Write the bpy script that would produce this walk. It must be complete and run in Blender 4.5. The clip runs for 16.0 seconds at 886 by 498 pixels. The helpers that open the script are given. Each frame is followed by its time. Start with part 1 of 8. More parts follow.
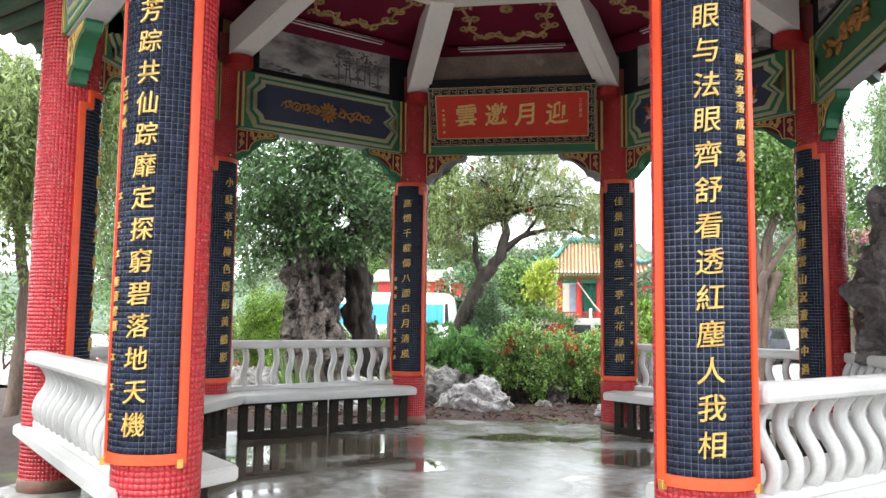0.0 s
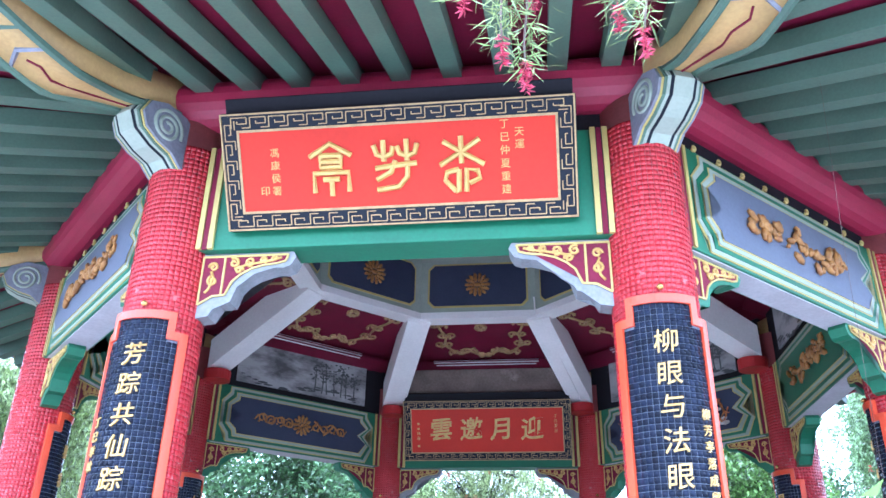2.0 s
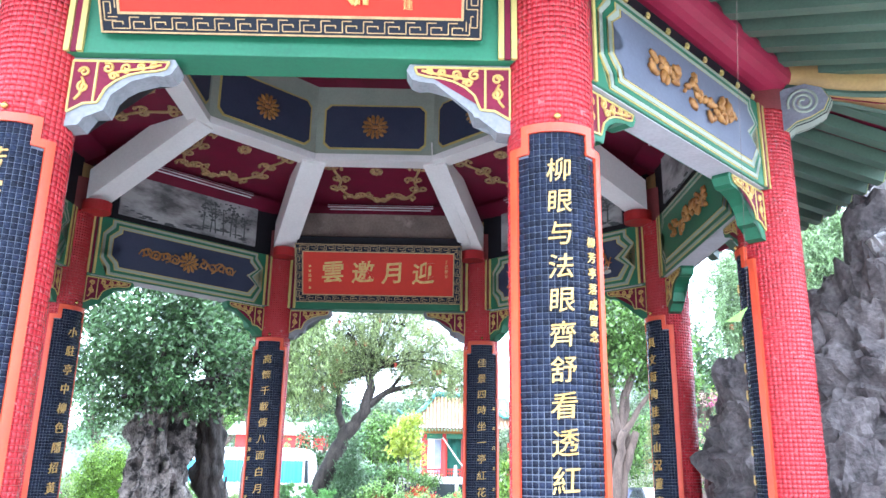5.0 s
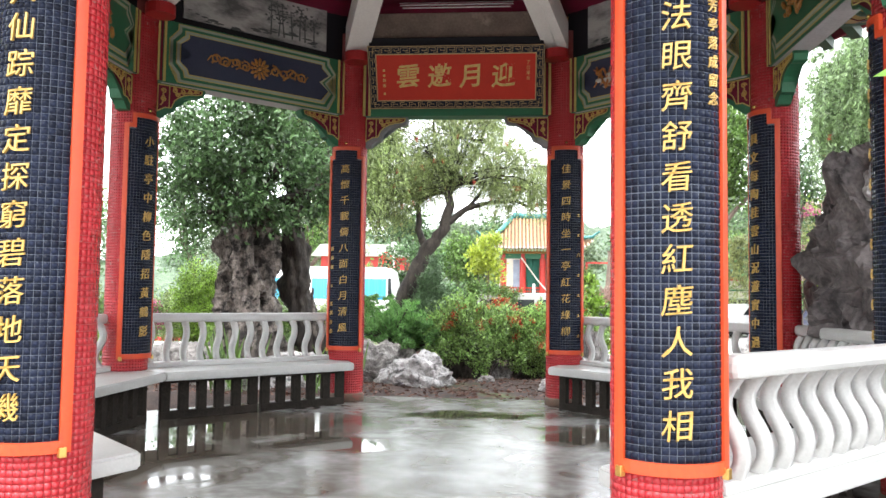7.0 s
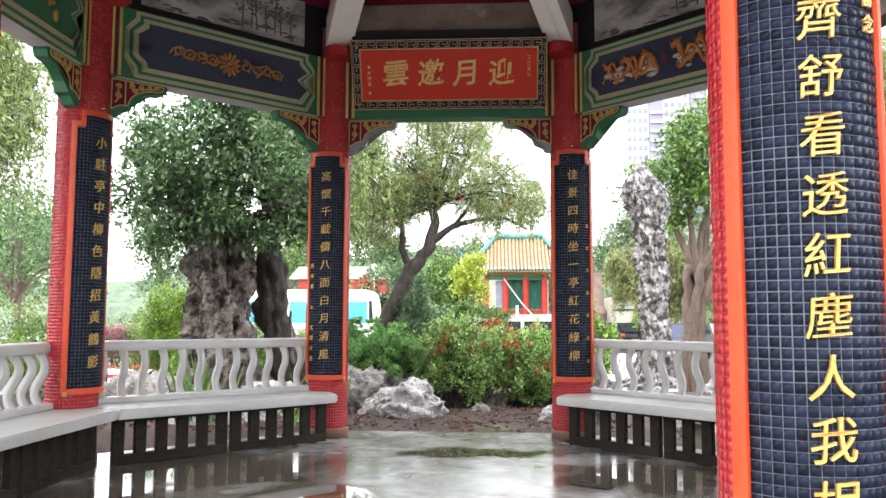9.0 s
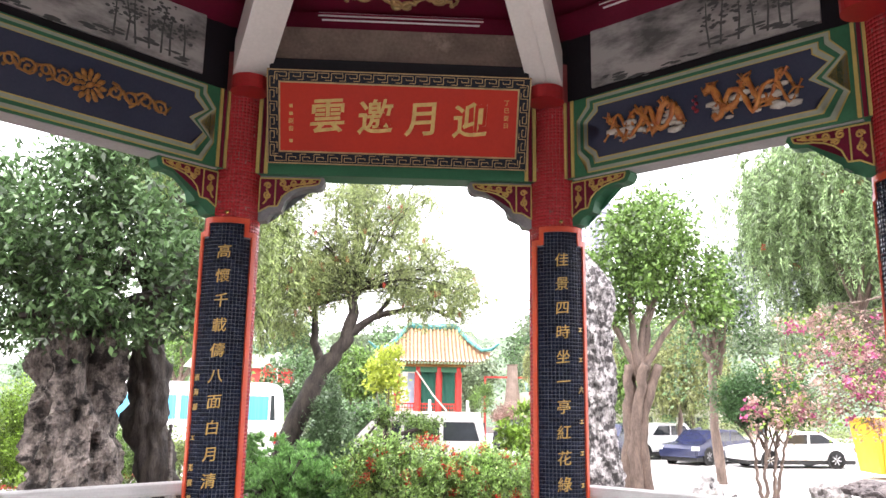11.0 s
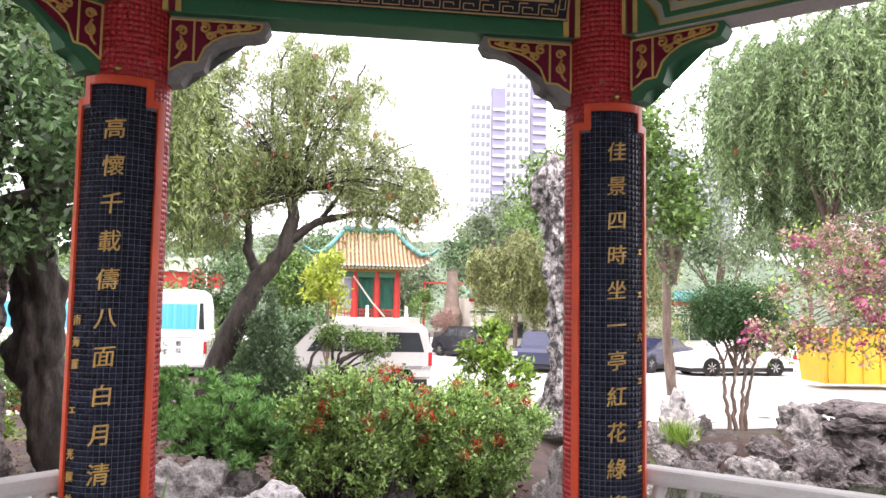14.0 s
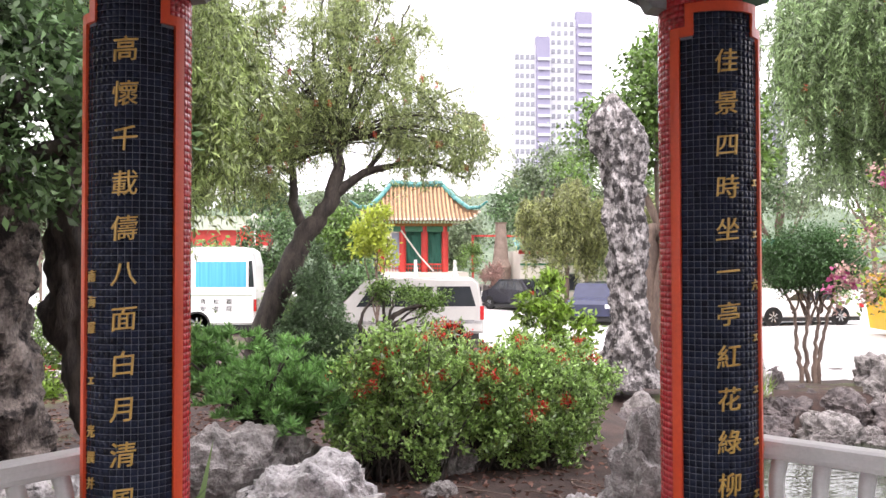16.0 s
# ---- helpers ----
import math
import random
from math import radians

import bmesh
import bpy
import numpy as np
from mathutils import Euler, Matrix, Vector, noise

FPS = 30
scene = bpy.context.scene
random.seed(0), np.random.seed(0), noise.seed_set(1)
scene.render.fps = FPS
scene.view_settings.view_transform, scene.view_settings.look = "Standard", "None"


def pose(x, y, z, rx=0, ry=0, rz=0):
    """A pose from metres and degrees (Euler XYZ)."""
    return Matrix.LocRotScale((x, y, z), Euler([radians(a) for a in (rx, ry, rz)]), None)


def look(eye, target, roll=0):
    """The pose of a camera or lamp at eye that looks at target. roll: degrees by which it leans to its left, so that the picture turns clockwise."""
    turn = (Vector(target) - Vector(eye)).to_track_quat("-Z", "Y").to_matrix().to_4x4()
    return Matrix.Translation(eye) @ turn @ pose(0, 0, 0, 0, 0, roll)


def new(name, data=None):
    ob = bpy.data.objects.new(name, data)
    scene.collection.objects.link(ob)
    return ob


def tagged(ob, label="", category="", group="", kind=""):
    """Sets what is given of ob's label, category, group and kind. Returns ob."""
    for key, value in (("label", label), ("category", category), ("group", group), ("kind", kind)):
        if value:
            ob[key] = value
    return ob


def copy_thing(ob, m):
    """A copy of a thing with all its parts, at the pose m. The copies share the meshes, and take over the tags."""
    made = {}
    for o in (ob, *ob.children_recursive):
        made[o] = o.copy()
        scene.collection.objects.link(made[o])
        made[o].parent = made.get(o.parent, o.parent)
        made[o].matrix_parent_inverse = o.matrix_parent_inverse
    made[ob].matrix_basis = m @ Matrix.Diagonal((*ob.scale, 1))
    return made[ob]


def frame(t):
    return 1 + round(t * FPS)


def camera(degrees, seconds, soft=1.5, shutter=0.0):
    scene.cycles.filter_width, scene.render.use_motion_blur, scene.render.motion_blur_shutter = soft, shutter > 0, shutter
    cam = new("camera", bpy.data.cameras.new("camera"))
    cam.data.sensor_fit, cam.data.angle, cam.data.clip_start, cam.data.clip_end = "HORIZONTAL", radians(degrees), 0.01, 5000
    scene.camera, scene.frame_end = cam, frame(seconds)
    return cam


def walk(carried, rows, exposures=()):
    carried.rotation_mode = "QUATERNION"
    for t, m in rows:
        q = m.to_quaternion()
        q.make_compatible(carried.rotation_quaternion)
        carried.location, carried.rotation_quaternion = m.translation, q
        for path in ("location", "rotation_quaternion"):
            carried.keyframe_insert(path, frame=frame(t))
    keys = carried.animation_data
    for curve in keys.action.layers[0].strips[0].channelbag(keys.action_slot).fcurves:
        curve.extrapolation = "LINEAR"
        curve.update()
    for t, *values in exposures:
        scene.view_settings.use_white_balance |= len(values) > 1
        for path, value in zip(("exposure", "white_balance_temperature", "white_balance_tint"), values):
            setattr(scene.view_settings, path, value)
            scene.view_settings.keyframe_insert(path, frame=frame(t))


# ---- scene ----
cam = camera(57.9, 16.0)
PATH = [
    (0, (0.658, -6.368, 1.19), (0.346, -4.4, 1.366), 0.7),
    (0.5, (0.665, -6.387, 1.227), (0.339, -4.435, 1.518), 0.8),
    (1, (0.668, -6.401, 1.282), (0.357, -4.48, 1.744), 1.0),
    (1.5, (0.676, -6.424, 1.335), (0.394, -4.556, 1.991), 1.2),
    (2, (0.679, -6.454, 1.413), (0.44, -4.669, 2.282), 1.1),
    (2.5, (0.679, -6.462, 1.428), (0.459, -4.751, 2.439), 1.3),
    (3, (0.681, -6.444, 1.428), (0.472, -4.782, 2.519), 1.6),
    (3.5, (0.681, -6.438, 1.424), (0.489, -4.765, 2.504), 1.9),
    (4, (0.685, -6.389, 1.384), (0.543, -4.625, 2.316), 1.9),
    (4.5, (0.708, -6.347, 1.353), (0.675, -4.486, 2.084), 1.5),
    (5, (0.696, -6.298, 1.295), (0.706, -4.374, 1.843), 1.0),
    (5.2, (0.681, -6.283, 1.278), (0.675, -4.336, 1.735), 1.0),
    (7.3, (0.621, -5.808, 1.146), (0.434, -3.82, 1.261), 1.0),
    (7.5, (0.548, -5.735, 1.15), (0.37, -3.746, 1.265), 1.5),
    (8, (0.413, -5.583, 1.191), (0.264, -3.594, 1.344), 0.8),
    (8.5, (0.391, -5.367, 1.137), (0.276, -3.378, 1.31), 0.4),
    (9, (0.423, -5.02, 1.136), (0.301, -3.031, 1.311), 0.2),
    (9.5, (0.293, -4.525, 1.112), (0.203, -2.543, 1.37), 1.1),
    (10, (0.166, -3.956, 1.196), (0.172, -1.987, 1.547), 1.4),
    (10.2, (0.139, -3.697, 1.231), (0.189, -1.735, 1.616), 1.1),
    (12.3, (-0.095, -2.22, 1.775), (0.044, -0.264, 2.169), 0.8),
    (12.5, (-0.114, -2.1, 1.766), (0.04, -0.141, 2.138), 0.8),
    (13, (-0.238, -1.74, 1.761), (-0.033, 0.225, 2.076), 0.5),
    (13.5, (-0.261, -1.434, 1.724), (-0.021, 0.538, 1.953), 0.3),
    (14, (-0.21, -1.121, 1.72), (0.07, 0.853, 1.875), 1.0),
    (14.5, (-0.242, -0.815, 1.697), (0.065, 1.158, 1.816), 1.2),
    (15, (-0.272, -0.606, 1.707), (0.013, 1.372, 1.799), 0.3),
    (15.5, (-0.25, -0.524, 1.697), (-0.027, 1.463, 1.753), -0.1),
    (16, (-0.236, -0.49, 1.694), (-0.069, 1.503, 1.734), -0.1),
]
EXPOSURES = [(0, 1.78, 6300, 9), (0.7, 1.93, 5700, 10), (1.5, 2.42, 4900, 13), (2.1, 2.74, 4600, 14), (3.4, 2.70, 4600, 13), (4.1, 2.86, 4900, 12), (5.1, 2.78, 5200, 11), (7.3, 1.95, 6400, 10), (9.0, 1.97, 6400, 12), (10.0, 2.2, 6500, 14), (12.5, 2.38, 6500, 26), (14.0, 1.75, 6600, 22), (16.0, 1.55, 6600, 22)]
walk(cam, [(t, look(eye, target, roll)) for t, eye, target, roll in PATH], EXPOSURES)

# world, sun, exposure
world = bpy.data.worlds.new("overcast_sky")
scene.world = world
world.use_nodes = True
wn, wl = world.node_tree.nodes, world.node_tree.links
sky = wn.new("ShaderNodeTexSky")
sky.sky_type, sky.sun_disc = "NISHITA", False
sky.sun_elevation, sky.sun_rotation = radians(58), radians(200)
sky.dust_density, sky.air_density = 6.0, 1.0
haze = wn.new("ShaderNodeMix")
haze.data_type = "RGBA"
haze.inputs["Factor"].default_value = 0.82
haze.inputs["B"].default_value = (15.0, 15.4, 15.6, 1)
wl.new(sky.outputs[0], haze.inputs["A"])
wl.new(haze.outputs["Result"], wn["Background"].inputs[0])
wn["Background"].inputs[1].default_value = 0.1
sun = new("sun", bpy.data.lights.new("sun", "SUN"))
sun.data.energy, sun.data.angle, sun.data.color = 0.6, radians(25), (1.0, 0.97, 0.92)
sun.matrix_world = look((0, 0, 30), (0 + 6, 16, 0))
# ---- building helpers ----
T22 = math.tan(radians(22.5))


def bay(phi):
    """Local frame of the bay whose outward normal points at phi: x along the bay, y outward."""
    return Matrix.Rotation(radians(phi - 90), 4, "Z")


def thing(name, m=None, label="", category="", group="", kind=""):
    ob = new(name)
    ob.empty_display_size = 0.1
    if m is not None:
        ob.matrix_world = m
    return tagged(ob, label, category, group, kind)


def mesh_of(name, bm, material, smooth=False):
    me = bpy.data.meshes.new(name)
    bm.normal_update()
    bm.to_mesh(me)
    bm.free()
    for m in material if isinstance(material, (list, tuple)) else [material]:
        me.materials.append(m)
    if smooth:
        me.polygons.foreach_set("use_smooth", [True] * len(me.polygons))
    return me


def part(name, bm, material, parent=None, label="", smooth=False, m=None, kind=""):
    """One mesh object from a bmesh or mesh, under a thing or a part."""
    me = bm if isinstance(bm, bpy.types.Mesh) else mesh_of(name, bm, material, smooth)
    ob = new(name, me)
    if parent is not None:
        ob.parent = parent
    if m is not None:
        ob.matrix_local = m
    return tagged(ob, label, kind=kind)


def solo(name, bm, material, label, category, group="", kind="", smooth=False, m=None):
    """A thing that is one plain mesh."""
    ob = part(name, bm, material, None, "", smooth)
    if m is not None:
        ob.matrix_world = m
    return tagged(ob, label, category, group, kind)


def raw(name, verts, faces, material, smooth=False):
    """A mesh from numpy arrays; faces (n, 3) or (n, 4)."""
    me = bpy.data.meshes.new(name)
    verts = np.asarray(verts, dtype=np.float32)
    faces = np.asarray(faces, dtype=np.int32)
    k = faces.shape[1]
    me.vertices.add(len(verts))
    me.vertices.foreach_set("co", verts.ravel())
    me.loops.add(faces.size)
    me.loops.foreach_set("vertex_index", faces.ravel())
    me.polygons.add(len(faces))
    me.polygons.foreach_set("loop_start", np.arange(0, faces.size, k, dtype=np.int32))
    if smooth:
        me.polygons.foreach_set("use_smooth", np.ones(len(faces), dtype=bool))
    me.update(calc_edges=True)
    for m in material if isinstance(material, (list, tuple)) else [material]:
        me.materials.append(m)
    return me


def bbox(bm, x0, x1, y0, y1, z0, z1, bevel=0.0, m=None):
    """Adds a box, bevelled, to bm."""
    r = bmesh.ops.create_cube(bm, size=1)
    vs = r["verts"]
    mm = Matrix.Translation(((x0 + x1) / 2, (y0 + y1) / 2, (z0 + z1) / 2)) @ Matrix.Diagonal((x1 - x0, y1 - y0, z1 - z0, 1))
    bmesh.ops.transform(bm, matrix=mm, verts=vs)
    if bevel:
        es = list({e for v in vs for e in v.link_edges})
        g = bmesh.ops.bevel(bm, geom=es, offset=bevel, segments=2, affect="EDGES", profile=0.5)
        vs = list({v for f in g["faces"] for v in f.verts} | {v for v in vs if v.is_valid})
    if m is not None:
        bmesh.ops.transform(bm, matrix=m, verts=vs)
    return vs


def box_bm(*a, bevel=0.0, m=None):
    bm = bmesh.new()
    bbox(bm, *a, bevel=bevel, m=m)
    return bm


def prism(bm, pts, y0, y1, m=None):
    """Adds the outline pts (x, z) pushed from y0 to y1."""
    a = [bm.verts.new((x, y0, z)) for x, z in pts]
    b = [bm.verts.new((x, y1, z)) for x, z in pts]
    n = len(pts)
    for i in range(n):
        bm.faces.new((a[i], a[(i + 1) % n], b[(i + 1) % n], b[i]))
    fa, fb = bm.faces.new(a[::-1]), bm.faces.new(b)
    bmesh.ops.triangulate(bm, faces=[fa, fb])
    if m is not None:
        bmesh.ops.transform(bm, matrix=m, verts=a + b)
    return a + b


def prism_bm(pts, y0, y1, m=None):
    bm = bmesh.new()
    prism(bm, pts, y0, y1, m)
    bmesh.ops.recalc_face_normals(bm, faces=bm.faces)
    return bm


def flat(bm, pts, z0, z1):
    """Adds the plan outline pts (x, y) between two heights."""
    return prism(bm, [(x, -y) for x, y in pts], z0, z1, Matrix.Rotation(radians(90), 4, "X") @ Matrix.Diagonal((1, 1, 1, 1)))


def slab_bm(pts, z0, z1):
    bm = bmesh.new()
    a = [bm.verts.new((x, y, z0)) for x, y in pts]
    b = [bm.verts.new((x, y, z1)) for x, y in pts]
    n = len(pts)
    for i in range(n):
        bm.faces.new((a[i], a[(i + 1) % n], b[(i + 1) % n], b[i]))
    bm.faces.new(a[::-1])
    bm.faces.new(b)
    bmesh.ops.recalc_face_normals(bm, faces=bm.faces)
    return bm


def tube(bm, pts, radii, segs=6, caps=True, squash=1.0):
    """Adds a tube along pts. radii: one number or one for each point."""
    pts = [Vector(p) for p in pts]
    if not isinstance(radii, (list, tuple)):
        radii = [radii] * len(pts)
    rings, side = [], None
    for i, p in enumerate(pts):
        d = (pts[min(i + 1, len(pts) - 1)] - pts[max(i - 1, 0)])
        d = d.normalized() if d.length > 1e-9 else Vector((0, 0, 1))
        if side is None:
            side = d.orthogonal().normalized()
        side = (side - d * side.dot(d))
        side = side.normalized() if side.length > 1e-6 else d.orthogonal().normalized()
        up = d.cross(side)
        rings.append([bm.verts.new(p + (side * math.cos(2 * math.pi * k / segs) + up * math.sin(2 * math.pi * k / segs) * squash) * radii[i]) for k in range(segs)])
    for a, b in zip(rings, rings[1:]):
        for k in range(segs):
            bm.faces.new((a[k], a[(k + 1) % segs], b[(k + 1) % segs], b[k]))
    if caps:
        bm.faces.new(rings[0][::-1])
        bm.faces.new(rings[-1])


def lathe(bm, prof, segs=24, m=None, closed=False):
    """Adds a body of revolution about z. prof: (radius, z)."""
    rings = []
    for r, z in prof:
        rings.append([bm.verts.new((r * math.cos(2 * math.pi * k / segs), r * math.sin(2 * math.pi * k / segs), z)) for k in range(segs)])
    for a, b in zip(rings, rings[1:]):
        for k in range(segs):
            bm.faces.new((a[k], a[(k + 1) % segs], b[(k + 1) % segs], b[k]))
    bm.faces.new(rings[0][::-1])
    bm.faces.new(rings[-1])
    if m is not None:
        bmesh.ops.transform(bm, matrix=m, verts=[v for r in rings for v in r])


def cyl_bm(r, z0, z1, segs=24, m=None):
    bm = bmesh.new()
    lathe(bm, [(r, z0), (r, z1)], segs, m)
    return bm


def letters(body, size, depth=0.006, bold=0.0):
    """The mesh of a line of writing, centred, in the x-z plane, facing -y."""
    cu = bpy.data.curves.new("writing", "FONT")
    cu.body, cu.size, cu.extrude, cu.offset = body, size, depth, bold
    cu.align_x, cu.align_y = "CENTER", "CENTER"
    cu.resolution_u = 3
    ob = new("writing", cu)
    bpy.context.view_layer.update()
    me = bpy.data.meshes.new_from_object(ob.evaluated_get(bpy.context.evaluated_depsgraph_get()))
    bpy.data.objects.remove(ob)
    bpy.data.curves.remove(cu)
    me.transform(Matrix.Rotation(radians(90), 4, "X"))
    return me


def add_mesh(bm, me, m):
    n = len(bm.verts)
    me2 = me.copy()
    me2.transform(m)
    bm.from_mesh(me2)
    bpy.data.meshes.remove(me2)
    return n


def spiral(cx, cz, r, turns, start, y, n=14, hand=1):
    """Points of a scroll in the x-z plane, running out from its eye."""
    return [(cx + r * (0.18 + 0.82 * i / n) * math.cos(start + hand * turns * 2 * math.pi * i / n), y, cz + r * (0.18 + 0.82 * i / n) * math.sin(start + hand * turns * 2 * math.pi * i / n)) for i in range(n + 1)]
# ---- materials ----
def mat(name, col, rough=0.6, col2=None, scale=3.0, fine=60.0, mix=0.5, bump=0.15, metal=0.0, rand=0.0, island=0.0, spec=0.5, rough2=None, dist=0.004, stretch=None, trans=0.0, stain_or_shade=None, patch_scale=1.2, patch_at=0.6):
    """A painted, stone, wood or leaf surface: two scales of variation, patches of stain or painted shade, grain relief.
    """
    m = bpy.data.materials.new(name)
    m.use_nodes = True
    nt = m.node_tree
    n, l = nt.nodes, nt.links
    b = n["Principled BSDF"]
    b.inputs["Metallic"].default_value = metal
    b.inputs["Specular IOR Level"].default_value = spec
    tc = n.new("ShaderNodeTexCoord")
    src = tc.outputs["Object"]
    if stretch:
        mp = n.new("ShaderNodeMapping")
        mp.inputs["Scale"].default_value = stretch
        l.new(src, mp.inputs["Vector"])
        src = mp.outputs[0]
    n1 = n.new("ShaderNodeTexNoise")
    n1.inputs["Scale"].default_value, n1.inputs["Detail"].default_value = scale, 5
    n2 = n.new("ShaderNodeTexNoise")
    n2.inputs["Scale"].default_value, n2.inputs["Detail"].default_value = fine, 3
    l.new(src, n1.inputs["Vector"]), l.new(src, n2.inputs["Vector"])
    add = n.new("ShaderNodeMath")
    add.operation = "MULTIPLY_ADD"
    add.inputs[1].default_value, add.inputs[2].default_value = 0.35, 0.0
    l.new(n2.outputs[0], add.inputs[0])
    add2 = n.new("ShaderNodeMath")
    add2.operation = "MULTIPLY_ADD"
    add2.inputs[1].default_value = 0.65
    l.new(n1.outputs[0], add2.inputs[0]), l.new(add.outputs[0], add2.inputs[2])
    ramp = n.new("ShaderNodeValToRGB")
    c2 = col2 or tuple(min(1, c * (1 - mix * 0.55)) for c in col)
    ramp.color_ramp.elements[0].position, ramp.color_ramp.elements[1].position = 0.36, 0.64
    ramp.color_ramp.elements[0].color, ramp.color_ramp.elements[1].color = (*c2, 1), (*col, 1)
    l.new(add2.outputs[0], ramp.inputs[0])
    out = ramp.outputs[0]
    if stain_or_shade:
        n3 = n.new("ShaderNodeTexNoise")
        n3.inputs["Scale"].default_value, n3.inputs["Detail"].default_value, n3.inputs["Roughness"].default_value = patch_scale, 8, 0.65
        l.new(tc.outputs["Object"], n3.inputs["Vector"])
        r3 = n.new("ShaderNodeValToRGB")
        r3.color_ramp.elements[0].position, r3.color_ramp.elements[1].position = patch_at, patch_at + 0.12
        l.new(n3.outputs[0], r3.inputs[0])
        mx = n.new("ShaderNodeMix")
        mx.data_type = "RGBA"
        mx.inputs["B"].default_value = (*stain_or_shade, 1)
        l.new(r3.outputs[0], mx.inputs["Factor"]), l.new(out, mx.inputs["A"])
        out = mx.outputs["Result"]
    if rand or island:
        hsv = n.new("ShaderNodeHueSaturation")
        mr = n.new("ShaderNodeMapRange")
        k = rand or island
        mr.inputs["To Min"].default_value, mr.inputs["To Max"].default_value = 1 - k, 1 + k
        if rand:
            oi = n.new("ShaderNodeObjectInfo")
            l.new(oi.outputs["Random"], mr.inputs["Value"])
        else:
            ge = n.new("ShaderNodeNewGeometry")
            l.new(ge.outputs["Random Per Island"], mr.inputs["Value"])
        l.new(mr.outputs[0], hsv.inputs["Value"]), l.new(out, hsv.inputs["Color"])
        out = hsv.outputs[0]
    l.new(out, b.inputs["Base Color"])
    rr = n.new("ShaderNodeMapRange")
    rr.inputs["To Min"].default_value, rr.inputs["To Max"].default_value = rough2 if rough2 is not None else max(0.05, rough - 0.12), min(1, rough + 0.08)
    l.new(n1.outputs[0], rr.inputs["Value"]), l.new(rr.outputs[0], b.inputs["Roughness"])
    if bump:
        bp = n.new("ShaderNodeBump")
        bp.inputs["Strength"].default_value, bp.inputs["Distance"].default_value = bump, dist
        l.new(add2.outputs[0], bp.inputs["Height"]), l.new(bp.outputs[0], b.inputs["Normal"])
    if trans:
        # thin leaf: part of the light comes through
        tr = n.new("ShaderNodeBsdfTranslucent")
        ms = n.new("ShaderNodeMixShader")
        ms.inputs[0].default_value = trans
        l.new(out, tr.inputs["Color"]), l.new(b.outputs[0], ms.inputs[1]), l.new(tr.outputs[0], ms.inputs[2])
        l.new(ms.outputs[0], n["Material Output"].inputs["Surface"])
    return m


M_RED = mat("red_paint", (0.42, 0.022, 0.022), 0.45, (0.30, 0.016, 0.018), 2.5, 70)
M_REDTILE = mat("red_mosaic", (0.45, 0.022, 0.030), 0.24, (0.37, 0.019, 0.025), 4, 90, island=0.07, rough2=0.16, bump=0.05)
M_REDGROUT = mat("red_grout", (0.44, 0.115, 0.11), 0.8)
M_NAVYTILE = mat("dark_blue_mosaic", (0.012, 0.016, 0.032), 0.16, (0.008, 0.010, 0.020), 4, 90, island=0.45, rough2=0.10, bump=0.05, spec=0.09)
M_NAVYTILE1 = mat("dark_blue_mosaic_tile", (0.012, 0.016, 0.032), 0.16, (0.008, 0.010, 0.020), 4, 90, rand=0.45, rough2=0.10, bump=0.05, spec=0.09)
M_GROUT = mat("grey_grout", (0.17, 0.185, 0.22), 0.85, (0.10, 0.11, 0.135), 6, 60, spec=0.2)
M_ORANGE = mat("orange_red_paint", (0.66, 0.075, 0.016), 0.42, (0.52, 0.05, 0.014), 3, 60, stain_or_shade=(0.50, 0.20, 0.05), patch_scale=9, patch_at=0.68)
M_GOLD = mat("gold_paint", (0.62, 0.41, 0.115), 0.40, (0.44, 0.265, 0.06), 14, 120, metal=0.12)
M_OLDGOLD = mat("aged_gold_line", (0.48, 0.32, 0.13), 0.5, (0.30, 0.19, 0.08), 14, 120)
M_DULLGOLD = mat("old_gilding", (0.46, 0.23, 0.055), 0.5, (0.26, 0.11, 0.03), 18, 120, metal=0.08)
M_BRASS = mat("brass", (0.70, 0.44, 0.13), 0.3, metal=0.8)
M_MAROON = mat("maroon_paint", (0.175, 0.008, 0.034), 0.6, (0.115, 0.006, 0.022), 4, 60, spec=0.25)
M_PLAQUERED = mat("plaque_red", (0.53, 0.036, 0.016), 0.55, (0.46, 0.030, 0.015), 3, 50, bump=0.08, spec=0.2)
M_BLACK = mat("black_lacquer", (0.016, 0.018, 0.026), 0.5, spec=0.15)
M_NAVY = mat("slate_blue_paint", (0.050, 0.058, 0.094), 0.6, (0.036, 0.044, 0.078), 3, 60, spec=0.25)
M_BLUEGREY = mat("blue_grey_paint", (0.145, 0.158, 0.205), 0.6, (0.110, 0.122, 0.165), 3, 60)
M_GREEN = mat("green_paint", (0.030, 0.165, 0.078), 0.5, (0.022, 0.12, 0.058), 2.5, 60, stain_or_shade=(0.12, 0.27, 0.19), patch_scale=5, patch_at=0.7)
M_DKGREEN = mat("rafter_green", (0.105, 0.170, 0.115), 0.55, (0.075, 0.122, 0.085), 3, 60)
M_PALEGREEN = mat("pale_green_paint", (0.36, 0.42, 0.24), 0.6, (0.26, 0.34, 0.18), 20, 80)
M_SOFFIT = mat("whitewashed_soffit", (0.56, 0.55, 0.56), 0.7, (0.42, 0.41, 0.42), 3, 50, stain_or_shade=(0.30, 0.28, 0.27), patch_scale=3, patch_at=0.66)
M_RIMGREY = mat("bracket_rim_grey", (0.27, 0.27, 0.28), 0.6, (0.17, 0.175, 0.18), 6, 60)
M_ENDGREEN = mat("rafter_end_green", (0.33, 0.37, 0.12), 0.6, (0.16, 0.22, 0.07), 45, 120, bump=0.6)
M_YELLOW = mat("yellow_paint", (0.55, 0.44, 0.13), 0.5, (0.45, 0.34, 0.10), 5, 60)
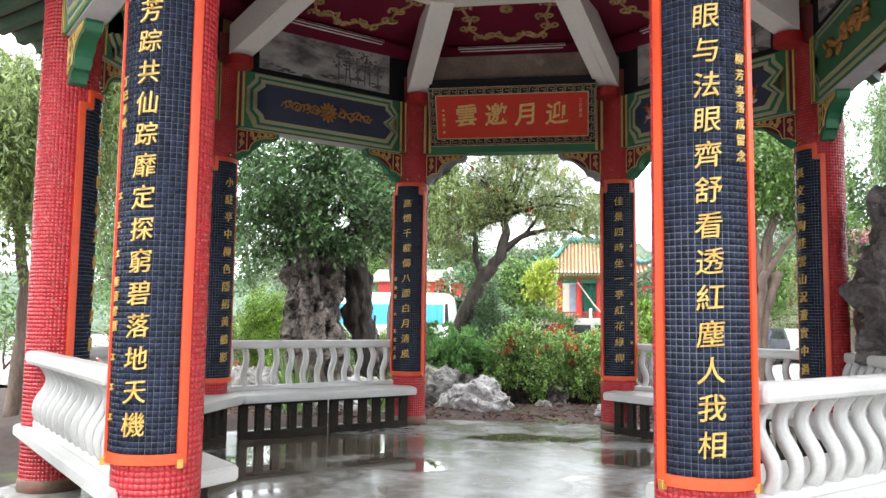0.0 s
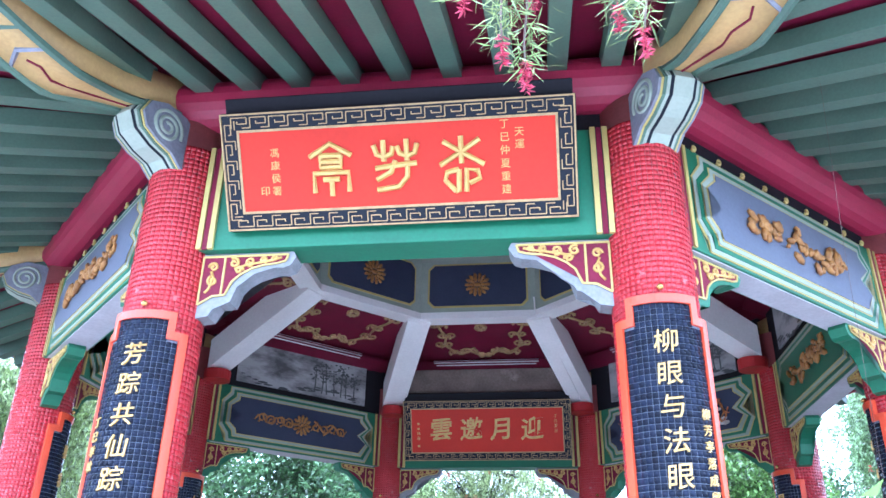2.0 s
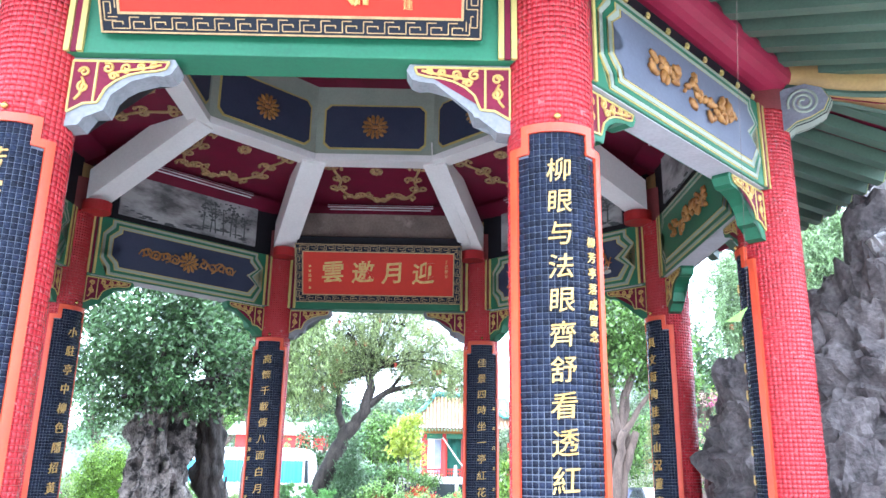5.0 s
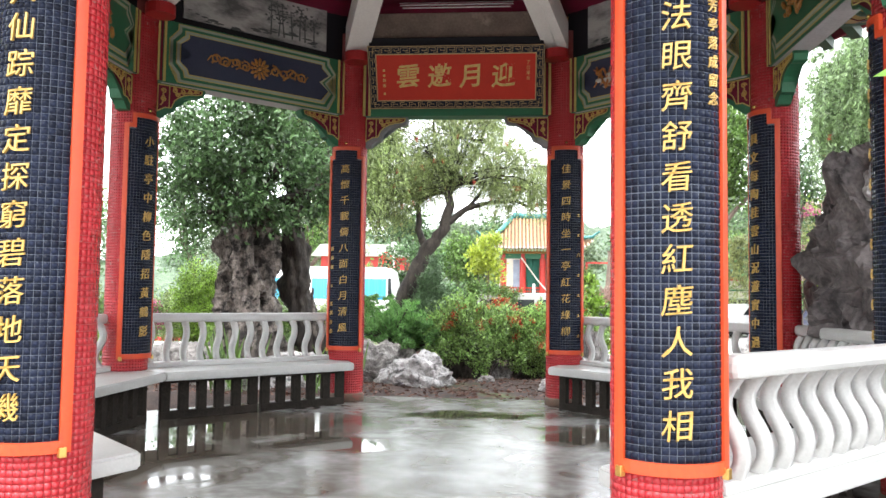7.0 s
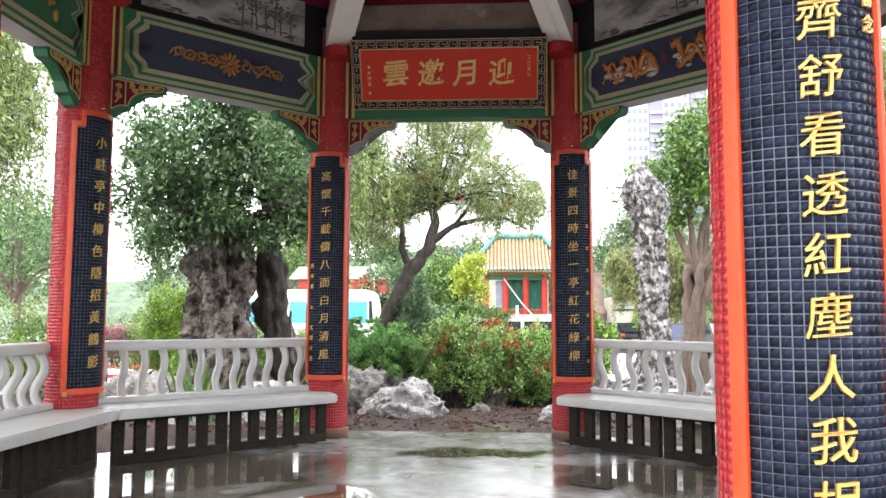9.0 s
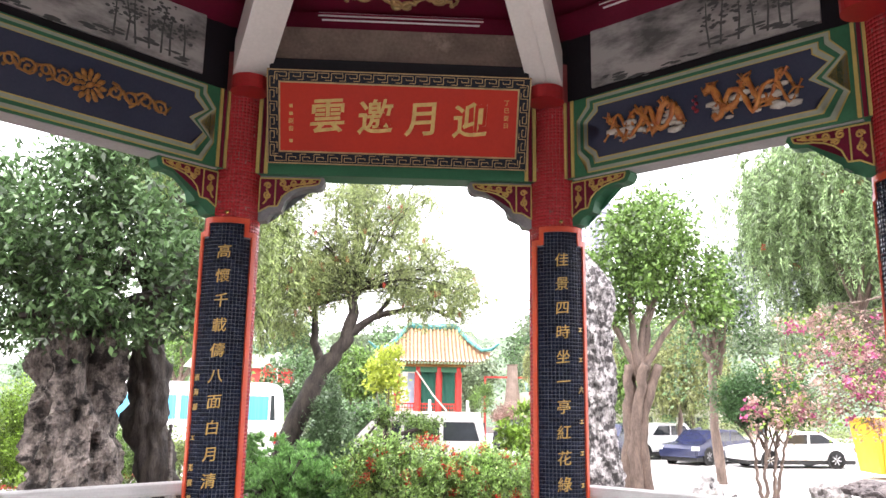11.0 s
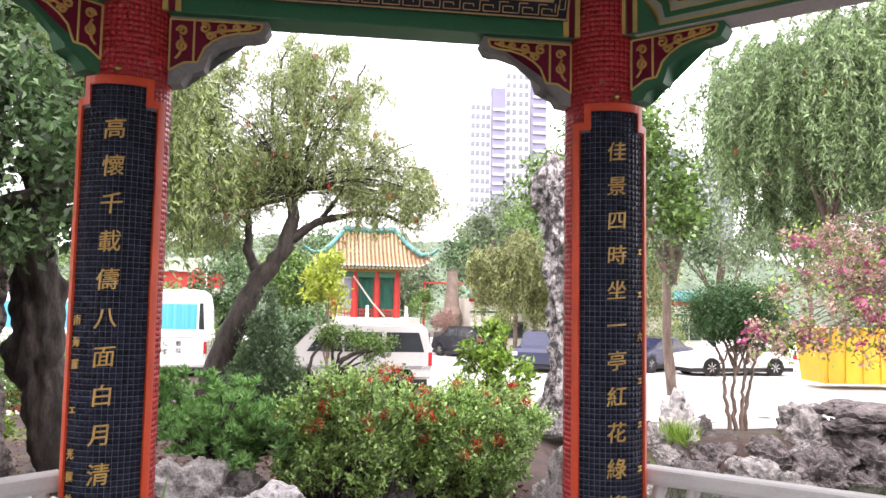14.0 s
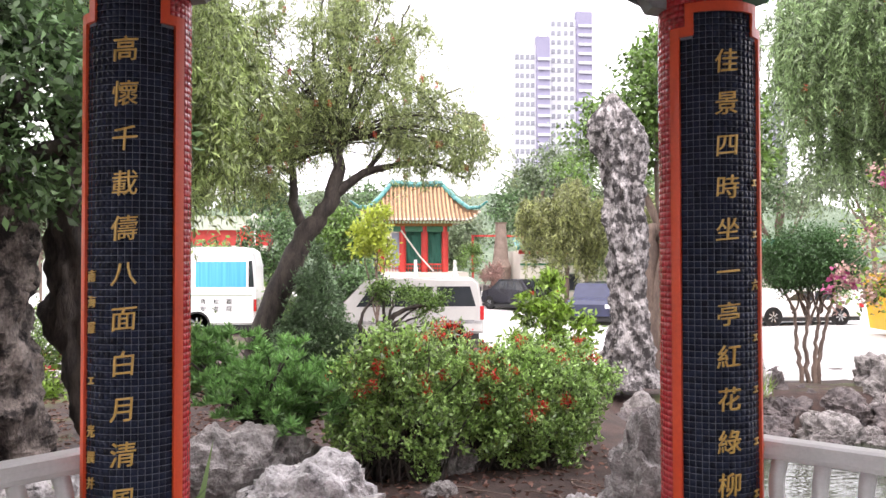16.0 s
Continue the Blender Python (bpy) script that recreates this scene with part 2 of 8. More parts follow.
M_YELLOWSOFT = mat("ochre_paint", (0.56, 0.37, 0.13), 0.6, (0.42, 0.27, 0.10), 3, 50)
M_PALEGREY = mat("pale_grey_paint", (0.38, 0.42, 0.33), 0.6, (0.30, 0.34, 0.27), 4, 60)
M_WHITE = mat("white_wall_paint", (0.86, 0.82, 0.775), 0.6, (0.74, 0.70, 0.66), 1.5, 40, stain_or_shade=(0.50, 0.44, 0.40), patch_scale=1.6, patch_at=0.68)
M_RAILWHITE = mat("white_rail_paint", (0.53, 0.525, 0.51), 0.45, (0.43, 0.425, 0.41), 3, 70, stain_or_shade=(0.48, 0.47, 0.43), patch_scale=4, patch_at=0.68, bump=0.25)
M_STONEBEAM = mat("bare_stone", (0.27, 0.205, 0.165), 0.85, (0.15, 0.11, 0.088), 3, 40, stain_or_shade=(0.36, 0.29, 0.24), patch_scale=2.5, patch_at=0.6, bump=0.5)
# near-black concrete: the shade under the seats is put into its colour
M_SKIRT = mat("old_concrete_shaded", (0.040, 0.033, 0.028), 0.85, (0.014, 0.012, 0.010), 4, 60, stain_or_shade=(0.10, 0.088, 0.070), patch_scale=3, patch_at=0.68, bump=0.5, spec=0.12)
M_COLBASE = mat("stained_column_foot", (0.20, 0.12, 0.085), 0.7, (0.10, 0.065, 0.045), 6, 60, stain_or_shade=(0.33, 0.07, 0.06), patch_scale=9, patch_at=0.55, bump=0.4)
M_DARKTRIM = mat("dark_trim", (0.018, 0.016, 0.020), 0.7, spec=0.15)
M_TILEROOF = mat("glazed_roof_tile", (0.055, 0.060, 0.062), 0.3, (0.03, 0.033, 0.035), 6, 60, island=0.25)
M_DRIP = mat("carved_drip_tile", (0.30, 0.31, 0.33), 0.45, (0.045, 0.048, 0.056), 38, 90, bump=1.0, dist=0.012)
M_TUBE = mat("lamp_tube_plastic", (0.80, 0.80, 0.80), 0.35, bump=0.0)
M_CONCRETE = mat("step_concrete", (0.32, 0.31, 0.29), 0.8, (0.22, 0.21, 0.20), 2, 50, bump=0.4)


def wet_floor():
    """Wet screed: dry patches, damp sheen, and standing puddles that mirror."""
    m = bpy.data.materials.new("wet_screed")
    m.use_nodes = True
    n, l = m.node_tree.nodes, m.node_tree.links
    b = n["Principled BSDF"]
    tc = n.new("ShaderNodeTexCoord")
    n1 = n.new("ShaderNodeTexNoise")
    n1.inputs["Scale"].default_value, n1.inputs["Detail"].default_value, n1.inputs["Roughness"].default_value = 0.85, 4, 0.5
    n1.inputs["Distortion"].default_value = 0.5
    n2 = n.new("ShaderNodeTexNoise")
    n2.inputs["Scale"].default_value, n2.inputs["Detail"].default_value = 9, 6
    l.new(tc.outputs["Object"], n1.inputs[0]), l.new(tc.outputs["Object"], n2.inputs[0])
    # standing water where the screed has sunk
    top = None
    for cx, cy, rx, ry in ((0.30, 1.95, 0.90, 0.36), (-1.65, 1.05, 1.35, 0.95), (-2.0, -0.35, 1.2, 1.0), (1.55, 0.95, 1.0, 0.75), (-0.75, 0.25, 0.55, 0.45), (1.9, -1.2, 0.6, 0.5), (-0.9, -2.0, 0.6, 0.35)):
        mp = n.new("ShaderNodeMapping")
        mp.inputs["Scale"].default_value = (1 / rx, 1 / ry, 0)
        mp.inputs["Location"].default_value = (-cx / rx, -cy / ry, 0)
        gr = n.new("ShaderNodeTexGradient")
        gr.gradient_type = "SPHERICAL"
        l.new(tc.outputs["Object"], mp.inputs[0]), l.new(mp.outputs[0], gr.inputs[0])
        if top is None:
            top = gr.outputs["Fac"]
        else:
            mxm = n.new("ShaderNodeMath")
            mxm.operation = "MAXIMUM"
            l.new(top, mxm.inputs[0]), l.new(gr.outputs["Fac"], mxm.inputs[1])
            top = mxm.outputs[0]
    n1.inputs["Scale"].default_value = 2.2
    ad = n.new("ShaderNodeMath")
    ad.operation = "MULTIPLY_ADD"
    ad.inputs[1].default_value = 0.55
    l.new(top, ad.inputs[0]), l.new(n1.outputs[0], ad.inputs[2])
    pud = n.new("ShaderNodeValToRGB")
    pud.color_ramp.elements[0].position, pud.color_ramp.elements[1].position = 0.64, 0.76
    l.new(ad.outputs[0], pud.inputs[0])
    c = n.new("ShaderNodeValToRGB")
    c.color_ramp.elements[0].color, c.color_ramp.elements[1].color = (0.29, 0.285, 0.275, 1), (0.43, 0.425, 0.41, 1)
    c.color_ramp.elements[0].position, c.color_ramp.elements[1].position = 0.3, 0.7
    l.new(n2.outputs[0], c.inputs[0])
    mx = n.new("ShaderNodeMix")
    mx.data_type = "RGBA"
    mx.inputs["B"].default_value = (0.095, 0.078, 0.060, 1)
    # damp margin that fades out round the standing water
    damp = n.new("ShaderNodeValToRGB")
    damp.color_ramp.elements[0].position, damp.color_ramp.elements[1].position = 0.46, 0.68
    n3 = n.new("ShaderNodeTexNoise")
    n3.inputs["Scale"].default_value, n3.inputs["Detail"].default_value, n3.inputs["Roughness"].default_value = 14, 8, 0.7
    l.new(tc.outputs["Object"], n3.inputs[0])
    da = n.new("ShaderNodeMath")
    da.operation = "MULTIPLY_ADD"
    da.inputs[1].default_value = 0.16
    l.new(n3.outputs[0], da.inputs[0]), l.new(ad.outputs[0], da.inputs[2]), l.new(da.outputs[0], damp.inputs[0])
    md = n.new("ShaderNodeMix")
    md.data_type = "RGBA"
    md.inputs["B"].default_value = (0.145, 0.128, 0.110, 1)
    l.new(damp.outputs[0], md.inputs["Factor"]), l.new(c.outputs[0], md.inputs["A"])
    l.new(pud.outputs[0], mx.inputs["Factor"]), l.new(md.outputs["Result"], mx.inputs["A"])
    l.new(mx.outputs["Result"], b.inputs["Base Color"])
    mr = n.new("ShaderNodeMapRange")
    mr.inputs["To Min"].default_value, mr.inputs["To Max"].default_value = 0.17, 0.02
    l.new(pud.outputs[0], mr.inputs["Value"])
    rad = n.new("ShaderNodeMath")
    rad.operation = "MULTIPLY_ADD"
    rad.inputs[1].default_value = 0.10
    inv = n.new("ShaderNodeMath")
    inv.operation = "MULTIPLY"
    sub = n.new("ShaderNodeMath")
    sub.operation = "SUBTRACT"
    sub.inputs[0].default_value = 1.0
    l.new(pud.outputs[0], sub.inputs[1]), l.new(sub.outputs[0], inv.inputs[0]), l.new(n2.outputs[0], inv.inputs[1])
    l.new(inv.outputs[0], rad.inputs[0]), l.new(mr.outputs[0], rad.inputs[2]), l.new(rad.outputs[0], b.inputs["Roughness"])
    bp = n.new("ShaderNodeBump")
    bp.inputs["Distance"].default_value = 0.003
    bs = n.new("ShaderNodeMath")
    bs.operation = "MULTIPLY"
    bs.inputs[1].default_value = 0.35
    l.new(sub.outputs[0], bs.inputs[0]), l.new(bs.outputs[0], bp.inputs["Strength"])
    l.new(n2.outputs[0], bp.inputs["Height"]), l.new(bp.outputs[0], b.inputs["Normal"])
    return m


M_FLOOR = wet_floor()


def ink_painting():
    """A faded ink landscape: pale mist, dark hills, and trees."""
    m = bpy.data.materials.new("ink_landscape")
    m.use_nodes = True
    n, l = m.node_tree.nodes, m.node_tree.links
    b = n["Principled BSDF"]
    b.inputs["Roughness"].default_value = 0.5
    tc = n.new("ShaderNodeTexCoord")
    mp = n.new("ShaderNodeMapping")
    mp.inputs["Scale"].default_value = (1.2, 1, 3.0)
    n1 = n.new("ShaderNodeTexNoise")
    n1.inputs["Scale"].default_value, n1.inputs["Detail"].default_value, n1.inputs["Roughness"].default_value = 2.0, 8, 0.68
    l.new(tc.outputs["Object"], mp.inputs[0]), l.new(mp.outputs[0], n1.inputs[0])
    r = n.new("ShaderNodeValToRGB")
    e = r.color_ramp.elements
    e[0].position, e[1].position = 0.36, 0.6
    e[0].color, e[1].color = (0.09, 0.09, 0.088, 1), (0.40, 0.385, 0.37, 1)
    l.new(n1.outputs[0], r.inputs[0])
    l.new(r.outputs[0], b.inputs["Base Color"])
    return m


M_INK = ink_painting()
M_INKDARK = mat("ink_tree", (0.075, 0.082, 0.080), 0.6)
# ---- pavilion: an octagon with 2.4 m bays; floor at z = 0 ----
HALF, APO = 1.2, 2.897
RC = 0.20  # column radius
GROUND = -0.36


def octagon(a):
    return [(a / math.cos(radians(22.5)) * math.cos(radians(22.5 + 45 * k)), a / math.cos(radians(22.5)) * math.sin(radians(22.5 + 45 * k))) for k in range(8)]


floor = solo("floor", slab_bm(octagon(3.22), -0.5, 0.0), M_FLOOR, "wet grey screed floor with shallow puddles", "floor", kind="structure")
steps = thing("front_steps", None, "grey concrete steps up to the pavilion floor", "steps", kind="structure")
part("step", box_bm(-1.25, 1.25, -3.56, -3.224, -0.5, -0.18, bevel=0.01), M_CONCRETE, steps)
edge = solo("floor_edge", box_bm(-1.0, 1.0, 3.222, 3.30, -0.3, -0.02, bevel=0.008), M_CONCRETE, "worn concrete edging of the pavilion floor", "edging", kind="structure")


def arc_box(bm, r0, r1, a0, a1, z0, z1, n=6):
    """A curved block; angles in degrees from the -y side."""
    rows = []
    for i in range(n + 1):
        a = radians(a0 + (a1 - a0) * i / n)
        s, c = math.sin(a), -math.cos(a)
        rows.append([bm.verts.new((r * s, r * c, z)) for r, z in ((r0, z0), (r1, z0), (r1, z1), (r0, z1))])
    for a, b in zip(rows, rows[1:]):
        for k in range(4):
            bm.faces.new((a[k], b[k], b[(k + 1) % 4], a[(k + 1) % 4]))
    bm.faces.new(rows[0])
    bm.faces.new(rows[-1][::-1])


def mosaic(name, r, a0, a1, z0, z1, pitch, material, keep=None, proud=0.004, gap=0.0010, top_k=0.90):
    """Small square tiles set on a cylinder, each with its own edges."""
    da = math.degrees(pitch / r)
    na, nz = max(1, round((a1 - a0) / da)), round((z1 - z0) / pitch)
    da, dz = (a1 - a0) / na, (z1 - z0) / nz
    rng = np.random.default_rng(7)
    ii, jj = np.meshgrid(np.arange(na), np.arange(nz))
    ca, cz = (a0 + (ii.ravel() + 0.5) * da), (z0 + (jj.ravel() + 0.5) * dz)
    if keep is not None:
        k = keep(ca, cz)
        ca, cz = ca[k], cz[k]
    m = len(ca)
    ha, hz = da / 2 - math.degrees(gap / r), dz / 2 - gap
    rr = r + proud + rng.normal(0, 0.0004, m)
    tilt = rng.normal(0, 0.0005, (2, m))
    vs = np.zeros((m, 8, 3))
    for q, (sa, sz) in enumerate(((-1, -1), (1, -1), (1, 1), (-1, 1))):
        for top in (0, 1):
            k = 1.0 if top == 0 else top_k
            a = np.radians(ca + sa * ha * k)
            rad = r * np.ones(m) - 0.001 if top == 0 else rr + sa * tilt[0] + sz * tilt[1]
            vs[:, q + 4 * top, 0] = rad * np.sin(a)
            vs[:, q + 4 * top, 1] = -rad * np.cos(a)
            vs[:, q + 4 * top, 2] = cz + sz * hz * k
    f = np.array([(4, 5, 6, 7), (0, 1, 5, 4), (1, 2, 6, 5), (2, 3, 7, 6), (3, 0, 4, 7)])
    faces = (np.arange(m)[:, None, None] * 8 + f[None]).reshape(-1, 4)
    return raw(name, vs.reshape(-1, 3), faces, material)


P0, P1, P2 = 0.595, 2.645, 2.74  # couplet board: foot, shoulder, head
PITCH = 0.0265


def on_board(a, z):
    return ((np.abs(a) < 50) & (z < P1)) | ((np.abs(a) < 34) & (z < P2))


ME_SHAFT = mesh_of("shaft", cyl_bm(RC - 0.004, 0.05, 4.05, 48), M_REDGROUT, True)
ME_REDTILES = mosaic("red_tiles", RC - 0.004, -180, 180, 0.07, 3.72, PITCH, M_REDTILE, None, 0.0014, 0.0006, 0.97)
bm = bmesh.new()
lathe(bm, [(RC + 0.006, -0.01), (RC + 0.006, 0.06), (RC - 0.002, 0.085)], 48)
ME_BASE = mesh_of("base_ring", bm, M_COLBASE, True)
bm = bmesh.new()
arc_box(bm, RC - 0.02, RC + 0.012, -52, 52, P0 - 0.01, P1, 14)
arc_box(bm, RC - 0.02, RC + 0.012, -34, 34, P1, P2, 10)
ME_BED = mesh_of("board_bed", bm, M_GROUT)
bm = bmesh.new()
for s in (-1, 1):
    arc_box(bm, RC - 0.02, RC + 0.026, *sorted((s * 50, s * 61)), P0 - 0.045, P1 + 0.04, 3)
    arc_box(bm, RC - 0.02, RC + 0.0255, *sorted((s * 34, s * 50)), P1, P1 + 0.04, 4)
    arc_box(bm, RC - 0.02, RC + 0.026, *sorted((s * 34, s * 43)), P1 + 0.04, P2 + 0.04, 3)
arc_box(bm, RC - 0.02, RC + 0.0255, -34, 34, P2, P2 + 0.04, 10)
arc_box(bm, RC - 0.02, RC + 0.0255, -50, 50, P0 - 0.045, P0, 12)
bmesh.ops.recalc_face_normals(bm, faces=bm.faces)
ME_FRAME = mesh_of("board_frame", bm, M_ORANGE)
ME_BOARDTILES = mosaic("board_tiles", RC + 0.012, -50, 50, P0, P2, PITCH, M_NAVYTILE, on_board)
HAND0, HAND1 = 0.98, 1.56  # stretch of one board whose tiles are loose pieces
ME_BOARDREST = mosaic("board_tiles", RC + 0.012, -50, 50, P0, P2, PITCH, M_NAVYTILE, lambda a, z: on_board(a, z) & ((z < HAND0) | (z > HAND1)))
bm = bmesh.new()
bmesh.ops.create_uvsphere(bm, u_segments=12, v_segments=8, radius=0.016, matrix=pose(0, -RC - 0.012, P2 + 0.075))
ME_KNOB = mesh_of("knob", bm, M_BRASS, True)


def bent(me, r, z, a=0.0):
    """Wraps flat writing on the board."""
    co = np.zeros(len(me.vertices) * 3, dtype=np.float32)
    me.vertices.foreach_get("co", co)
    co = co.reshape(-1, 3)
    ang, rad = co[:, 0] / r + radians(a), r - co[:, 1]
    co = np.stack([rad * np.sin(ang), -rad * np.cos(ang), co[:, 2] + z], 1)
    me.vertices.foreach_set("co", co.ravel().astype(np.float32))
    me.update()
    return me


def writing(parent, chars, r, z0, z1, size, a=0.0, depth=0.005, sx=1.0):
    """One mesh for each character; '-' stands for a bar where nothing can be read."""
    for i, ch in enumerate(chars):
        z = z0 + (z1 - z0) * (i / max(1, len(chars) - 1))
        if ch == " ":
            continue
        if ch == "-":
            bm = bmesh.new()
            bbox(bm, -size * 0.30, size * 0.30, -depth, depth, size * 0.12, size * 0.24)
            bbox(bm, -size * 0.34, size * 0.34, -depth, depth, -size * 0.30, -size * 0.18)
            bbox(bm, -size * 0.06, size * 0.06, -depth, depth, -size * 0.18, size * 0.12)
            me = mesh_of("character", bm, M_GOLD)
        else:
            me = letters(ch, size, depth, 0.0)
            me.materials.clear()
            me.materials.append(M_GOLD)
        me.name = "character"
        me.transform(Matrix(((sx, 0, 0.06, 0), (0, 1, 0, 0), (0.09, 0, 1, 0), (0, 0, 0, 1))))
        part("character", bent(me, r, z, a), None, parent)


COLUMNS = []  # (angle of the column, way its board faces, big writing, small writing)
COLUMN_SPECS = [
    (247.5, -90, "芳踪共仙踪靡定探窮碧落地天機", "丁巳季秋    - - - 陳湛銓撰 - - -", -38),
    (292.5, -90, "柳眼与法眼齊舒看透紅塵人我相", "柳芳亭落成留念", 38),
    (112.5, -90, "高懷千載儔八面白月清風", "      南海羅 - 光撰并書", -38),
    (67.5, -90, "佳景四時坐一亭紅花綠柳", "  - - 六 - - - -", 38),
    (157.5, -22.5, "小駐亭中柳色隱招黃鶴影", "", 0),
    (202.5, 22.5, "與客同尋芳徑入畫圖中", "", 0),
    (22.5, -157.5, "具文每陶桂雲山況遊實中過", "", 0),
    (337.5, 157.5, "-----------", "", 0),
]
for ang, face, big, small, off in COLUMN_SPECS:
    R0 = APO / math.cos(radians(22.5))
    front_back = face == -90
    col = thing("column", pose(R0 * math.cos(radians(ang)), R0 * math.sin(radians(ang)), 0, 0, 0, face + 90),
                "red mosaic-tiled round column with a dark couplet board lettered in gold", "column", "eight columns of the pavilion")
    part("shaft", ME_SHAFT, None, col)
    part("red_tiles", ME_REDTILES, None, col, "small glossy red mosaic tiles", kind="stuff")
    part("base_ring", ME_BASE, None, col, "stained bare base ring")
    board = part("couplet_board", ME_BED, None, col, "dark blue mosaic board in an orange frame")
    part("board_frame", ME_FRAME, None, board)
    part("board_tiles", ME_BOARDREST if ang == 292.5 else ME_BOARDTILES, None, board, kind="stuff")
    part("knob", ME_KNOB, None, board)
    for s in (-1, 1):
        part("clip", box_bm(-0.014, 0.014, -0.012, 0.012, -0.016, 0.022, bevel=0.003), M_BRASS, board, m=pose((RC + 0.03) * math.sin(radians(52 * s)), -(RC + 0.03) * math.cos(radians(52 * s)), P0 - 0.045, 0, 0, 52 * s))
    n = len(big)
    size = 0.112 if n > 12 else 0.104
    top, foot = (2.555, 0.715) if n > 12 else (2.525, 0.79)
    writing(board, big, RC + 0.021, top, foot, size)
    if small:
        writing(board, small, RC + 0.020, 2.25, 0.75 if n < 12 or len(small) > 12 else 1.85, 0.05, off, 0.003)
    COLUMNS.append(col)

# ---- beams, brackets and painted panels ----
def zig(w, h, d=0.07):
    """A long panel outline whose ends are zigzag points."""
    e = [(w - 0.10, h), (w - 0.10, h * 0.80), (w - 0.015, h * 0.44), (w - d - 0.06, 0.0), (w - 0.015, -h * 0.44), (w - 0.10, -h * 0.80), (w - 0.10, -h)]
    return e + [(-x, z) for x, z in e[::-1]]


BZ0, BZ1 = 3.14, 3.74
BZ = (BZ0 + BZ1) / 2


def face_layers(parent, y, s, field, ring):
    """The painted bands of a beam's face; s: the way the face looks along y."""
    steps = [(0.0, M_YELLOW), (0.007, M_PALEGREY), (0.030, ring), (0.056, M_YELLOW), (0.062, M_PALEGREY), (0.086, M_YELLOW), (0.093, field)]
    for i, (inset, material) in enumerate(steps):
        w, h = 0.945 - inset * 1.15, 0.285 - inset
        a, b = sorted((y, y + s * (0.006 + 0.0035 * i)))
        bm = prism_bm([(x, z + BZ) for x, z in zig(w, h)], a, b)
        part("painted_field" if i == 6 else "painted_band", bm, material, parent)
    for e in (-1, 1):
        for x, material, dy in ((0.968, M_YELLOW, 0.012), (1.0, M_MAROON, 0.008), (1.03, M_YELLOW, 0.012)):
            a, b = sorted((y, y + s * dy))
            part("end_strip", box_bm(*sorted((e * (x - 0.011), e * (x + 0.011))), a, b, BZ0 + 0.005, BZ1 - 0.005), material, parent)


def flower_scroll(parent, y, s, material, k=1.0):
    """A gilt flower with a running scroll on both sides."""
    bm = bmesh.new()
    for ring, (n, r, sz) in enumerate(((12, 0.084, 0.024), (9, 0.050, 0.019), (1, 0.0, 0.026))):
        for i in range(n):
            a = 2 * math.pi * i / n + ring * 0.3
            bmesh.ops.create_icosphere(bm, subdivisions=1, radius=sz, matrix=Matrix.Translation((r * math.cos(a), y + s * (0.008 + 0.006 * ring), BZ + r * math.sin(a))) @ Matrix.Rotation(-a, 4, "Y") @ Matrix.Diagonal((1.4, 0.6, 0.8, 1)))
    part("gilt_flower", bm, material, parent, smooth=True)
    bm = bmesh.new()
    for e in (-1, 1):
        for i in range(4):
            cx = e * (0.160 + 0.105 * i) * k
            up = 1 if (i + (e > 0)) % 2 else -1
            tube(bm, spiral(cx, BZ + 0.008 * up, 0.058, 1.3, 0.4 * i, y + s * 0.012, 12, e * up), [0.007 + 0.004 * math.sin(j * 0.9) ** 2 for j in range(13)], 6)
            tube(bm, [(cx - 0.045 * e, y + s * 0.01, BZ - 0.035 * up), (cx, y + s * 0.014, BZ + 0.042 * up), (cx + 0.05 * e, y + s * 0.01, BZ + 0.03 * up), (cx + 0.085 * e, y + s * 0.01, BZ - 0.02 * up)], [0.006, 0.010, 0.009, 0.006], 6)
            bmesh.ops.create_icosphere(bm, subdivisions=1, radius=0.014, matrix=Matrix.Translation((cx + 0.035 * e, y + s * 0.012, BZ - 0.03 * up)))
    part("gilt_scroll", bm, material, parent, smooth=True)


M_RELIEFWHITE = mat("relief_white", (0.62, 0.60, 0.56), 0.5, (0.40, 0.36, 0.30), 20, 90)
M_RELIEFORANGE = mat("orange_gilding", (0.58, 0.26, 0.06), 0.42, (0.36, 0.10, 0.03), 16, 90)
M_RELIEFRED = mat("relief_red", (0.35, 0.03, 0.05), 0.5)


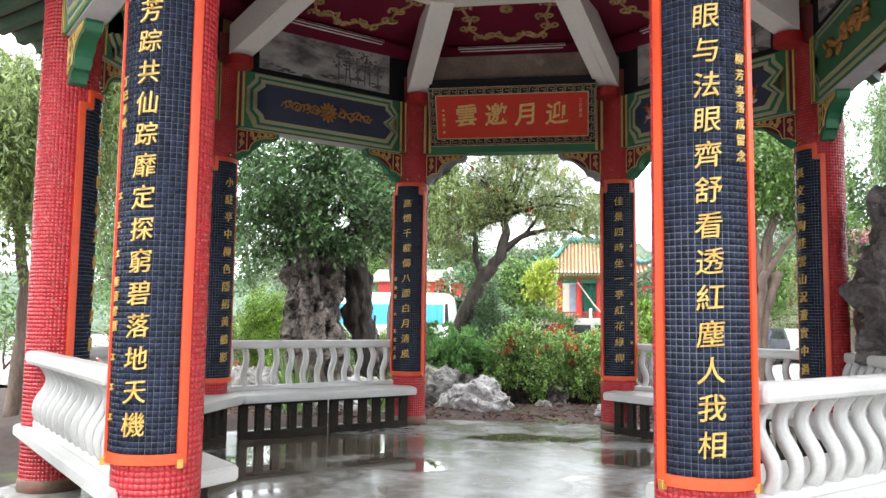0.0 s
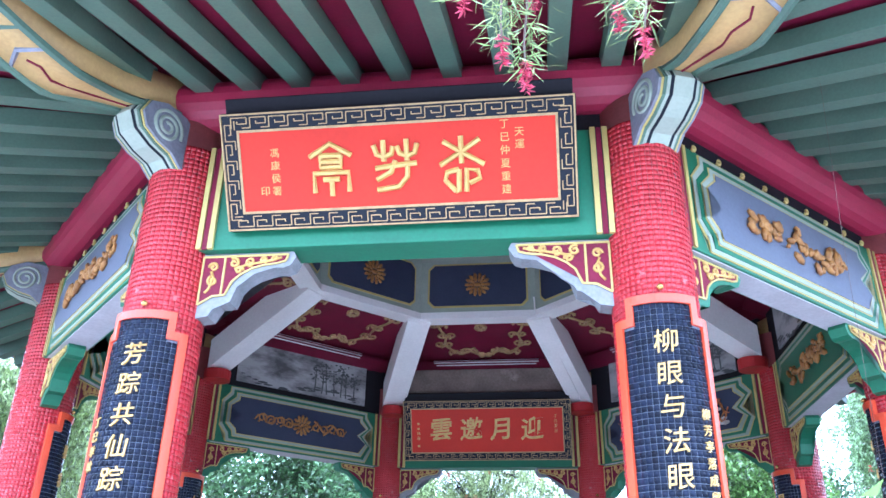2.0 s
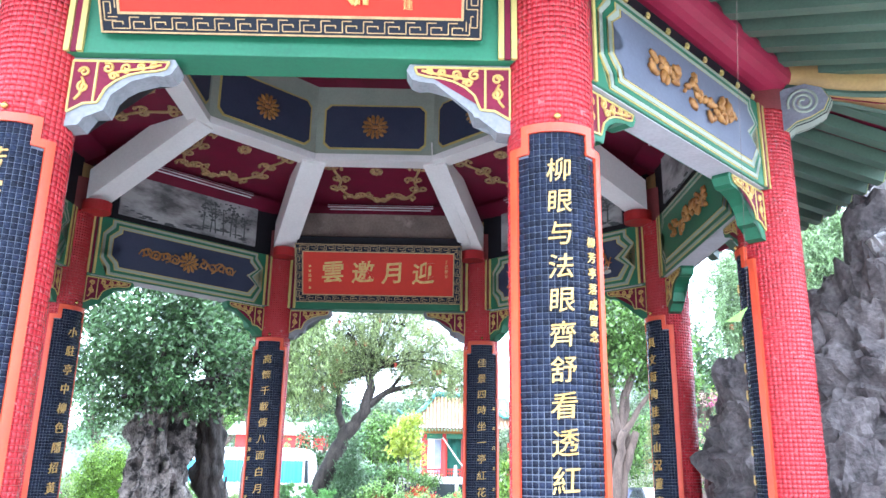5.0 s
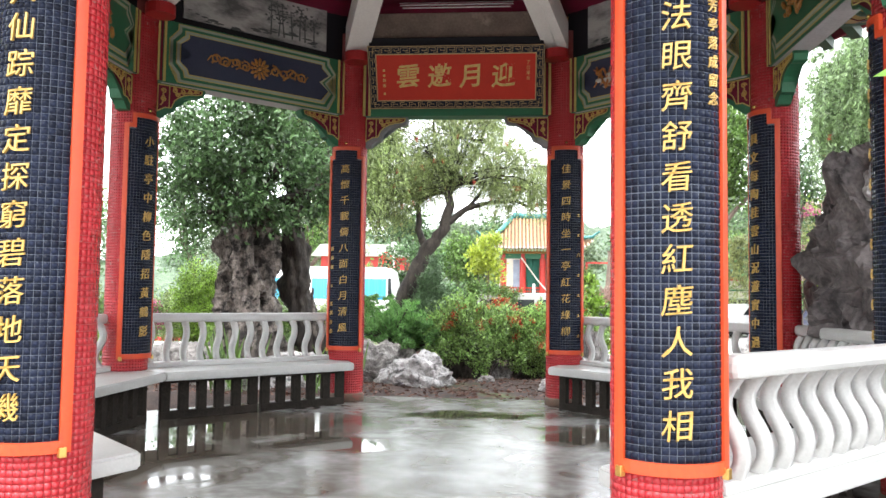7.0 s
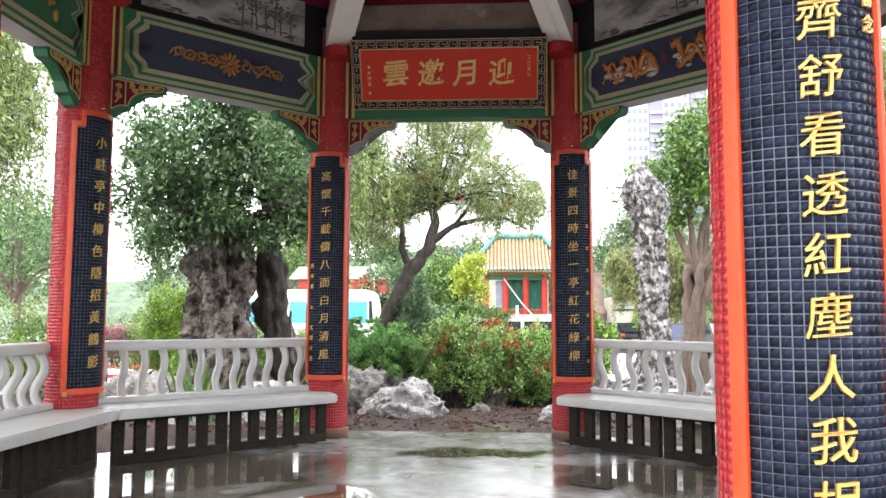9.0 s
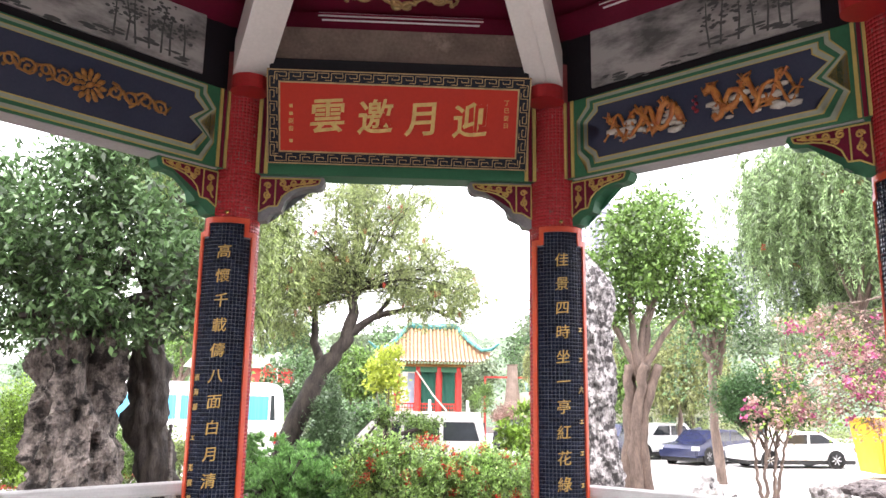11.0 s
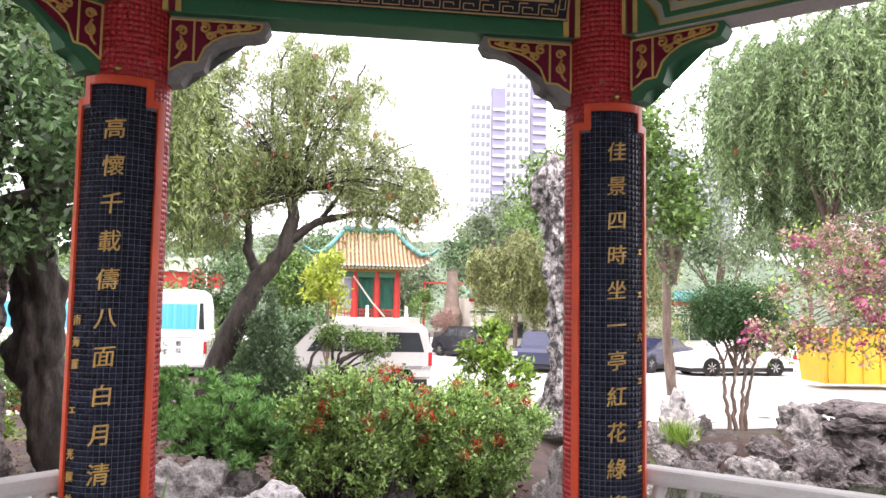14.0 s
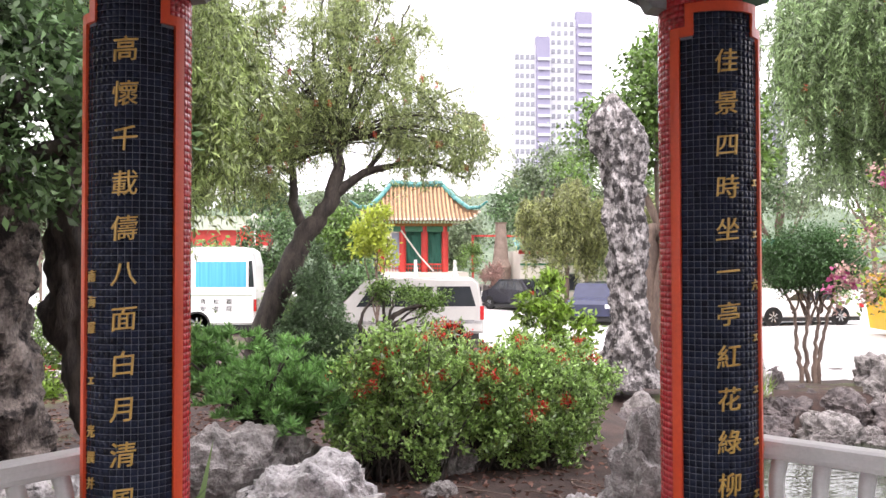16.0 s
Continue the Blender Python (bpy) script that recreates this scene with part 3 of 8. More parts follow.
def dragon_relief(parent, y, s, seed):
    """Twisted gilt bodies with white clouds between them."""
    rng = random.Random(seed)
    gold, white = bmesh.new(), bmesh.new()
    for e in (-1, 1):
        pts, rad = [], []
        for i in range(30):
            u = i / 29
            x = e * (0.09 + 0.55 * u)
            pts.append((x, y + s * (0.018 + 0.010 * math.cos(u * 23)), BZ + 0.085 * math.sin(u * 15 + e) + 0.02 * math.sin(u * 31)))
            rad.append(0.024 * (1.15 - 0.75 * u) + 0.004 * math.sin(i * 2.4))
        tube(gold, pts, rad, 8)
        tube(gold, [(p[0] + 0.04 * e, p[1] + s * 0.004, 2 * BZ - p[2] - 0.02) for p in pts], [0.8 * q for q in rad], 8)
        for i in range(64):
            p = pts[rng.randrange(30)]
            tube(gold, [p, (p[0] + rng.uniform(-0.03, 0.03), y + s * 0.03, p[2] + rng.uniform(-0.05, 0.05)), (p[0] + rng.uniform(-0.06, 0.06), y + s * 0.012, p[2] + rng.uniform(-0.05, 0.05))], [0.014, 0.010, 0.004], 5)
        for i in range(26):
            p = (e * rng.uniform(0.10, 0.64), y + s * 0.014, BZ + rng.uniform(-0.13, 0.02))
            bmesh.ops.create_icosphere(white, subdivisions=1, radius=rng.uniform(0.016, 0.034), matrix=Matrix.Translation(p) @ Matrix.Diagonal((1.8, 0.7, 0.8, 1)))
    part("gilt_dragons", gold, M_RELIEFORANGE, parent, "gilt dragons in relief", True)
    part("white_clouds", white, M_RELIEFWHITE, parent, smooth=True)
    red = bmesh.new()
    for i in range(5):
        bmesh.ops.create_icosphere(red, subdivisions=1, radius=0.018 - 0.002 * i, matrix=Matrix.Translation((0.01 * (-1) ** i, y + s * 0.014, BZ - 0.03 + 0.025 * i)))
    part("red_flame", red, M_RELIEFRED, parent, smooth=True)


def cluster_relief(parent, y, s, seed, material):
    """A band of carved birds and leaves, gilt and worn."""
    rng = random.Random(seed)
    bm = bmesh.new()
    for i in range(70):
        x = rng.uniform(-0.50, 0.50)
        z = BZ + rng.gauss(0, 0.035) + 0.02 * math.sin(x * 9)
        bmesh.ops.create_icosphere(bm, subdivisions=1, radius=rng.uniform(0.016, 0.034), matrix=Matrix.Translation((x, y + s * rng.uniform(0.006, 0.022), z)) @ Euler((0, rng.uniform(0, 3), 0)).to_matrix().to_4x4() @ Matrix.Diagonal((rng.uniform(1, 2.2), 0.7, rng.uniform(0.5, 1), 1)))
    part("carved_relief", bm, material, parent, smooth=True)


BR_OUT = [(0, 0.0), (0.475, 0.0), (0.49, -0.03), (0.465, -0.075), (0.43, -0.088), (0.385, -0.085), (0.335, -0.098), (0.285, -0.115), (0.235, -0.145), (0.200, -0.185), (0.185, -0.235), (0.175, -0.262), (0.11, -0.268), (0.09, -0.30), (0.07, -0.335), (0, -0.345)]
BR_IN = [(0.012, -0.018), (0.452, -0.018), (0.440, -0.052), (0.40, -0.064), (0.33, -0.072), (0.27, -0.088), (0.215, -0.118), (0.175, -0.155), (0.155, -0.205), (0.145, -0.228), (0.082, -0.232), (0.012, -0.275)]


def bracket(m, rim, first=[]):
    """A carved bracket under the beam; local x runs from the column to mid-bay."""
    key = rim.name
    for k, ob in first:
        if k == key:
            return copy_thing(ob, m)
    ob = thing("carved_bracket", None, "carved bracket with gold scrolls on maroon and a painted scalloped rim", "bracket", "brackets under the beams")
    part("rim", prism_bm(BR_OUT, -0.055, 0.055), rim, ob)
    bm = bmesh.new()
    for a, b in zip(BR_IN, BR_IN[1:] + BR_IN[:1]):
        for s in (-1, 1):
            tube(bm, [(a[0], s * 0.062, a[1]), (b[0], s * 0.062, b[1])], 0.006, 5)
    for s in (-1, 1):
        tube(bm, [(0.125, s * 0.062, -0.02), (0.125, s * 0.062, -0.225)], 0.006, 5)
    part("gold_line", bm, M_YELLOW, ob)
    part("maroon_field", prism_bm(BR_IN, -0.060, 0.060), M_MAROON, ob)
    bm = bmesh.new()
    for s in (-1, 1):
        y = s * 0.063
        for cx, cz, r, st, hd in ((0.175, -0.055, 0.028, 0, 1), (0.205, -0.095, 0.022, 2, -1), (0.26, -0.052, 0.026, 3, 1), (0.325, -0.045, 0.020, 1, -1), (0.385, -0.040, 0.016, 2, 1), (0.07, -0.075, 0.026, 1, 1), (0.072, -0.15, 0.028, 4, -1)):
            tube(bm, spiral(cx, cz, r, 1.35, st, y, 14, hd), 0.0075, 5)
        tube(bm, [(0.18, y, -0.09), (0.24, y, -0.07), (0.30, y, -0.06), (0.36, y, -0.05), (0.42, y, -0.035)], 0.007, 5)
        tube(bm, [(0.06, y, -0.10), (0.075, y, -0.13), (0.06, y, -0.19), (0.04, y, -0.215)], 0.007, 5)
    part("gold_scroll", bm, M_GOLD, ob, smooth=True)
    first.append((key, ob))
    ob.matrix_basis = m
    return ob


for phi in range(0, 360, 45):
    B = bay(phi)
    main = phi in (90, 270)
    beam = thing("painted_beam", B, "green lintel beam behind a name board" if main else "painted beam with zigzag-ended panels and gilt relief", "beam", "beams between the columns")
    part("core", box_bm(-1.04, 1.04, APO - 0.10, APO + 0.10, BZ0, BZ1, bevel=0.006), M_GREEN, beam)
    side = phi in (0, 180)
    if main:
        for s, y in ((-1, APO - 0.10), (1, APO + 0.10)):
            for e in (-1, 1):
                for x, material, dy in ((0.965, M_YELLOW, 0.02), (0.995, M_MAROON, 0.012), (1.025, M_YELLOW, 0.02)):
                    part("end_strip", box_bm(*sorted((e * (x - 0.013), e * (x + 0.013))), *sorted((y, y + s * dy)), BZ0 + 0.002, BZ1), material, beam)
    else:
        part("soffit", box_bm(-0.98, 0.98, APO - 0.085, APO + 0.085, BZ0 - 0.006, BZ0 - 0.001), M_SOFFIT, beam)
        face_layers(beam, APO - 0.10, -1, M_GREEN if side else M_NAVY, M_GREEN)
        face_layers(beam, APO + 0.10, 1, M_BLUEGREY, M_GREEN)
        if phi == 135:
            flower_scroll(beam, APO - 0.127, -1, M_DULLGOLD)
        elif phi == 45:
            dragon_relief(beam, APO - 0.127, -1, 5)
        else:
            cluster_relief(beam, APO - 0.127, -1, phi, M_DULLGOLD)
        cluster_relief(beam, APO + 0.127, 1, phi + 1, M_DULLGOLD)
        bm = bmesh.new()
        for i in range(9):
            tube(bm, spiral(-0.88 + 0.22 * i, BZ1 + 0.012, 0.022, 0.9, 0, APO + 0.11, 8), 0.009, 5)
        part("crest_scroll", bm, M_YELLOW, beam, smooth=True)
    rim = M_RIMGREY if main else M_GREEN
    bracket(B @ pose(-1.02, APO, BZ0 - 0.003), rim)
    bracket(B @ pose(1.02, APO, BZ0 - 0.003, 0, 0, 180), rim)

# name boards with a key-pattern border
def key_border(bm, w, h, band, y):
    """A running key pattern round a w x h board."""
    def run(length, place):
        n = max(2, round(length / 0.098))
        p = length / n
        t = band / 2 - 0.014
        for i in range(n):
            x = -length / 2 + p * i
            for a, b in (((0.10, -t), (0.10, t)), ((0.10, t), (0.92, t)), ((0.92, t), (0.92, -0.2 * t)), ((0.92, -0.2 * t), (0.42, -0.2 * t)), ((0.42, -0.2 * t), (0.42, 0.30 * t)), ((0.10, -t), (0.02, -t)), ((0.66, -t), (1.10, -t))):
                tube(bm, [place(x + a[0] * p, a[1]), place(x + b[0] * p, b[1])], 0.0034, 4)
    hw, hh = w / 2 - band / 2, h / 2 - band / 2
    run(w - band, lambda u, v: (u, y, hh + v))
    run(w - band, lambda u, v: (-u, y, -hh - v))
    run(h - band, lambda u, v: (hw + v, y, -u))
    run(h - band, lambda u, v: (-hw - v, y, u))


# strokes of the three seal-script characters of the front board
SEAL = {
    "亭": [[(-0.46, 0.25), (0, 0.52), (0.46, 0.25)], [(-0.24, 0.27), (0.24, 0.27)], [(-0.22, 0.27), (-0.22, 0.02), (0.22, 0.02), (0.22, 0.27)], [(-0.22, 0.14), (0.22, 0.14)], [(-0.38, -0.52), (-0.38, -0.1), (0.38, -0.1), (0.38, -0.52)], [(-0.18, -0.24), (0.18, -0.24)], [(0, -0.24), (0, -0.60)]],
    "芳": [[(-0.46, 0.44), (-0.40, 0.24), (-0.26, 0.18), (-0.08, 0.24), (-0.04, 0.40)], [(-0.25, 0.54), (-0.25, 0.08)], [(0.04, 0.40), (0.10, 0.24), (0.26, 0.18), (0.42, 0.24), (0.48, 0.44)], [(0.25, 0.54), (0.25, 0.08)], [(-0.44, -0.06), (-0.1, -0.02), (0.46, 0.02)], [(0.0, 0.10), (-0.1, -0.14), (-0.42, -0.30)], [(0.26, 0.0), (0.24, -0.26), (0.05, -0.46), (-0.42, -0.52)]],
    "柳": [[(0, 0.54), (0, -0.04)], [(-0.38, 0.44), (0, 0.20), (0.40, 0.46)], [(-0.46, -0.06), (0, 0.20), (0.48, -0.08)], [(-0.06, -0.16), (-0.32, -0.22), (-0.36, -0.38), (-0.14, -0.62)], [(-0.06, -0.16), (-0.08, -0.62), (-0.14, -0.62)], [(0.08, -0.64), (0.10, -0.16), (0.34, -0.20), (0.38, -0.36), (0.16, -0.46)]],
}


def name_board(m, w, h, big, size, gap, sides, label):
    ob = thing("name_board", m, label, "sign")
    part("board", box_bm(-w / 2, w / 2, 0, 0.06, -h / 2, h / 2, bevel=0.006), M_DARKTRIM, ob)
    band = 0.078
    part("backing", box_bm(-w / 2 + 0.01, w / 2 - 0.01, 0.062, 0.10, -h / 2 + 0.05, h / 2 + 0.075, bevel=0.006), M_DARKTRIM, ob, "dark backing board")
    part("border", box_bm(-w / 2 + 0.008, w / 2 - 0.008, -0.006, 0.0, -h / 2 + 0.008, h / 2 - 0.008), M_BLACK, ob)
    bm = bmesh.new()
    key_border(bm, w - 0.02, h - 0.02, band, -0.007)
    part("key_pattern", bm, M_OLDGOLD, ob, "key pattern border")
    bm = bmesh.new()
    for a, t in ((0.004, 0.008), (band + 0.008, 0.012)):
        x, z = w / 2 - a, h / 2 - a
        for q in ((-x, x, z - t, z), (-x, x, -z, -z + t), (-x, -x + t, -z, z), (x - t, x, -z, z)):
            bbox(bm, q[0], q[1], -0.014, -0.004, q[2], q[3])
    part("gold_fillet", bm, M_OLDGOLD, ob)
    f = band + 0.02
    part("red_field", box_bm(-w / 2 + f, w / 2 - f, -0.009, 0.0, -h / 2 + f, h / 2 - f), M_PLAQUERED, ob)
    for i, ch in enumerate(big):
        if ch in SEAL:
            bm = bmesh.new()
            for st in SEAL[ch]:
                k = 0.25 * size / 0.215
                tube(bm, [(x * k, -0.002, z * k) for x, z in st], [0.014] * len(st), 6)
            me = mesh_of("character", bm, M_GOLD)
        else:
            me = letters(ch, size * 1.12, 0.006, 0.004)
            me.transform(Matrix(((1, 0, 0.05, 0), (0, 1, 0, 0), (0.08, 0, 1, 0), (0, 0, 0, 1))))
            me.materials.clear()
            me.materials.append(M_GOLD)
        part("character", me, None, ob, m=pose((i - (len(big) - 1) / 2) * gap, -0.013, 0.0))
    for x, z0, step, s, txt in sides:
        for i, ch in enumerate(txt):
            if ch == "-":
                me = mesh_of("character", box_bm(-s * 0.3, s * 0.3, -0.002, 0.002, -s * 0.3, s * 0.3), M_GOLD)
            else:
                me = letters(ch, s, 0.002)
                me.materials.clear()
                me.materials.append(M_GOLD)
            part("character", me, None, ob, m=pose(x, -0.011, z0 - i * step))
    return ob


name_board(pose(0.005, -3.19, 3.466, 33, 0, 0), 1.74, 0.585, "亭芳柳", 0.195, 0.32,
           ((0.60, 0.125, 0.058, 0.048, "天運"), (0.53, 0.165, 0.062, 0.048, "丁巳仲夏重建"), (-0.60, 0.085, 0.062, 0.048, "馮康侯署"), (-0.66, -0.10, 0.06, 0.05, "印")), "red front name board with gold characters and key border")
name_board(pose(0.005, 2.61, 3.52, 22, 0, 0), 1.91, 0.68, "雲邀月迎", 0.235, 0.345,
           ((0.78, 0.15, 0.055, 0.042, "丁巳夏日"), (-0.78, 0.08, 0.055, 0.040, "--題書"), (-0.78, -0.17, 0.06, 0.04, "-")), "red inner name board with gold characters and key border")

# ---- benches and balustrades ----
def s_baluster():
    """A flat baluster with a double bend, leaning out."""
    bm = bmesh.new()
    rows = []
    for i in range(15):
        u = i / 14
        n = 0.045 * math.sin(u * 2 * math.pi) + 0.03 * u
        t = 0.026 + 0.010 * math.cos(u * 2 * math.pi) ** 2
        z = 0.46 + 0.41 * u
        rows.append([bm.verts.new((sx * 0.027, n + sy * t, z)) for sx, sy in ((-1, -1), (1, -1), (1, 1), (-1, 1))])
    for a, b in zip(rows, rows[1:]):
        for k in range(4):
            bm.faces.new((a[k], a[(k + 1) % 4], b[(k + 1) % 4], b[k]))
    bm.faces.new(rows[0][::-1]), bm.faces.new(rows[-1])
    es = [e for e in bm.edges if abs(e.verts[0].co.z - e.verts[1].co.z) > 0.01]
    bmesh.ops.bevel(bm, geom=es, offset=0.008, segments=2, affect="EDGES")
    return mesh_of("baluster", bm, M_RAILWHITE, True)


ME_BALUSTER = s_baluster()


def trapezoid(n0, n1, trim=0.0):
    return [(-n0 * T22 + trim, n0), (n0 * T22 - trim, n0), (n1 * T22 - trim, n1), (-n1 * T22 + trim, n1)]


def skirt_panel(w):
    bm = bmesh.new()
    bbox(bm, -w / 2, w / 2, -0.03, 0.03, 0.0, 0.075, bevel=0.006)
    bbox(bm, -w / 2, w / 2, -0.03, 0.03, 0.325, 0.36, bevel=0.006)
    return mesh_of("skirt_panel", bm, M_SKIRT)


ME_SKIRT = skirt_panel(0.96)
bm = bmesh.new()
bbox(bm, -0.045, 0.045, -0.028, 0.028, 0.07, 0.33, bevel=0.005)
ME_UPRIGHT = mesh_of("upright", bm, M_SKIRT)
for phi in (0, 45, 135, 180, 225, 315):
    B = bay(phi)
    bench = thing("bench", B, "white-painted bench slab on slotted old concrete panels, shade painted in", "bench", "benches between the columns")
    bm = slab_bm(trapezoid(2.42, 3.13, 0.004), 0.362, 0.44)
    bmesh.ops.bevel(bm, geom=list(bm.edges), offset=0.012, segments=2, affect="EDGES")
    part("seat_slab", bm, M_RAILWHITE, bench, "white seat slab")
    for s in (-1, 1):
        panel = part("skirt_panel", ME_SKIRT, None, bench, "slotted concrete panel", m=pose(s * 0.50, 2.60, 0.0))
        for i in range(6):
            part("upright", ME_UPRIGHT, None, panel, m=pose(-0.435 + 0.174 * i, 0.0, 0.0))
    rail = thing("balustrade", B, "white balustrade with bent balusters and rounded top rail", "balustrade", "balustrades round the pavilion")
    bm = bmesh.new()
    bbox(bm, -1.07, 1.07, 2.985, 3.115, 0.862, 0.95, bevel=0.028)
    part("top_rail", bm, M_RAILWHITE, rail, smooth=False)
    part("bottom_rail", box_bm(-1.05, 1.05, 2.93, 3.05, 0.438, 0.488, bevel=0.012), M_RAILWHITE, rail)
    for i in range(12):
        part("baluster", ME_BALUSTER, None, rail, m=pose(-0.935 + 0.17 * i, 2.995, 0))

# ---- inner roof: radial beams, ring, lantern ----
RING_A, RING_Z = 1.57, 4.45
roof_in = thing("roof_frame", None, "white-painted concrete roof beams meeting an octagonal ring", "roof frame", kind="structure")
for k in range(8):
    a = 22.5 + 45 * k
    m = Matrix.Rotation(radians(a - 90), 4, "Z")
    bm = bmesh.new()
    r0, r1 = RING_A / math.cos(radians(22.5)) - 0.05, 2.86
    pts = [(r0, RING_Z - 0.02), (r1, 3.80), (r1, 4.10), (r0, RING_Z + 0.30)]
    prism(bm, [(y, z) for y, z in pts], -0.125, 0.125, Matrix.Rotation(radians(90), 4, "Z"))
    bmesh.ops.transform(bm, matrix=m, verts=bm.verts)
    bmesh.ops.recalc_face_normals(bm, faces=bm.faces)
    part("radial_beam", bm, M_WHITE, roof_in)
    part("beam_cap", cyl_bm(0.135, 3.70, 3.80, 24, m @ pose(0, 2.84, 0)), M_RED, roof_in, "red round cap")
for phi in range(0, 360, 45):
    B = bay(phi)
    hw = RING_A * T22
    part("ring_beam", slab_bm([(-(RING_A - 0.10) * T22, RING_A - 0.10), ((RING_A - 0.10) * T22, RING_A - 0.10), ((RING_A + 0.10) * T22, RING_A + 0.10), (-(RING_A + 0.10) * T22, RING_A + 0.10)], RING_Z, RING_Z + 0.07), M_WHITE, roof_in, m=B)
    # lantern wall with blue panel and medallion
    wall = thing("lantern_wall", B, "grey-green lantern wall with a dark blue panel and gilt medallion", "panel", "panels of the lantern", "structure")
    n0 = RING_A - 0.06
    part("wall_frame", box_bm(-n0 * T22, n0 * T22, n0 - 0.02, n0 + 0.06, RING_Z + 0.07, RING_Z + 0.86), M_PALEGREY, wall)
    oct_pts = lambda w, h, c, zc: [(w - c, h + zc), (w, h - c + zc), (w, -h + c + zc), (w - c, -h + zc), (-w + c, -h + zc), (-w, -h + c + zc), (-w, h - c + zc), (-w + c, h + zc)]
    part("panel_line", prism_bm(oct_pts(0.54, 0.255, 0.06, RING_Z + 0.38), n0 - 0.028, n0 - 0.018), M_YELLOW, wall)
    part("blue_panel", prism_bm(oct_pts(0.52, 0.235, 0.055, RING_Z + 0.38), n0 - 0.034, n0 - 0.026), M_NAVY, wall)
    bm = bmesh.new()
    for n, r, sz in ((14, 0.105, 0.030), (10, 0.065, 0.028), (1, 0, 0.04)):
        for i in range(n):
            aa = 2 * math.pi * i / n
            bmesh.ops.create_icosphere(bm, subdivisions=1, radius=sz, matrix=Matrix.Translation((r * math.cos(aa), n0 - 0.04, RING_Z + 0.38 + r * math.sin(aa))) @ Matrix.Rotation(-aa, 4, "Y") @ Matrix.Diagonal((1.3, 0.5, 0.7, 1)))
    part("medallion", bm, M_DULLGOLD, wall, smooth=True)
    # sloping maroon ceiling between the radial beams
    soff = thing("ceiling_bay", B, "maroon sloping ceiling panel with gold scroll garland", "ceiling", "ceiling panels", "structure")
    n1, z1, n2, z2 = 2.78, 4.37, RING_A + 0.09, RING_Z + 0.06
    bm = bmesh.new()
    q = [bm.verts.new(p) for p in ((-n1 * T22, n1, z1), (n1 * T22, n1, z1), (n2 * T22, n2, z2), (-n2 * T22, n2, z2))]
    q2 = [bm.verts.new(v.co + Vector((0, 0, 0.05))) for v in q]
    bm.faces.new(q[::-1]), bm.faces.new(q2)
    for i in range(4):
        bm.faces.new((q[i], q[(i + 1) % 4], q2[(i + 1) % 4], q2[i]))
    bmesh.ops.recalc_face_normals(bm, faces=bm.faces)
    part("ceiling", bm, M_MAROON, soff)
    bm = bmesh.new()
    slope = (z2 - z1) / (n2 - n1)
    def on_slope(u, n, d=0.012):
        return (u, n, z1 + (n - n1) * slope - d)
    ctrl = [(-0.42, 1.72), (-0.36, 1.88), (-0.40, 2.02), (-0.28, 2.16), (-0.14, 2.14), (0, 2.22), (0.14, 2.14), (0.28, 2.16), (0.40, 2.02), (0.36, 1.88), (0.42, 1.72)]
    ctrl = [(1.12 * x, 1.74 + (y - 1.70) * 1.55) for x, y in ctrl]
    for (x0, y0), (x1, y1) in zip(ctrl, ctrl[1:]):
        tube(bm, [on_slope(x0 + (x1 - x0) * t, y0 + (y1 - y0) * t + 0.03 * math.sin(t * math.pi)) for t in (0, 0.25, 0.5, 0.75, 1)], [0.010, 0.016, 0.012, 0.016, 0.010], 6)
    for i, (x, y) in enumerate(ctrl):
        for s in (-1, 1):
            sp = spiral(x + 0.045 * s, y, 0.062, 1.1, i, 0, 10, s)
            tube(bm, [on_slope(p[0], y + (p[2] - y)) for p in sp], 0.012, 5)
            bmesh.ops.create_icosphere(bm, subdivisions=1, radius=0.022, matrix=Matrix.Translation(on_slope(sp[-1][0], sp[-1][2])))
    for i in range(8):
        aa = math.pi * i / 4
        bmesh.ops.create_icosphere(bm, subdivisions=1, radius=0.026, matrix=Matrix.Translation(on_slope(0.05 * math.cos(aa), 1.85 + 0.05 * math.sin(aa))))
    part("gold_garland", bm, M_OLDGOLD, soff, smooth=True)
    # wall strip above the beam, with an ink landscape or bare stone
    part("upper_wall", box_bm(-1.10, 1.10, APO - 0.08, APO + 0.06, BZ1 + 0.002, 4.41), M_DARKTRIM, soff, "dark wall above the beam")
    if phi == 90:
        part("stone_lintel", box_bm(-0.97, 0.97, APO - 0.20, APO - 0.085, 3.76, 4.27, bevel=0.012), M_STONEBEAM, soff, "bare weathered stone lintel")
    elif phi != 270:
        pic = thing("ink_painting", B, "faded ink landscape painting with bare trees", "painting", "paintings above the beams")
        part("canvas", box_bm(-0.80, 0.80, APO - 0.10, APO - 0.082, 3.80, 4.32), M_INK, pic)
        bm = bmesh.new()
        rng = random.Random(phi)
        for i in range(7):
            x = 0.12 + 0.085 * i + rng.uniform(-0.03, 0.03)
            tip = rng.uniform(4.08, 4.26)
            tube(bm, [(x, APO - 0.103, 3.84), (x + rng.uniform(-0.02, 0.02), APO - 0.103, 4.0), (x + rng.uniform(-0.04, 0.04), APO - 0.103, tip)], [0.008, 0.006, 0.003], 4)
            for j in range(26):
                u, zz = rng.gauss(0, 0.045), rng.uniform(3.97, tip + 0.03)
                bmesh.ops.create_icosphere(bm, subdivisions=1, radius=rng.uniform(0.006, 0.015), matrix=Matrix.Translation((x + u, APO - 0.101, zz)) @ Matrix.Diagonal((1.5, 0.15, 0.8, 1)))
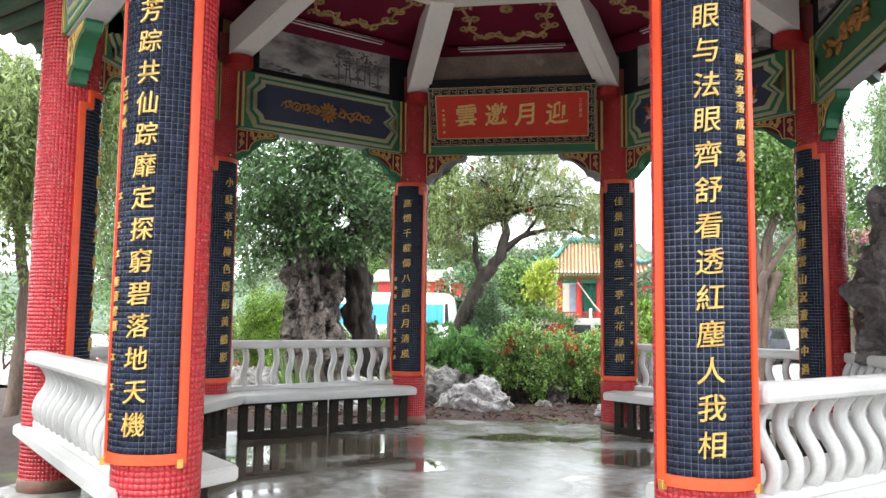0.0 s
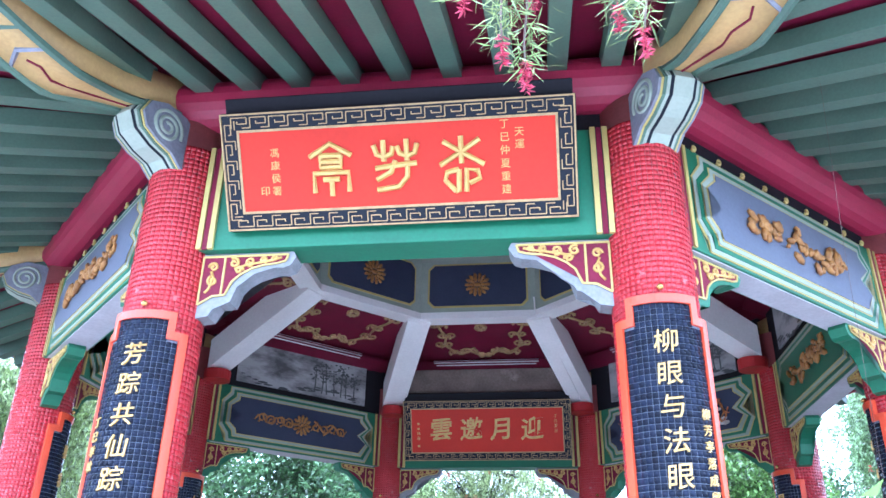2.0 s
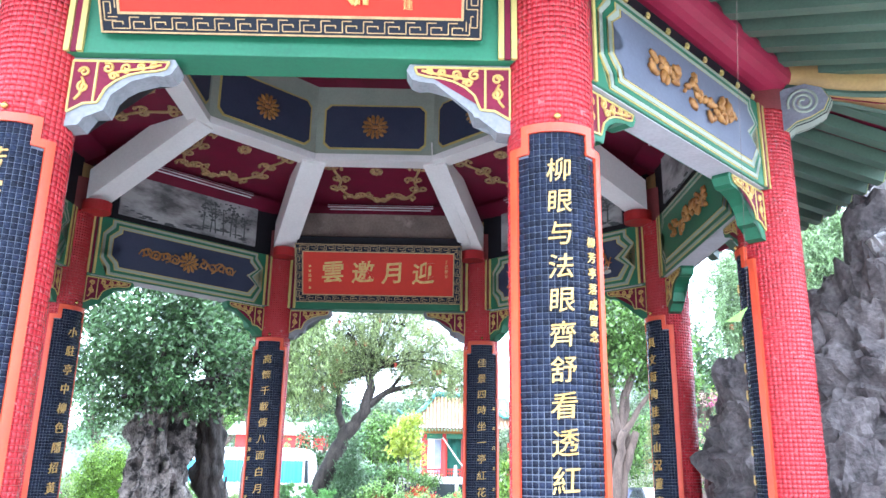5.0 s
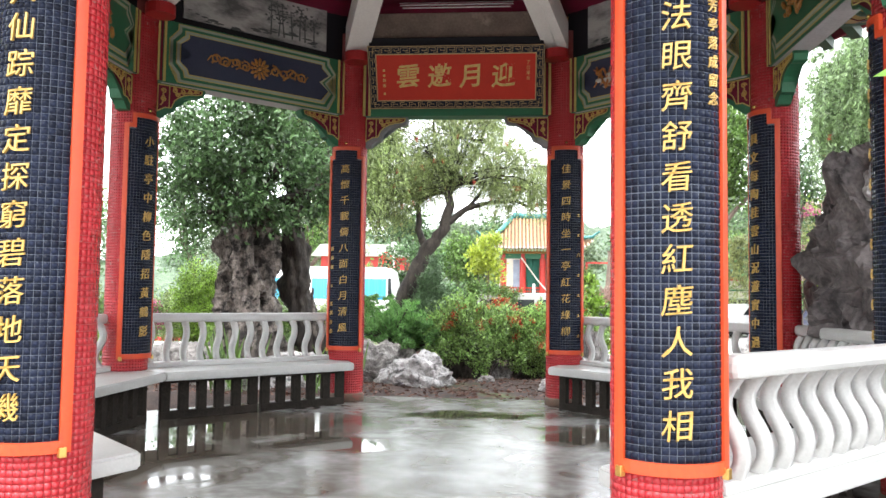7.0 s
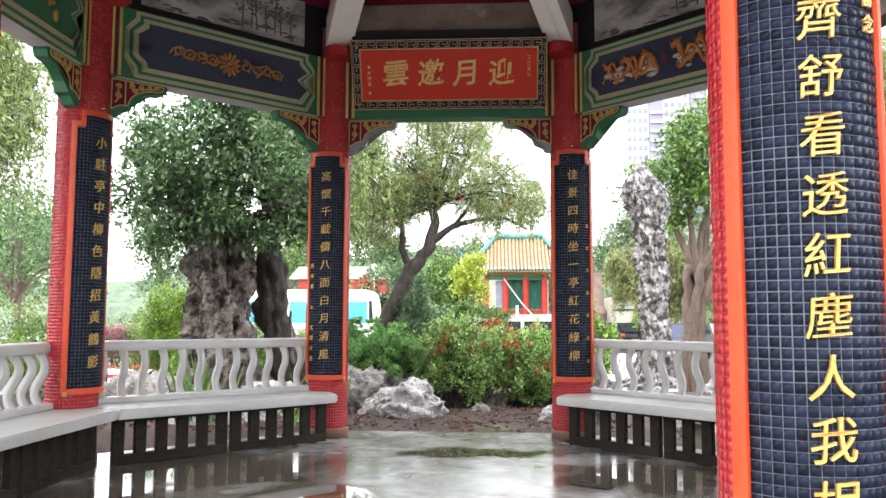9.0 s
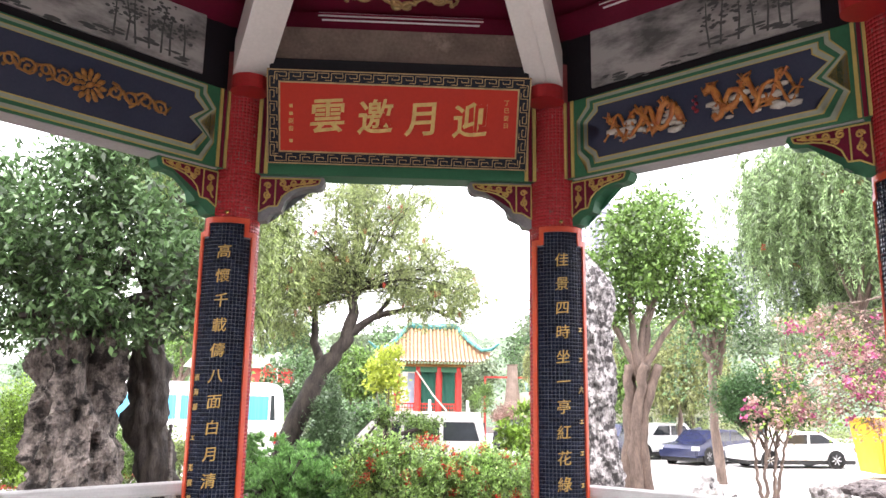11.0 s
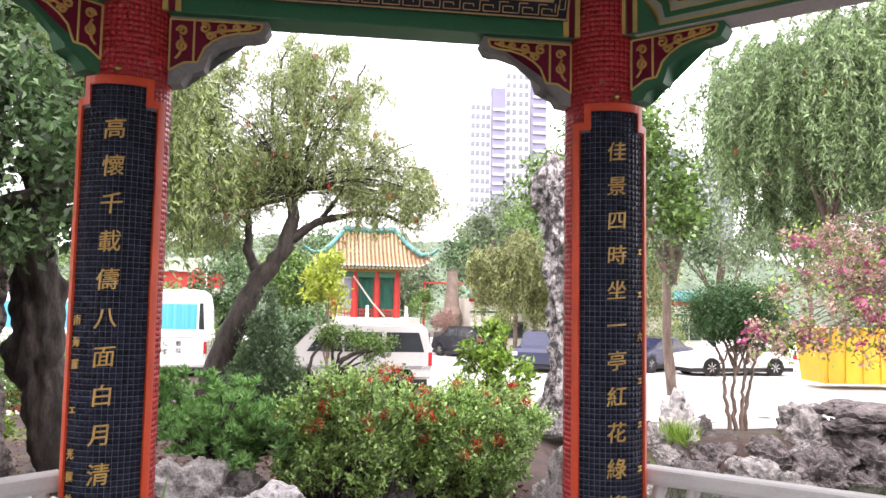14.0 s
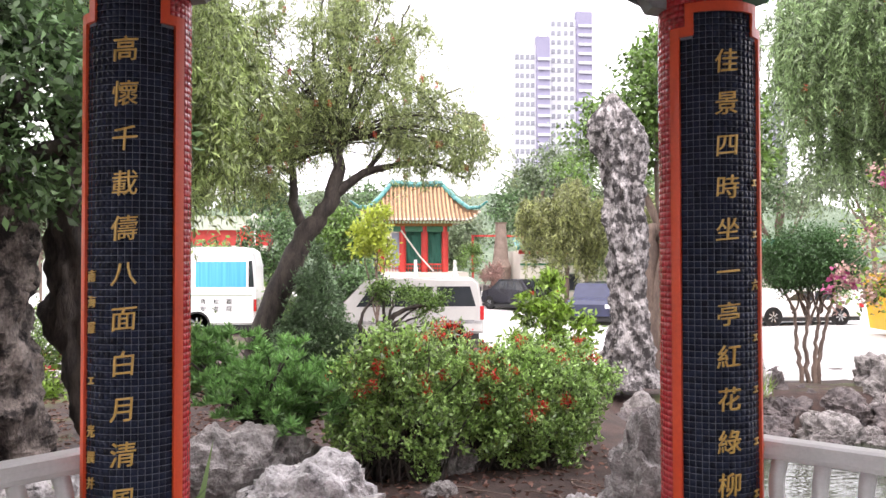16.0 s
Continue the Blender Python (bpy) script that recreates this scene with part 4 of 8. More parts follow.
        for i in range(40):
            x = rng.uniform(-0.76, 0.76)
            bmesh.ops.create_icosphere(bm, subdivisions=1, radius=rng.uniform(0.012, 0.03), matrix=Matrix.Translation((x, APO - 0.1005, 3.84 + 0.05 * math.sin(x * 5) + rng.uniform(-0.015, 0.03))) @ Matrix.Diagonal((2.2, 0.08, 0.45, 1)))
        part("painted_grove", bm, M_INKDARK, pic, kind="stuff")
    lamp = thing("tube_light", B, "unlit white fluorescent batten under the ceiling", "lamp", "ceiling battens")
    part("batten", box_bm(-0.62, 0.62, 2.62, 2.67, 4.325, 4.355, bevel=0.004), M_TUBE, lamp)
    part("tube", cyl_bm(0.013, -0.59, 0.59, 10, pose(0, 2.635, 4.307, 0, 90, 0)), M_TUBE, lamp)
part("lantern_ceiling", slab_bm(octagon(1.63), RING_Z + 0.84, RING_Z + 0.92), M_MAROON, roof_in, "dark maroon lantern ceiling")
bm = bmesh.new()
ck = radians(22.5)
tube(bm, [(0.60, 1.46, 4.66), (0.61, 1.49, 4.46), (0.69, 1.62, 4.395), (1.04, 2.45, 3.885), (1.08, 2.56, 3.81)], 0.008, 6)
solo("cable", bm, M_WHITE, "white cable clipped along a roof beam", "cable")
# ---- eaves: round purlins, rafters, hip beams, drip tiles, roof skins ----
EAVE, EZ = 4.24, 3.625  # apothem and height of the rafter ends (undersides)
UP = 0.20  # rise at the corners


def eave_rise(u, half):
    return UP * max(0.0, (abs(u) / half - 0.35) / 0.65) ** 2


M_PURLIN = mat("crimson_paint", (0.33, 0.018, 0.055), 0.5, (0.25, 0.014, 0.042), 3, 60, stain_or_shade=(0.16, 0.01, 0.04), patch_scale=2, patch_at=0.66)
M_SCROLLGREY = mat("scroll_grey", (0.25, 0.25, 0.285), 0.6, (0.15, 0.15, 0.18), 8, 60)
roof = thing("pavilion_roof", None, "octagonal roof with green rafters, crimson boards and grey drip tiles", "roof")
for phi in range(0, 360, 45):
    B = bay(phi)
    hw = EAVE * T22
    part("purlin", cyl_bm(0.15, -1.26, 1.26, 20, B @ pose(0, APO + 0.10, 4.0, 0, 90, 0)), M_PURLIN, roof, "round crimson purlin", smooth=False)
    # rafters
    for i in range(1, 12):
        u = (i - 6) * 0.268
        z_out = EZ + eave_rise(u, hw)
        n_in = max(2.965, abs(u) / T22)
        if n_in > EAVE - 0.25:
            n_in = EAVE - 0.25
        k = (n_in - 2.75) / (EAVE - 2.75)
        z_in = 4.14 + (z_out - 4.14) * k
        w = 0.048
        bm = bmesh.new()
        d = Vector((0, EAVE - n_in, z_out - z_in)).normalized()
        up = Vector((0, -d.z, d.y))
        a0, a1 = Vector((u, n_in, z_in)), Vector((u, EAVE, z_out))
        vs = []
        for p in (a0, a1):
            for sx, h in ((-w, 0), (w, 0), (w, 0.10), (-w, 0.10)):
                vs.append(bm.verts.new(p + Vector((sx, 0, 0)) + up * h))
        for f in ((0, 1, 2, 3), (7, 6, 5, 4), (0, 4, 5, 1), (1, 5, 6, 2), (2, 6, 7, 3), (3, 7, 4, 0)):
            bm.faces.new([vs[j] for j in f])
        bmesh.ops.recalc_face_normals(bm, faces=bm.faces)
        raf = part("rafter", bm, M_DKGREEN, roof, m=B)
        e = bmesh.new()
        for x0, x1, h0, h1, o0, o1 in ((-w + 0.003, w - 0.003, 0.003, 0.097, 0.0, 0.009), (-0.028, 0.028, 0.075, 0.083, 0.009, 0.014), (-0.028, 0.028, 0.018, 0.026, 0.009, 0.014), (-0.028, -0.020, 0.026, 0.075, 0.009, 0.014), (0.020, 0.028, 0.026, 0.075, 0.009, 0.014), (-0.004, 0.004, 0.054, 0.075, 0.009, 0.014), (-0.02, 0.02, 0.046, 0.054, 0.009, 0.014)):
            c = [e.verts.new(a1 + Vector((x, 0, 0)) + up * h + (a1 - a0).normalized() * o) for o in (o0, o1) for x, h in ((x0, h0), (x1, h0), (x1, h1), (x0, h1))]
            for f in ((0, 1, 2, 3), (7, 6, 5, 4), (0, 4, 5, 1), (1, 5, 6, 2), (2, 6, 7, 3), (3, 7, 4, 0)):
                e.faces.new([c[j] for j in f])
        bmesh.ops.recalc_face_normals(e, faces=e.faces)
        part("rafter_end", e, M_ENDGREEN, raf, "pale green carved rafter end")
    # boards above the rafters, fascia, tiles
    verts, faces = [], []
    N = 16
    for i in range(N + 1):
        t = i / N * 2 - 1
        for n, base in ((2.6, 4.31), (EAVE + 0.04, EZ + 0.105)):
            u = t * n * T22
            z = base + (eave_rise(u, hw) if n > 3 else 0)
            verts += [(u, n, z), (u, n, z + 0.03)]
    for i in range(N):
        b = 4 * i
        faces += [(b, b + 2, b + 6, b + 4), (b + 1, b + 5, b + 7, b + 3)]
    part("roof_board", raw("roof_board", verts, faces, M_MAROON), None, roof, "crimson roof boarding", m=B)
    verts, faces = [], []
    for i in range(N + 1):
        t = i / N * 2 - 1
        u = t * (EAVE + 0.05) * T22
        z = EZ + 0.10 + eave_rise(u, hw)
        verts += [(u, EAVE + 0.03, z), (u, EAVE + 0.07, z), (u, EAVE + 0.07, z + 0.085), (u, EAVE + 0.03, z + 0.085)]
    for i in range(N):
        for k in range(4):
            faces.append((4 * i + k, 4 * i + (k + 1) % 4, 4 * i + 4 + (k + 1) % 4, 4 * i + 4 + k))
    part("fascia", raw("fascia", verts, faces, M_PURLIN), None, roof, "crimson eaves board", m=B)
    # roof skin of tile rows
    sk = bmesh.new()
    for i in range(15):
        u = (i - 7) * 0.268
        n_top = max(1.75, abs(u) / T22 * 0.995)
        if n_top > EAVE - 0.1:
            continue
        ze = EZ + 0.195 + eave_rise(u, hw)
        pts = []
        for j in range(7):
            n = EAVE + 0.14 + (n_top - EAVE - 0.14) * j / 6
            k = (EAVE + 0.14 - n) / (EAVE + 0.14 - 1.75)
            pts.append((u, n, ze + (5.10 - ze) * (0.55 * k + 0.45 * k * k)))
        tube(sk, pts, 0.062, 8)
    part("tile_rows", sk, M_TILEROOF, roof, m=B)
    verts, faces = [], []
    for j in range(7):
        k = j / 6
        n = EAVE + 0.12 + (1.75 - EAVE - 0.12) * k
        for i in range(N + 1):
            u = (i / N * 2 - 1) * n * T22
            zr = EZ + 0.165 + eave_rise(u, n * T22) * (1 - k)
            verts.append((u, n, zr + (5.06 - zr) * (0.55 * k + 0.45 * k * k)))
    for j in range(6):
        for i in range(N):
            a = j * (N + 1) + i
            faces.append((a, a + 1, a + N + 2, a + N + 1))
    part("tile_bed", raw("tile_bed", verts, faces, M_TILEROOF), None, roof, m=B)
    # round end tiles and hanging drip tiles
    for i in range(15):
        u = (i - 7) * 0.268
        if abs(u) > hw + 0.05:
            continue
        ze = EZ + 0.205 + eave_rise(u, hw)
        bm = bmesh.new()
        lathe(bm, [(0.074, -0.02), (0.074, 0.03), (0.060, 0.036), (0.056, 0.026), (0.035, 0.03), (0.028, 0.042), (0.008, 0.046)], 16, pose(u, EAVE + 0.13, ze, -90, 0, 0))
        part("end_tile", bm, M_DRIP, roof, "round carved end tile", m=B)
    for i in range(14):
        u = (i - 6.5) * 0.268
        if abs(u) > hw + 0.02:
            continue
        ze = EZ + 0.170 + eave_rise(u, hw)
        pts = [(-0.125, 0.03), (0.125, 0.03), (0.118, -0.012), (0.07, -0.050), (0.03, -0.062), (0, -0.075), (-0.03, -0.062), (-0.07, -0.050), (-0.118, -0.012)]
        part("drip_tile", prism_bm([(u + x, ze + z) for x, z in pts], EAVE + 0.12, EAVE + 0.145), M_DRIP, roof, "carved drip tile", m=B)
    # hip beam towards the corner, ochre with a chevron
    H = Matrix.Rotation(radians(phi + 22.5 - 90), 4, "Z")
    c0, c1 = 3.02, EAVE / math.cos(radians(22.5)) + 0.02
    hip = thing("hip_beam", H, "ochre hip beam edged in green with chevron stripes", "beam", "hip beams under the eaves")
    zz = lambda n: 4.00 + (3.71 - 4.00) * (n - c0) / (3.95 - c0) if n < 3.95 else 3.71 + 0.14 * ((n - 3.95) / (c1 - 3.95)) ** 1.5
    verts, faces = [], []
    NS = 14
    for i in range(NS + 1):
        n = c0 + (c1 - c0) * i / NS
        w = 0.07 + 0.065 * min(1, max(0, (n - 3.7) / 0.25))
        verts += [(-w, n, zz(n)), (w, n, zz(n)), (w, n, zz(n) + 0.22), (-w, n, zz(n) + 0.22)]
    for i in range(NS):
        for k in range(4):
            faces.append((4 * i + k, 4 * i + 4 + k, 4 * i + 4 + (k + 1) % 4, 4 * i + (k + 1) % 4))
    faces += [(0, 1, 2, 3), (4 * NS + 3, 4 * NS + 2, 4 * NS + 1, 4 * NS)]
    part("beam", raw("beam", verts, faces, M_YELLOWSOFT), None, hip)
    for s in (-1, 1):
        bm = bmesh.new()
        tube(bm, [(s * (0.07 + 0.065 * min(1, max(0, (n - 3.7) / 0.25))), n, zz(n) + 0.004) for n in [c0 + (c1 - c0) * i / 20 for i in range(21)]], 0.022, 6)
        part("green_edge", bm, M_DKGREEN, hip)
    bm = bmesh.new()
    tube(bm, [(0, n, zz(n) - 0.003) for n in (3.1, 3.3, 3.5, 3.7, 3.9)] + [(0.02, 4.0, zz(4.0) - 0.004), (-0.015, 4.08, zz(4.08) - 0.004), (0.01, 4.14, zz(4.14) - 0.004)], 0.006, 5)
    part("dark_line", bm, M_MAROON, hip)
    for j, material in ((0, M_SCROLLGREY), (1, M_DKGREEN), (2, M_SCROLLGREY)):
        n = 4.2 + 0.13 * j
        bm = bmesh.new()
        tube(bm, [(-0.125, n - 0.06, zz(n) - 0.002), (0, n, zz(n) - 0.003), (0.125, n - 0.06, zz(n) - 0.002)], 0.014, 5)
        part("chevron", bm, material, hip)
    # cloud scroll on the column head
    scr = thing("cloud_scroll", H, "grey carved cloud scroll with striped rim on a column head", "carving", "cloud scrolls on the column heads")
    prof = [(3.32 + (a - 3.32) * 0.84, 3.77 + (b - 3.77) * 0.84) for a, b in [(3.20, 3.86), (3.30, 3.92), (3.48, 3.94), (3.62, 3.88), (3.67, 3.77), (3.62, 3.67), (3.50, 3.61), (3.38, 3.58), (3.28, 3.50), (3.20, 3.48)]]
    RZ = Matrix.Rotation(radians(90), 4, "Z")
    cx, cz = 3.41, 3.735
    for i, (k, w, material) in enumerate(((1.0, 0.050, M_PALEGREY), (0.975, 0.066, M_BLACK), (0.955, 0.082, M_PALEGREY), (0.92, 0.096, M_DKGREEN), (0.88, 0.106, M_YELLOW), (0.85, 0.120, M_SCROLLGREY))):
        bm = prism_bm([(cx + (x - cx) * k, cz + (z - cz) * k) for x, z in prof], -w, w, RZ)
        part("scroll_body" if i == 5 else "rim_stripe", bm, material, scr)
    for s in (-1, 1):
        bm = bmesh.new()
        tube(bm, [(s * 0.122, p[0], p[2]) for p in spiral(cx + 0.02, cz + 0.02, 0.10, 2.4, 1.0, 0, 40)], 0.010, 6)
        part("scroll_line", bm, M_PALEGREY, scr, smooth=True)
# upper storey: drum, second eaves, cap
def flat_ring(m):
    """Boarding over the upper rafters of one bay."""
    bm = slab_bm([(-1.7 * T22, 1.7), (1.7 * T22, 1.7), (2.66 * T22, 2.66), (-2.66 * T22, 2.66)], 6.315, 6.335)
    bmesh.ops.transform(bm, matrix=m, verts=bm.verts)
    return bm


part("drum", slab_bm(octagon(1.72), 5.38, 6.45), M_RED, roof, "red drum of the upper roof")
for phi in range(0, 360, 45):
    B = bay(phi)
    for i in range(9):
        u = (i - 4) * 0.26
        part("upper_rafter", box_bm(u - 0.04, u + 0.04, max(1.7, abs(u) / T22), 2.62, 6.22, 6.31), (M_YELLOWSOFT, M_DKGREEN, M_RED)[i % 3], roof, m=B)
    part("upper_boarding", flat_ring(B), M_RED, roof)
    part("upper_fascia", box_bm(-2.66 * T22, 2.66 * T22, 2.62, 2.66, 6.22, 6.40), M_RED, roof, m=B)
    verts, faces = [], []
    for j in range(8):
        k = j / 7
        n = 2.72 * (1 - k) + 0.12 * k
        z = 6.40 + 1.7 * (0.35 * k + 0.65 * k * k)
        verts += [(-n * T22, n, z), (n * T22, n, z)]
    for j in range(7):
        faces.append((2 * j, 2 * j + 1, 2 * j + 3, 2 * j + 2))
    part("upper_tiles", raw("upper_tiles", verts, faces, M_TILEROOF), None, roof, m=B)
bm = bmesh.new()
lathe(bm, [(0.16, 8.05), (0.20, 8.15), (0.10, 8.25), (0.17, 8.4), (0.12, 8.55), (0.02, 8.7)], 20)
part("finial", bm, M_DRIP, roof, smooth=True)
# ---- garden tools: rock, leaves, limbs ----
# dark patches of both limestones: crevice shade painted in at random places
M_ROCK = mat("limestone", (0.36, 0.335, 0.32), 0.85, (0.10, 0.09, 0.085), 8, 50, bump=1.0, dist=0.05, stain_or_shade=(0.05, 0.045, 0.042), patch_scale=5.0, patch_at=0.55)
M_ROCKPALE = mat("pale_limestone", (0.62, 0.595, 0.585), 0.85, (0.25, 0.235, 0.23), 9, 50, bump=1.0, dist=0.05, stain_or_shade=(0.05, 0.047, 0.047), patch_scale=6.0, patch_at=0.54)
M_ROCKDARK = mat("dark_rock", (0.17, 0.145, 0.14), 0.85, (0.035, 0.029, 0.030), 5, 30, bump=1.0, dist=0.05, stain_or_shade=(0.33, 0.30, 0.29), patch_scale=2.2, patch_at=0.60)
M_BARK = mat("dark_bark", (0.070, 0.056, 0.046), 0.9, (0.012, 0.009, 0.008), 11, 60, bump=1.0, dist=0.02, stretch=(1, 1, 0.25))
# near-black patches: the darkness inside bark hollows, painted into the colour
M_BARKPALE = mat("pale_bark", (0.27, 0.23, 0.205), 0.9, (0.035, 0.028, 0.024), 7, 50, bump=1.0, dist=0.06, stretch=(1, 1, 0.5), stain_or_shade=(0.012, 0.009, 0.008), patch_scale=6.0, patch_at=0.47)
M_BARKBROWN = mat("brown_bark", (0.20, 0.145, 0.115), 0.9, (0.075, 0.052, 0.042), 7, 50, bump=1.0, dist=0.02, stretch=(1, 1, 0.25))


def leafmat(name, col, k=0.75, rough=0.33, trans=0.30):
    return mat(name, col, rough, tuple(c * 0.62 for c in col), 1.3, 30, island=k, bump=0.0, trans=trans, spec=0.5)


L_DARK = leafmat("dark_leaf", (0.115, 0.205, 0.080))
L_MID = leafmat("mid_leaf", (0.15, 0.26, 0.06))
L_BRIGHT = leafmat("bright_leaf", (0.243, 0.397, 0.058))
L_YELLOW = leafmat("lime_leaf", (0.43, 0.52, 0.07), 0.35)
L_SHRUB = leafmat("shrub_leaf", (0.29, 0.46, 0.13))
L_FEATHER = leafmat("feathery_leaf", (0.25, 0.36, 0.16))
L_GREY = leafmat("grey_green_leaf", (0.30, 0.37, 0.14))
L_OLIVE = leafmat("olive_leaf", (0.27, 0.30, 0.115))
L_WEEP = leafmat("soft_green_leaf", (0.27, 0.35, 0.12))
L_PINE = leafmat("needle_green", (0.20, 0.40, 0.12), 0.5)
L_JUN = leafmat("juniper_green", (0.12, 0.20, 0.095), 0.5)
L_BALL = leafmat("clipped_green", (0.080, 0.175, 0.058), 0.5)
L_FAR = leafmat("far_green", (0.192, 0.256, 0.141), 0.5)
L_PINK = leafmat("pink_bract", (0.56, 0.12, 0.27), 0.3)
L_SAND = leafmat("faded_bract", (0.56, 0.36, 0.31), 0.3)
L_RED = leafmat("red_flower", (0.62, 0.045, 0.025), 0.3)
L_CRIMSON = leafmat("crimson_bottlebrush", (0.52, 0.06, 0.11), 0.35)
M_SOIL = mat("garden_soil", (0.070, 0.041, 0.033), 0.95, (0.022, 0.014, 0.011), 5, 60, bump=1.0, dist=0.02, stain_or_shade=(0.10, 0.14, 0.035), patch_scale=0.35, patch_at=0.55)


def rock_mesh(name, sx, sy, sz, seed, material, sub=4, rough=0.35, freq=1.6):
    """A weathered rock: a ball pushed by ridged noise, flat underneath."""
    bm = bmesh.new()
    bmesh.ops.create_icosphere(bm, subdivisions=sub, radius=1)
    off = Vector((seed * 7.3, seed * 3.1, seed * 5.7))
    for v in bm.verts:
        p = v.co.normalized()
        q = Vector((p.x * sx, p.y * sy, p.z * sz)) * (freq / (0.5 * (sx + sy))) + off
        d = noise.ridged_multi_fractal(q, 0.9, 2.1, 5, 0.9, 2.0, noise_basis="PERLIN_ORIGINAL") - 1.0
        e = noise.fractal(q * 0.8 + Vector((9, 2, 4)), 0.8, 2.0, 4, noise_basis="PERLIN_ORIGINAL")
        cell = noise.voronoi(q * 1.5)[0][0]
        fine = noise.ridged_multi_fractal(q * 3.1, 0.8, 2.1, 4, 0.9, 2.0, noise_basis="PERLIN_ORIGINAL") - 1.0
        st = (q.z * 1.9 + 0.8 * e) % 1.0
        k = 1 + rough * (0.30 * (st - 0.5) + 0.50 * d + 0.8 * e + 0.11 * fine + 0.10 - 1.5 * max(0, 0.32 - cell))
        v.co = Vector((p.x * sx * k, p.y * sy * k, max(-0.35, p.z * k) * sz))
    return mesh_of(name, bm, material, False)


def rock(name, x, y, z, sx, sy, sz, seed, material, label, group="", rz=0.0, sub=6, rough=0.36, freq=1.05):
    ob = new(name, rock_mesh(name, sx, sy, sz, seed, material, sub, rough, freq))
    ob.matrix_world = pose(x, y, z, 0, 0, rz)
    return tagged(ob, label, "rock", group)


def leaf_arrays(P, Dr, L, W, rng, fold=0.25):
    """Leaf blades: base points P, ways Dr, lengths and widths."""
    n = len(P)
    Dr = Dr / np.maximum(1e-6, np.linalg.norm(Dr, axis=1, keepdims=True))
    R = rng.normal(size=(n, 3))
    S = np.cross(Dr, R)
    S /= np.maximum(1e-6, np.linalg.norm(S, axis=1, keepdims=True))
    N = np.cross(S, Dr)
    L = L * rng.uniform(0.7, 1.25, (n, 1))
    W = W * rng.uniform(0.7, 1.25, (n, 1))
    mid = P + Dr * L * 0.45
    V = np.stack([P, mid + S * W / 2 + N * W * fold, P + Dr * L - N * L * 0.12, mid - S * W / 2 + N * W * fold], 1)
    return V.reshape(-1, 3)


def leaf_mesh(name, V, material):
    m = len(V) // 4
    return raw(name, V, np.arange(m * 4).reshape(m, 4), material)


def crown_points(blobs, twigs, rng, inner=0.35):
    """Twig places spread through uneven balls. blobs: (x, y, z, rx, ry, rz)."""
    B = np.array(blobs, float)
    vol = (B[:, 3] * B[:, 4] * B[:, 5]) ** 0.8
    pick = rng.choice(len(B), twigs, p=vol / vol.sum())
    d = rng.normal(size=(twigs, 3))
    d /= np.linalg.norm(d, axis=1, keepdims=True)
    u = (inner ** 3 + (1 - inner ** 3) * rng.uniform(0, 1, (twigs, 1))) ** (1 / 3)
    u *= rng.uniform(0.82, 1.12, (twigs, 1))
    C = B[pick, :3] + d * u * B[pick, 3:]
    # twigs gather in clumps, with gaps between them
    heads = rng.choice(twigs, max(6, twigs // 13), replace=False)
    own = heads[rng.integers(0, len(heads), twigs)]
    loose = rng.uniform(0, 1, (twigs, 1)) < 0.22
    G = C[own] + rng.normal(size=(twigs, 3)) * B[pick[own], 3:] * 0.17
    return np.where(loose, C, G), np.where(loose, d, d[own]), np.where(loose[:, 0], pick, pick[own])


def crown_mesh(name, blobs, twigs, per, spread, L, W, material, seed, droop=0.0, inner=0.35, floor=None):
    rng = np.random.default_rng(seed)
    C, d, _ = crown_points(blobs, twigs, rng, inner)
    P = np.repeat(C, per, 0) + rng.normal(size=(twigs * per, 3)) * spread
    Dr = np.repeat(d, per, 0) * 0.6 + rng.normal(size=(twigs * per, 3)) * 0.8
    Dr[:, 2] -= droop
    if floor is not None:
        k = P[:, 2] > floor
        P, Dr = P[k], Dr[k]
    return leaf_mesh(name, leaf_arrays(P, Dr, L, W, rng), material)


def strand_mesh(name, starts, rng, length, step, L, W, material, sway=0.25, up=0.2, per=3):
    """Hanging strands set with narrow leaves."""
    P, Dr = [], []
    for s in starts:
        ln = length * rng.uniform(0.5, 1.3)
        a = rng.uniform(0, 2 * math.pi)
        h = np.array([math.cos(a), math.sin(a), 0]) * sway
        n = max(3, int(ln / step))
        for i in range(n):
            t = i / n
            p = np.array(s) + h * ln * (1.6 * t - 0.8 * t * t) + np.array([0, 0, up * ln * (t - 1.2 * t * t) - ln * 0.8 * t * t])
            for _ in range(per):
                P.append(p + rng.normal(size=3) * 0.02)
                w = rng.normal(size=3) * 0.55
                w[2] -= 0.75
                Dr.append(w + h * 0.6)
    return leaf_mesh(name, leaf_arrays(np.array(P), np.array(Dr), L, W, rng), material)


def limb(bm, pts, r0, r1, segs=8, wob=0.0, seed=0):
    """A tapered, slightly crooked branch through pts."""
    rng = random.Random(seed)
    out = []
    P = [Vector(p) for p in pts]
    for i in range(len(P) - 1):
        p0, p1, p2, p3 = P[max(0, i - 1)], P[i], P[i + 1], P[min(len(P) - 1, i + 2)]
        for j in range(5):
            t = j / 5
            q = 0.5 * (2 * p1 + (p2 - p0) * t + (2 * p0 - 5 * p1 + 4 * p2 - p3) * t * t + (3 * p1 - p0 - 3 * p2 + p3) * t ** 3)
            out.append(q + Vector((rng.gauss(0, wob), rng.gauss(0, wob), rng.gauss(0, wob * 0.3))))
    out.append(P[-1])
    n = len(out)
    tube(bm, out, [(r0 + (r1 - r0) * i / (n - 1)) * (1 + rng.uniform(-0.08, 0.08)) for i in range(n)], segs)


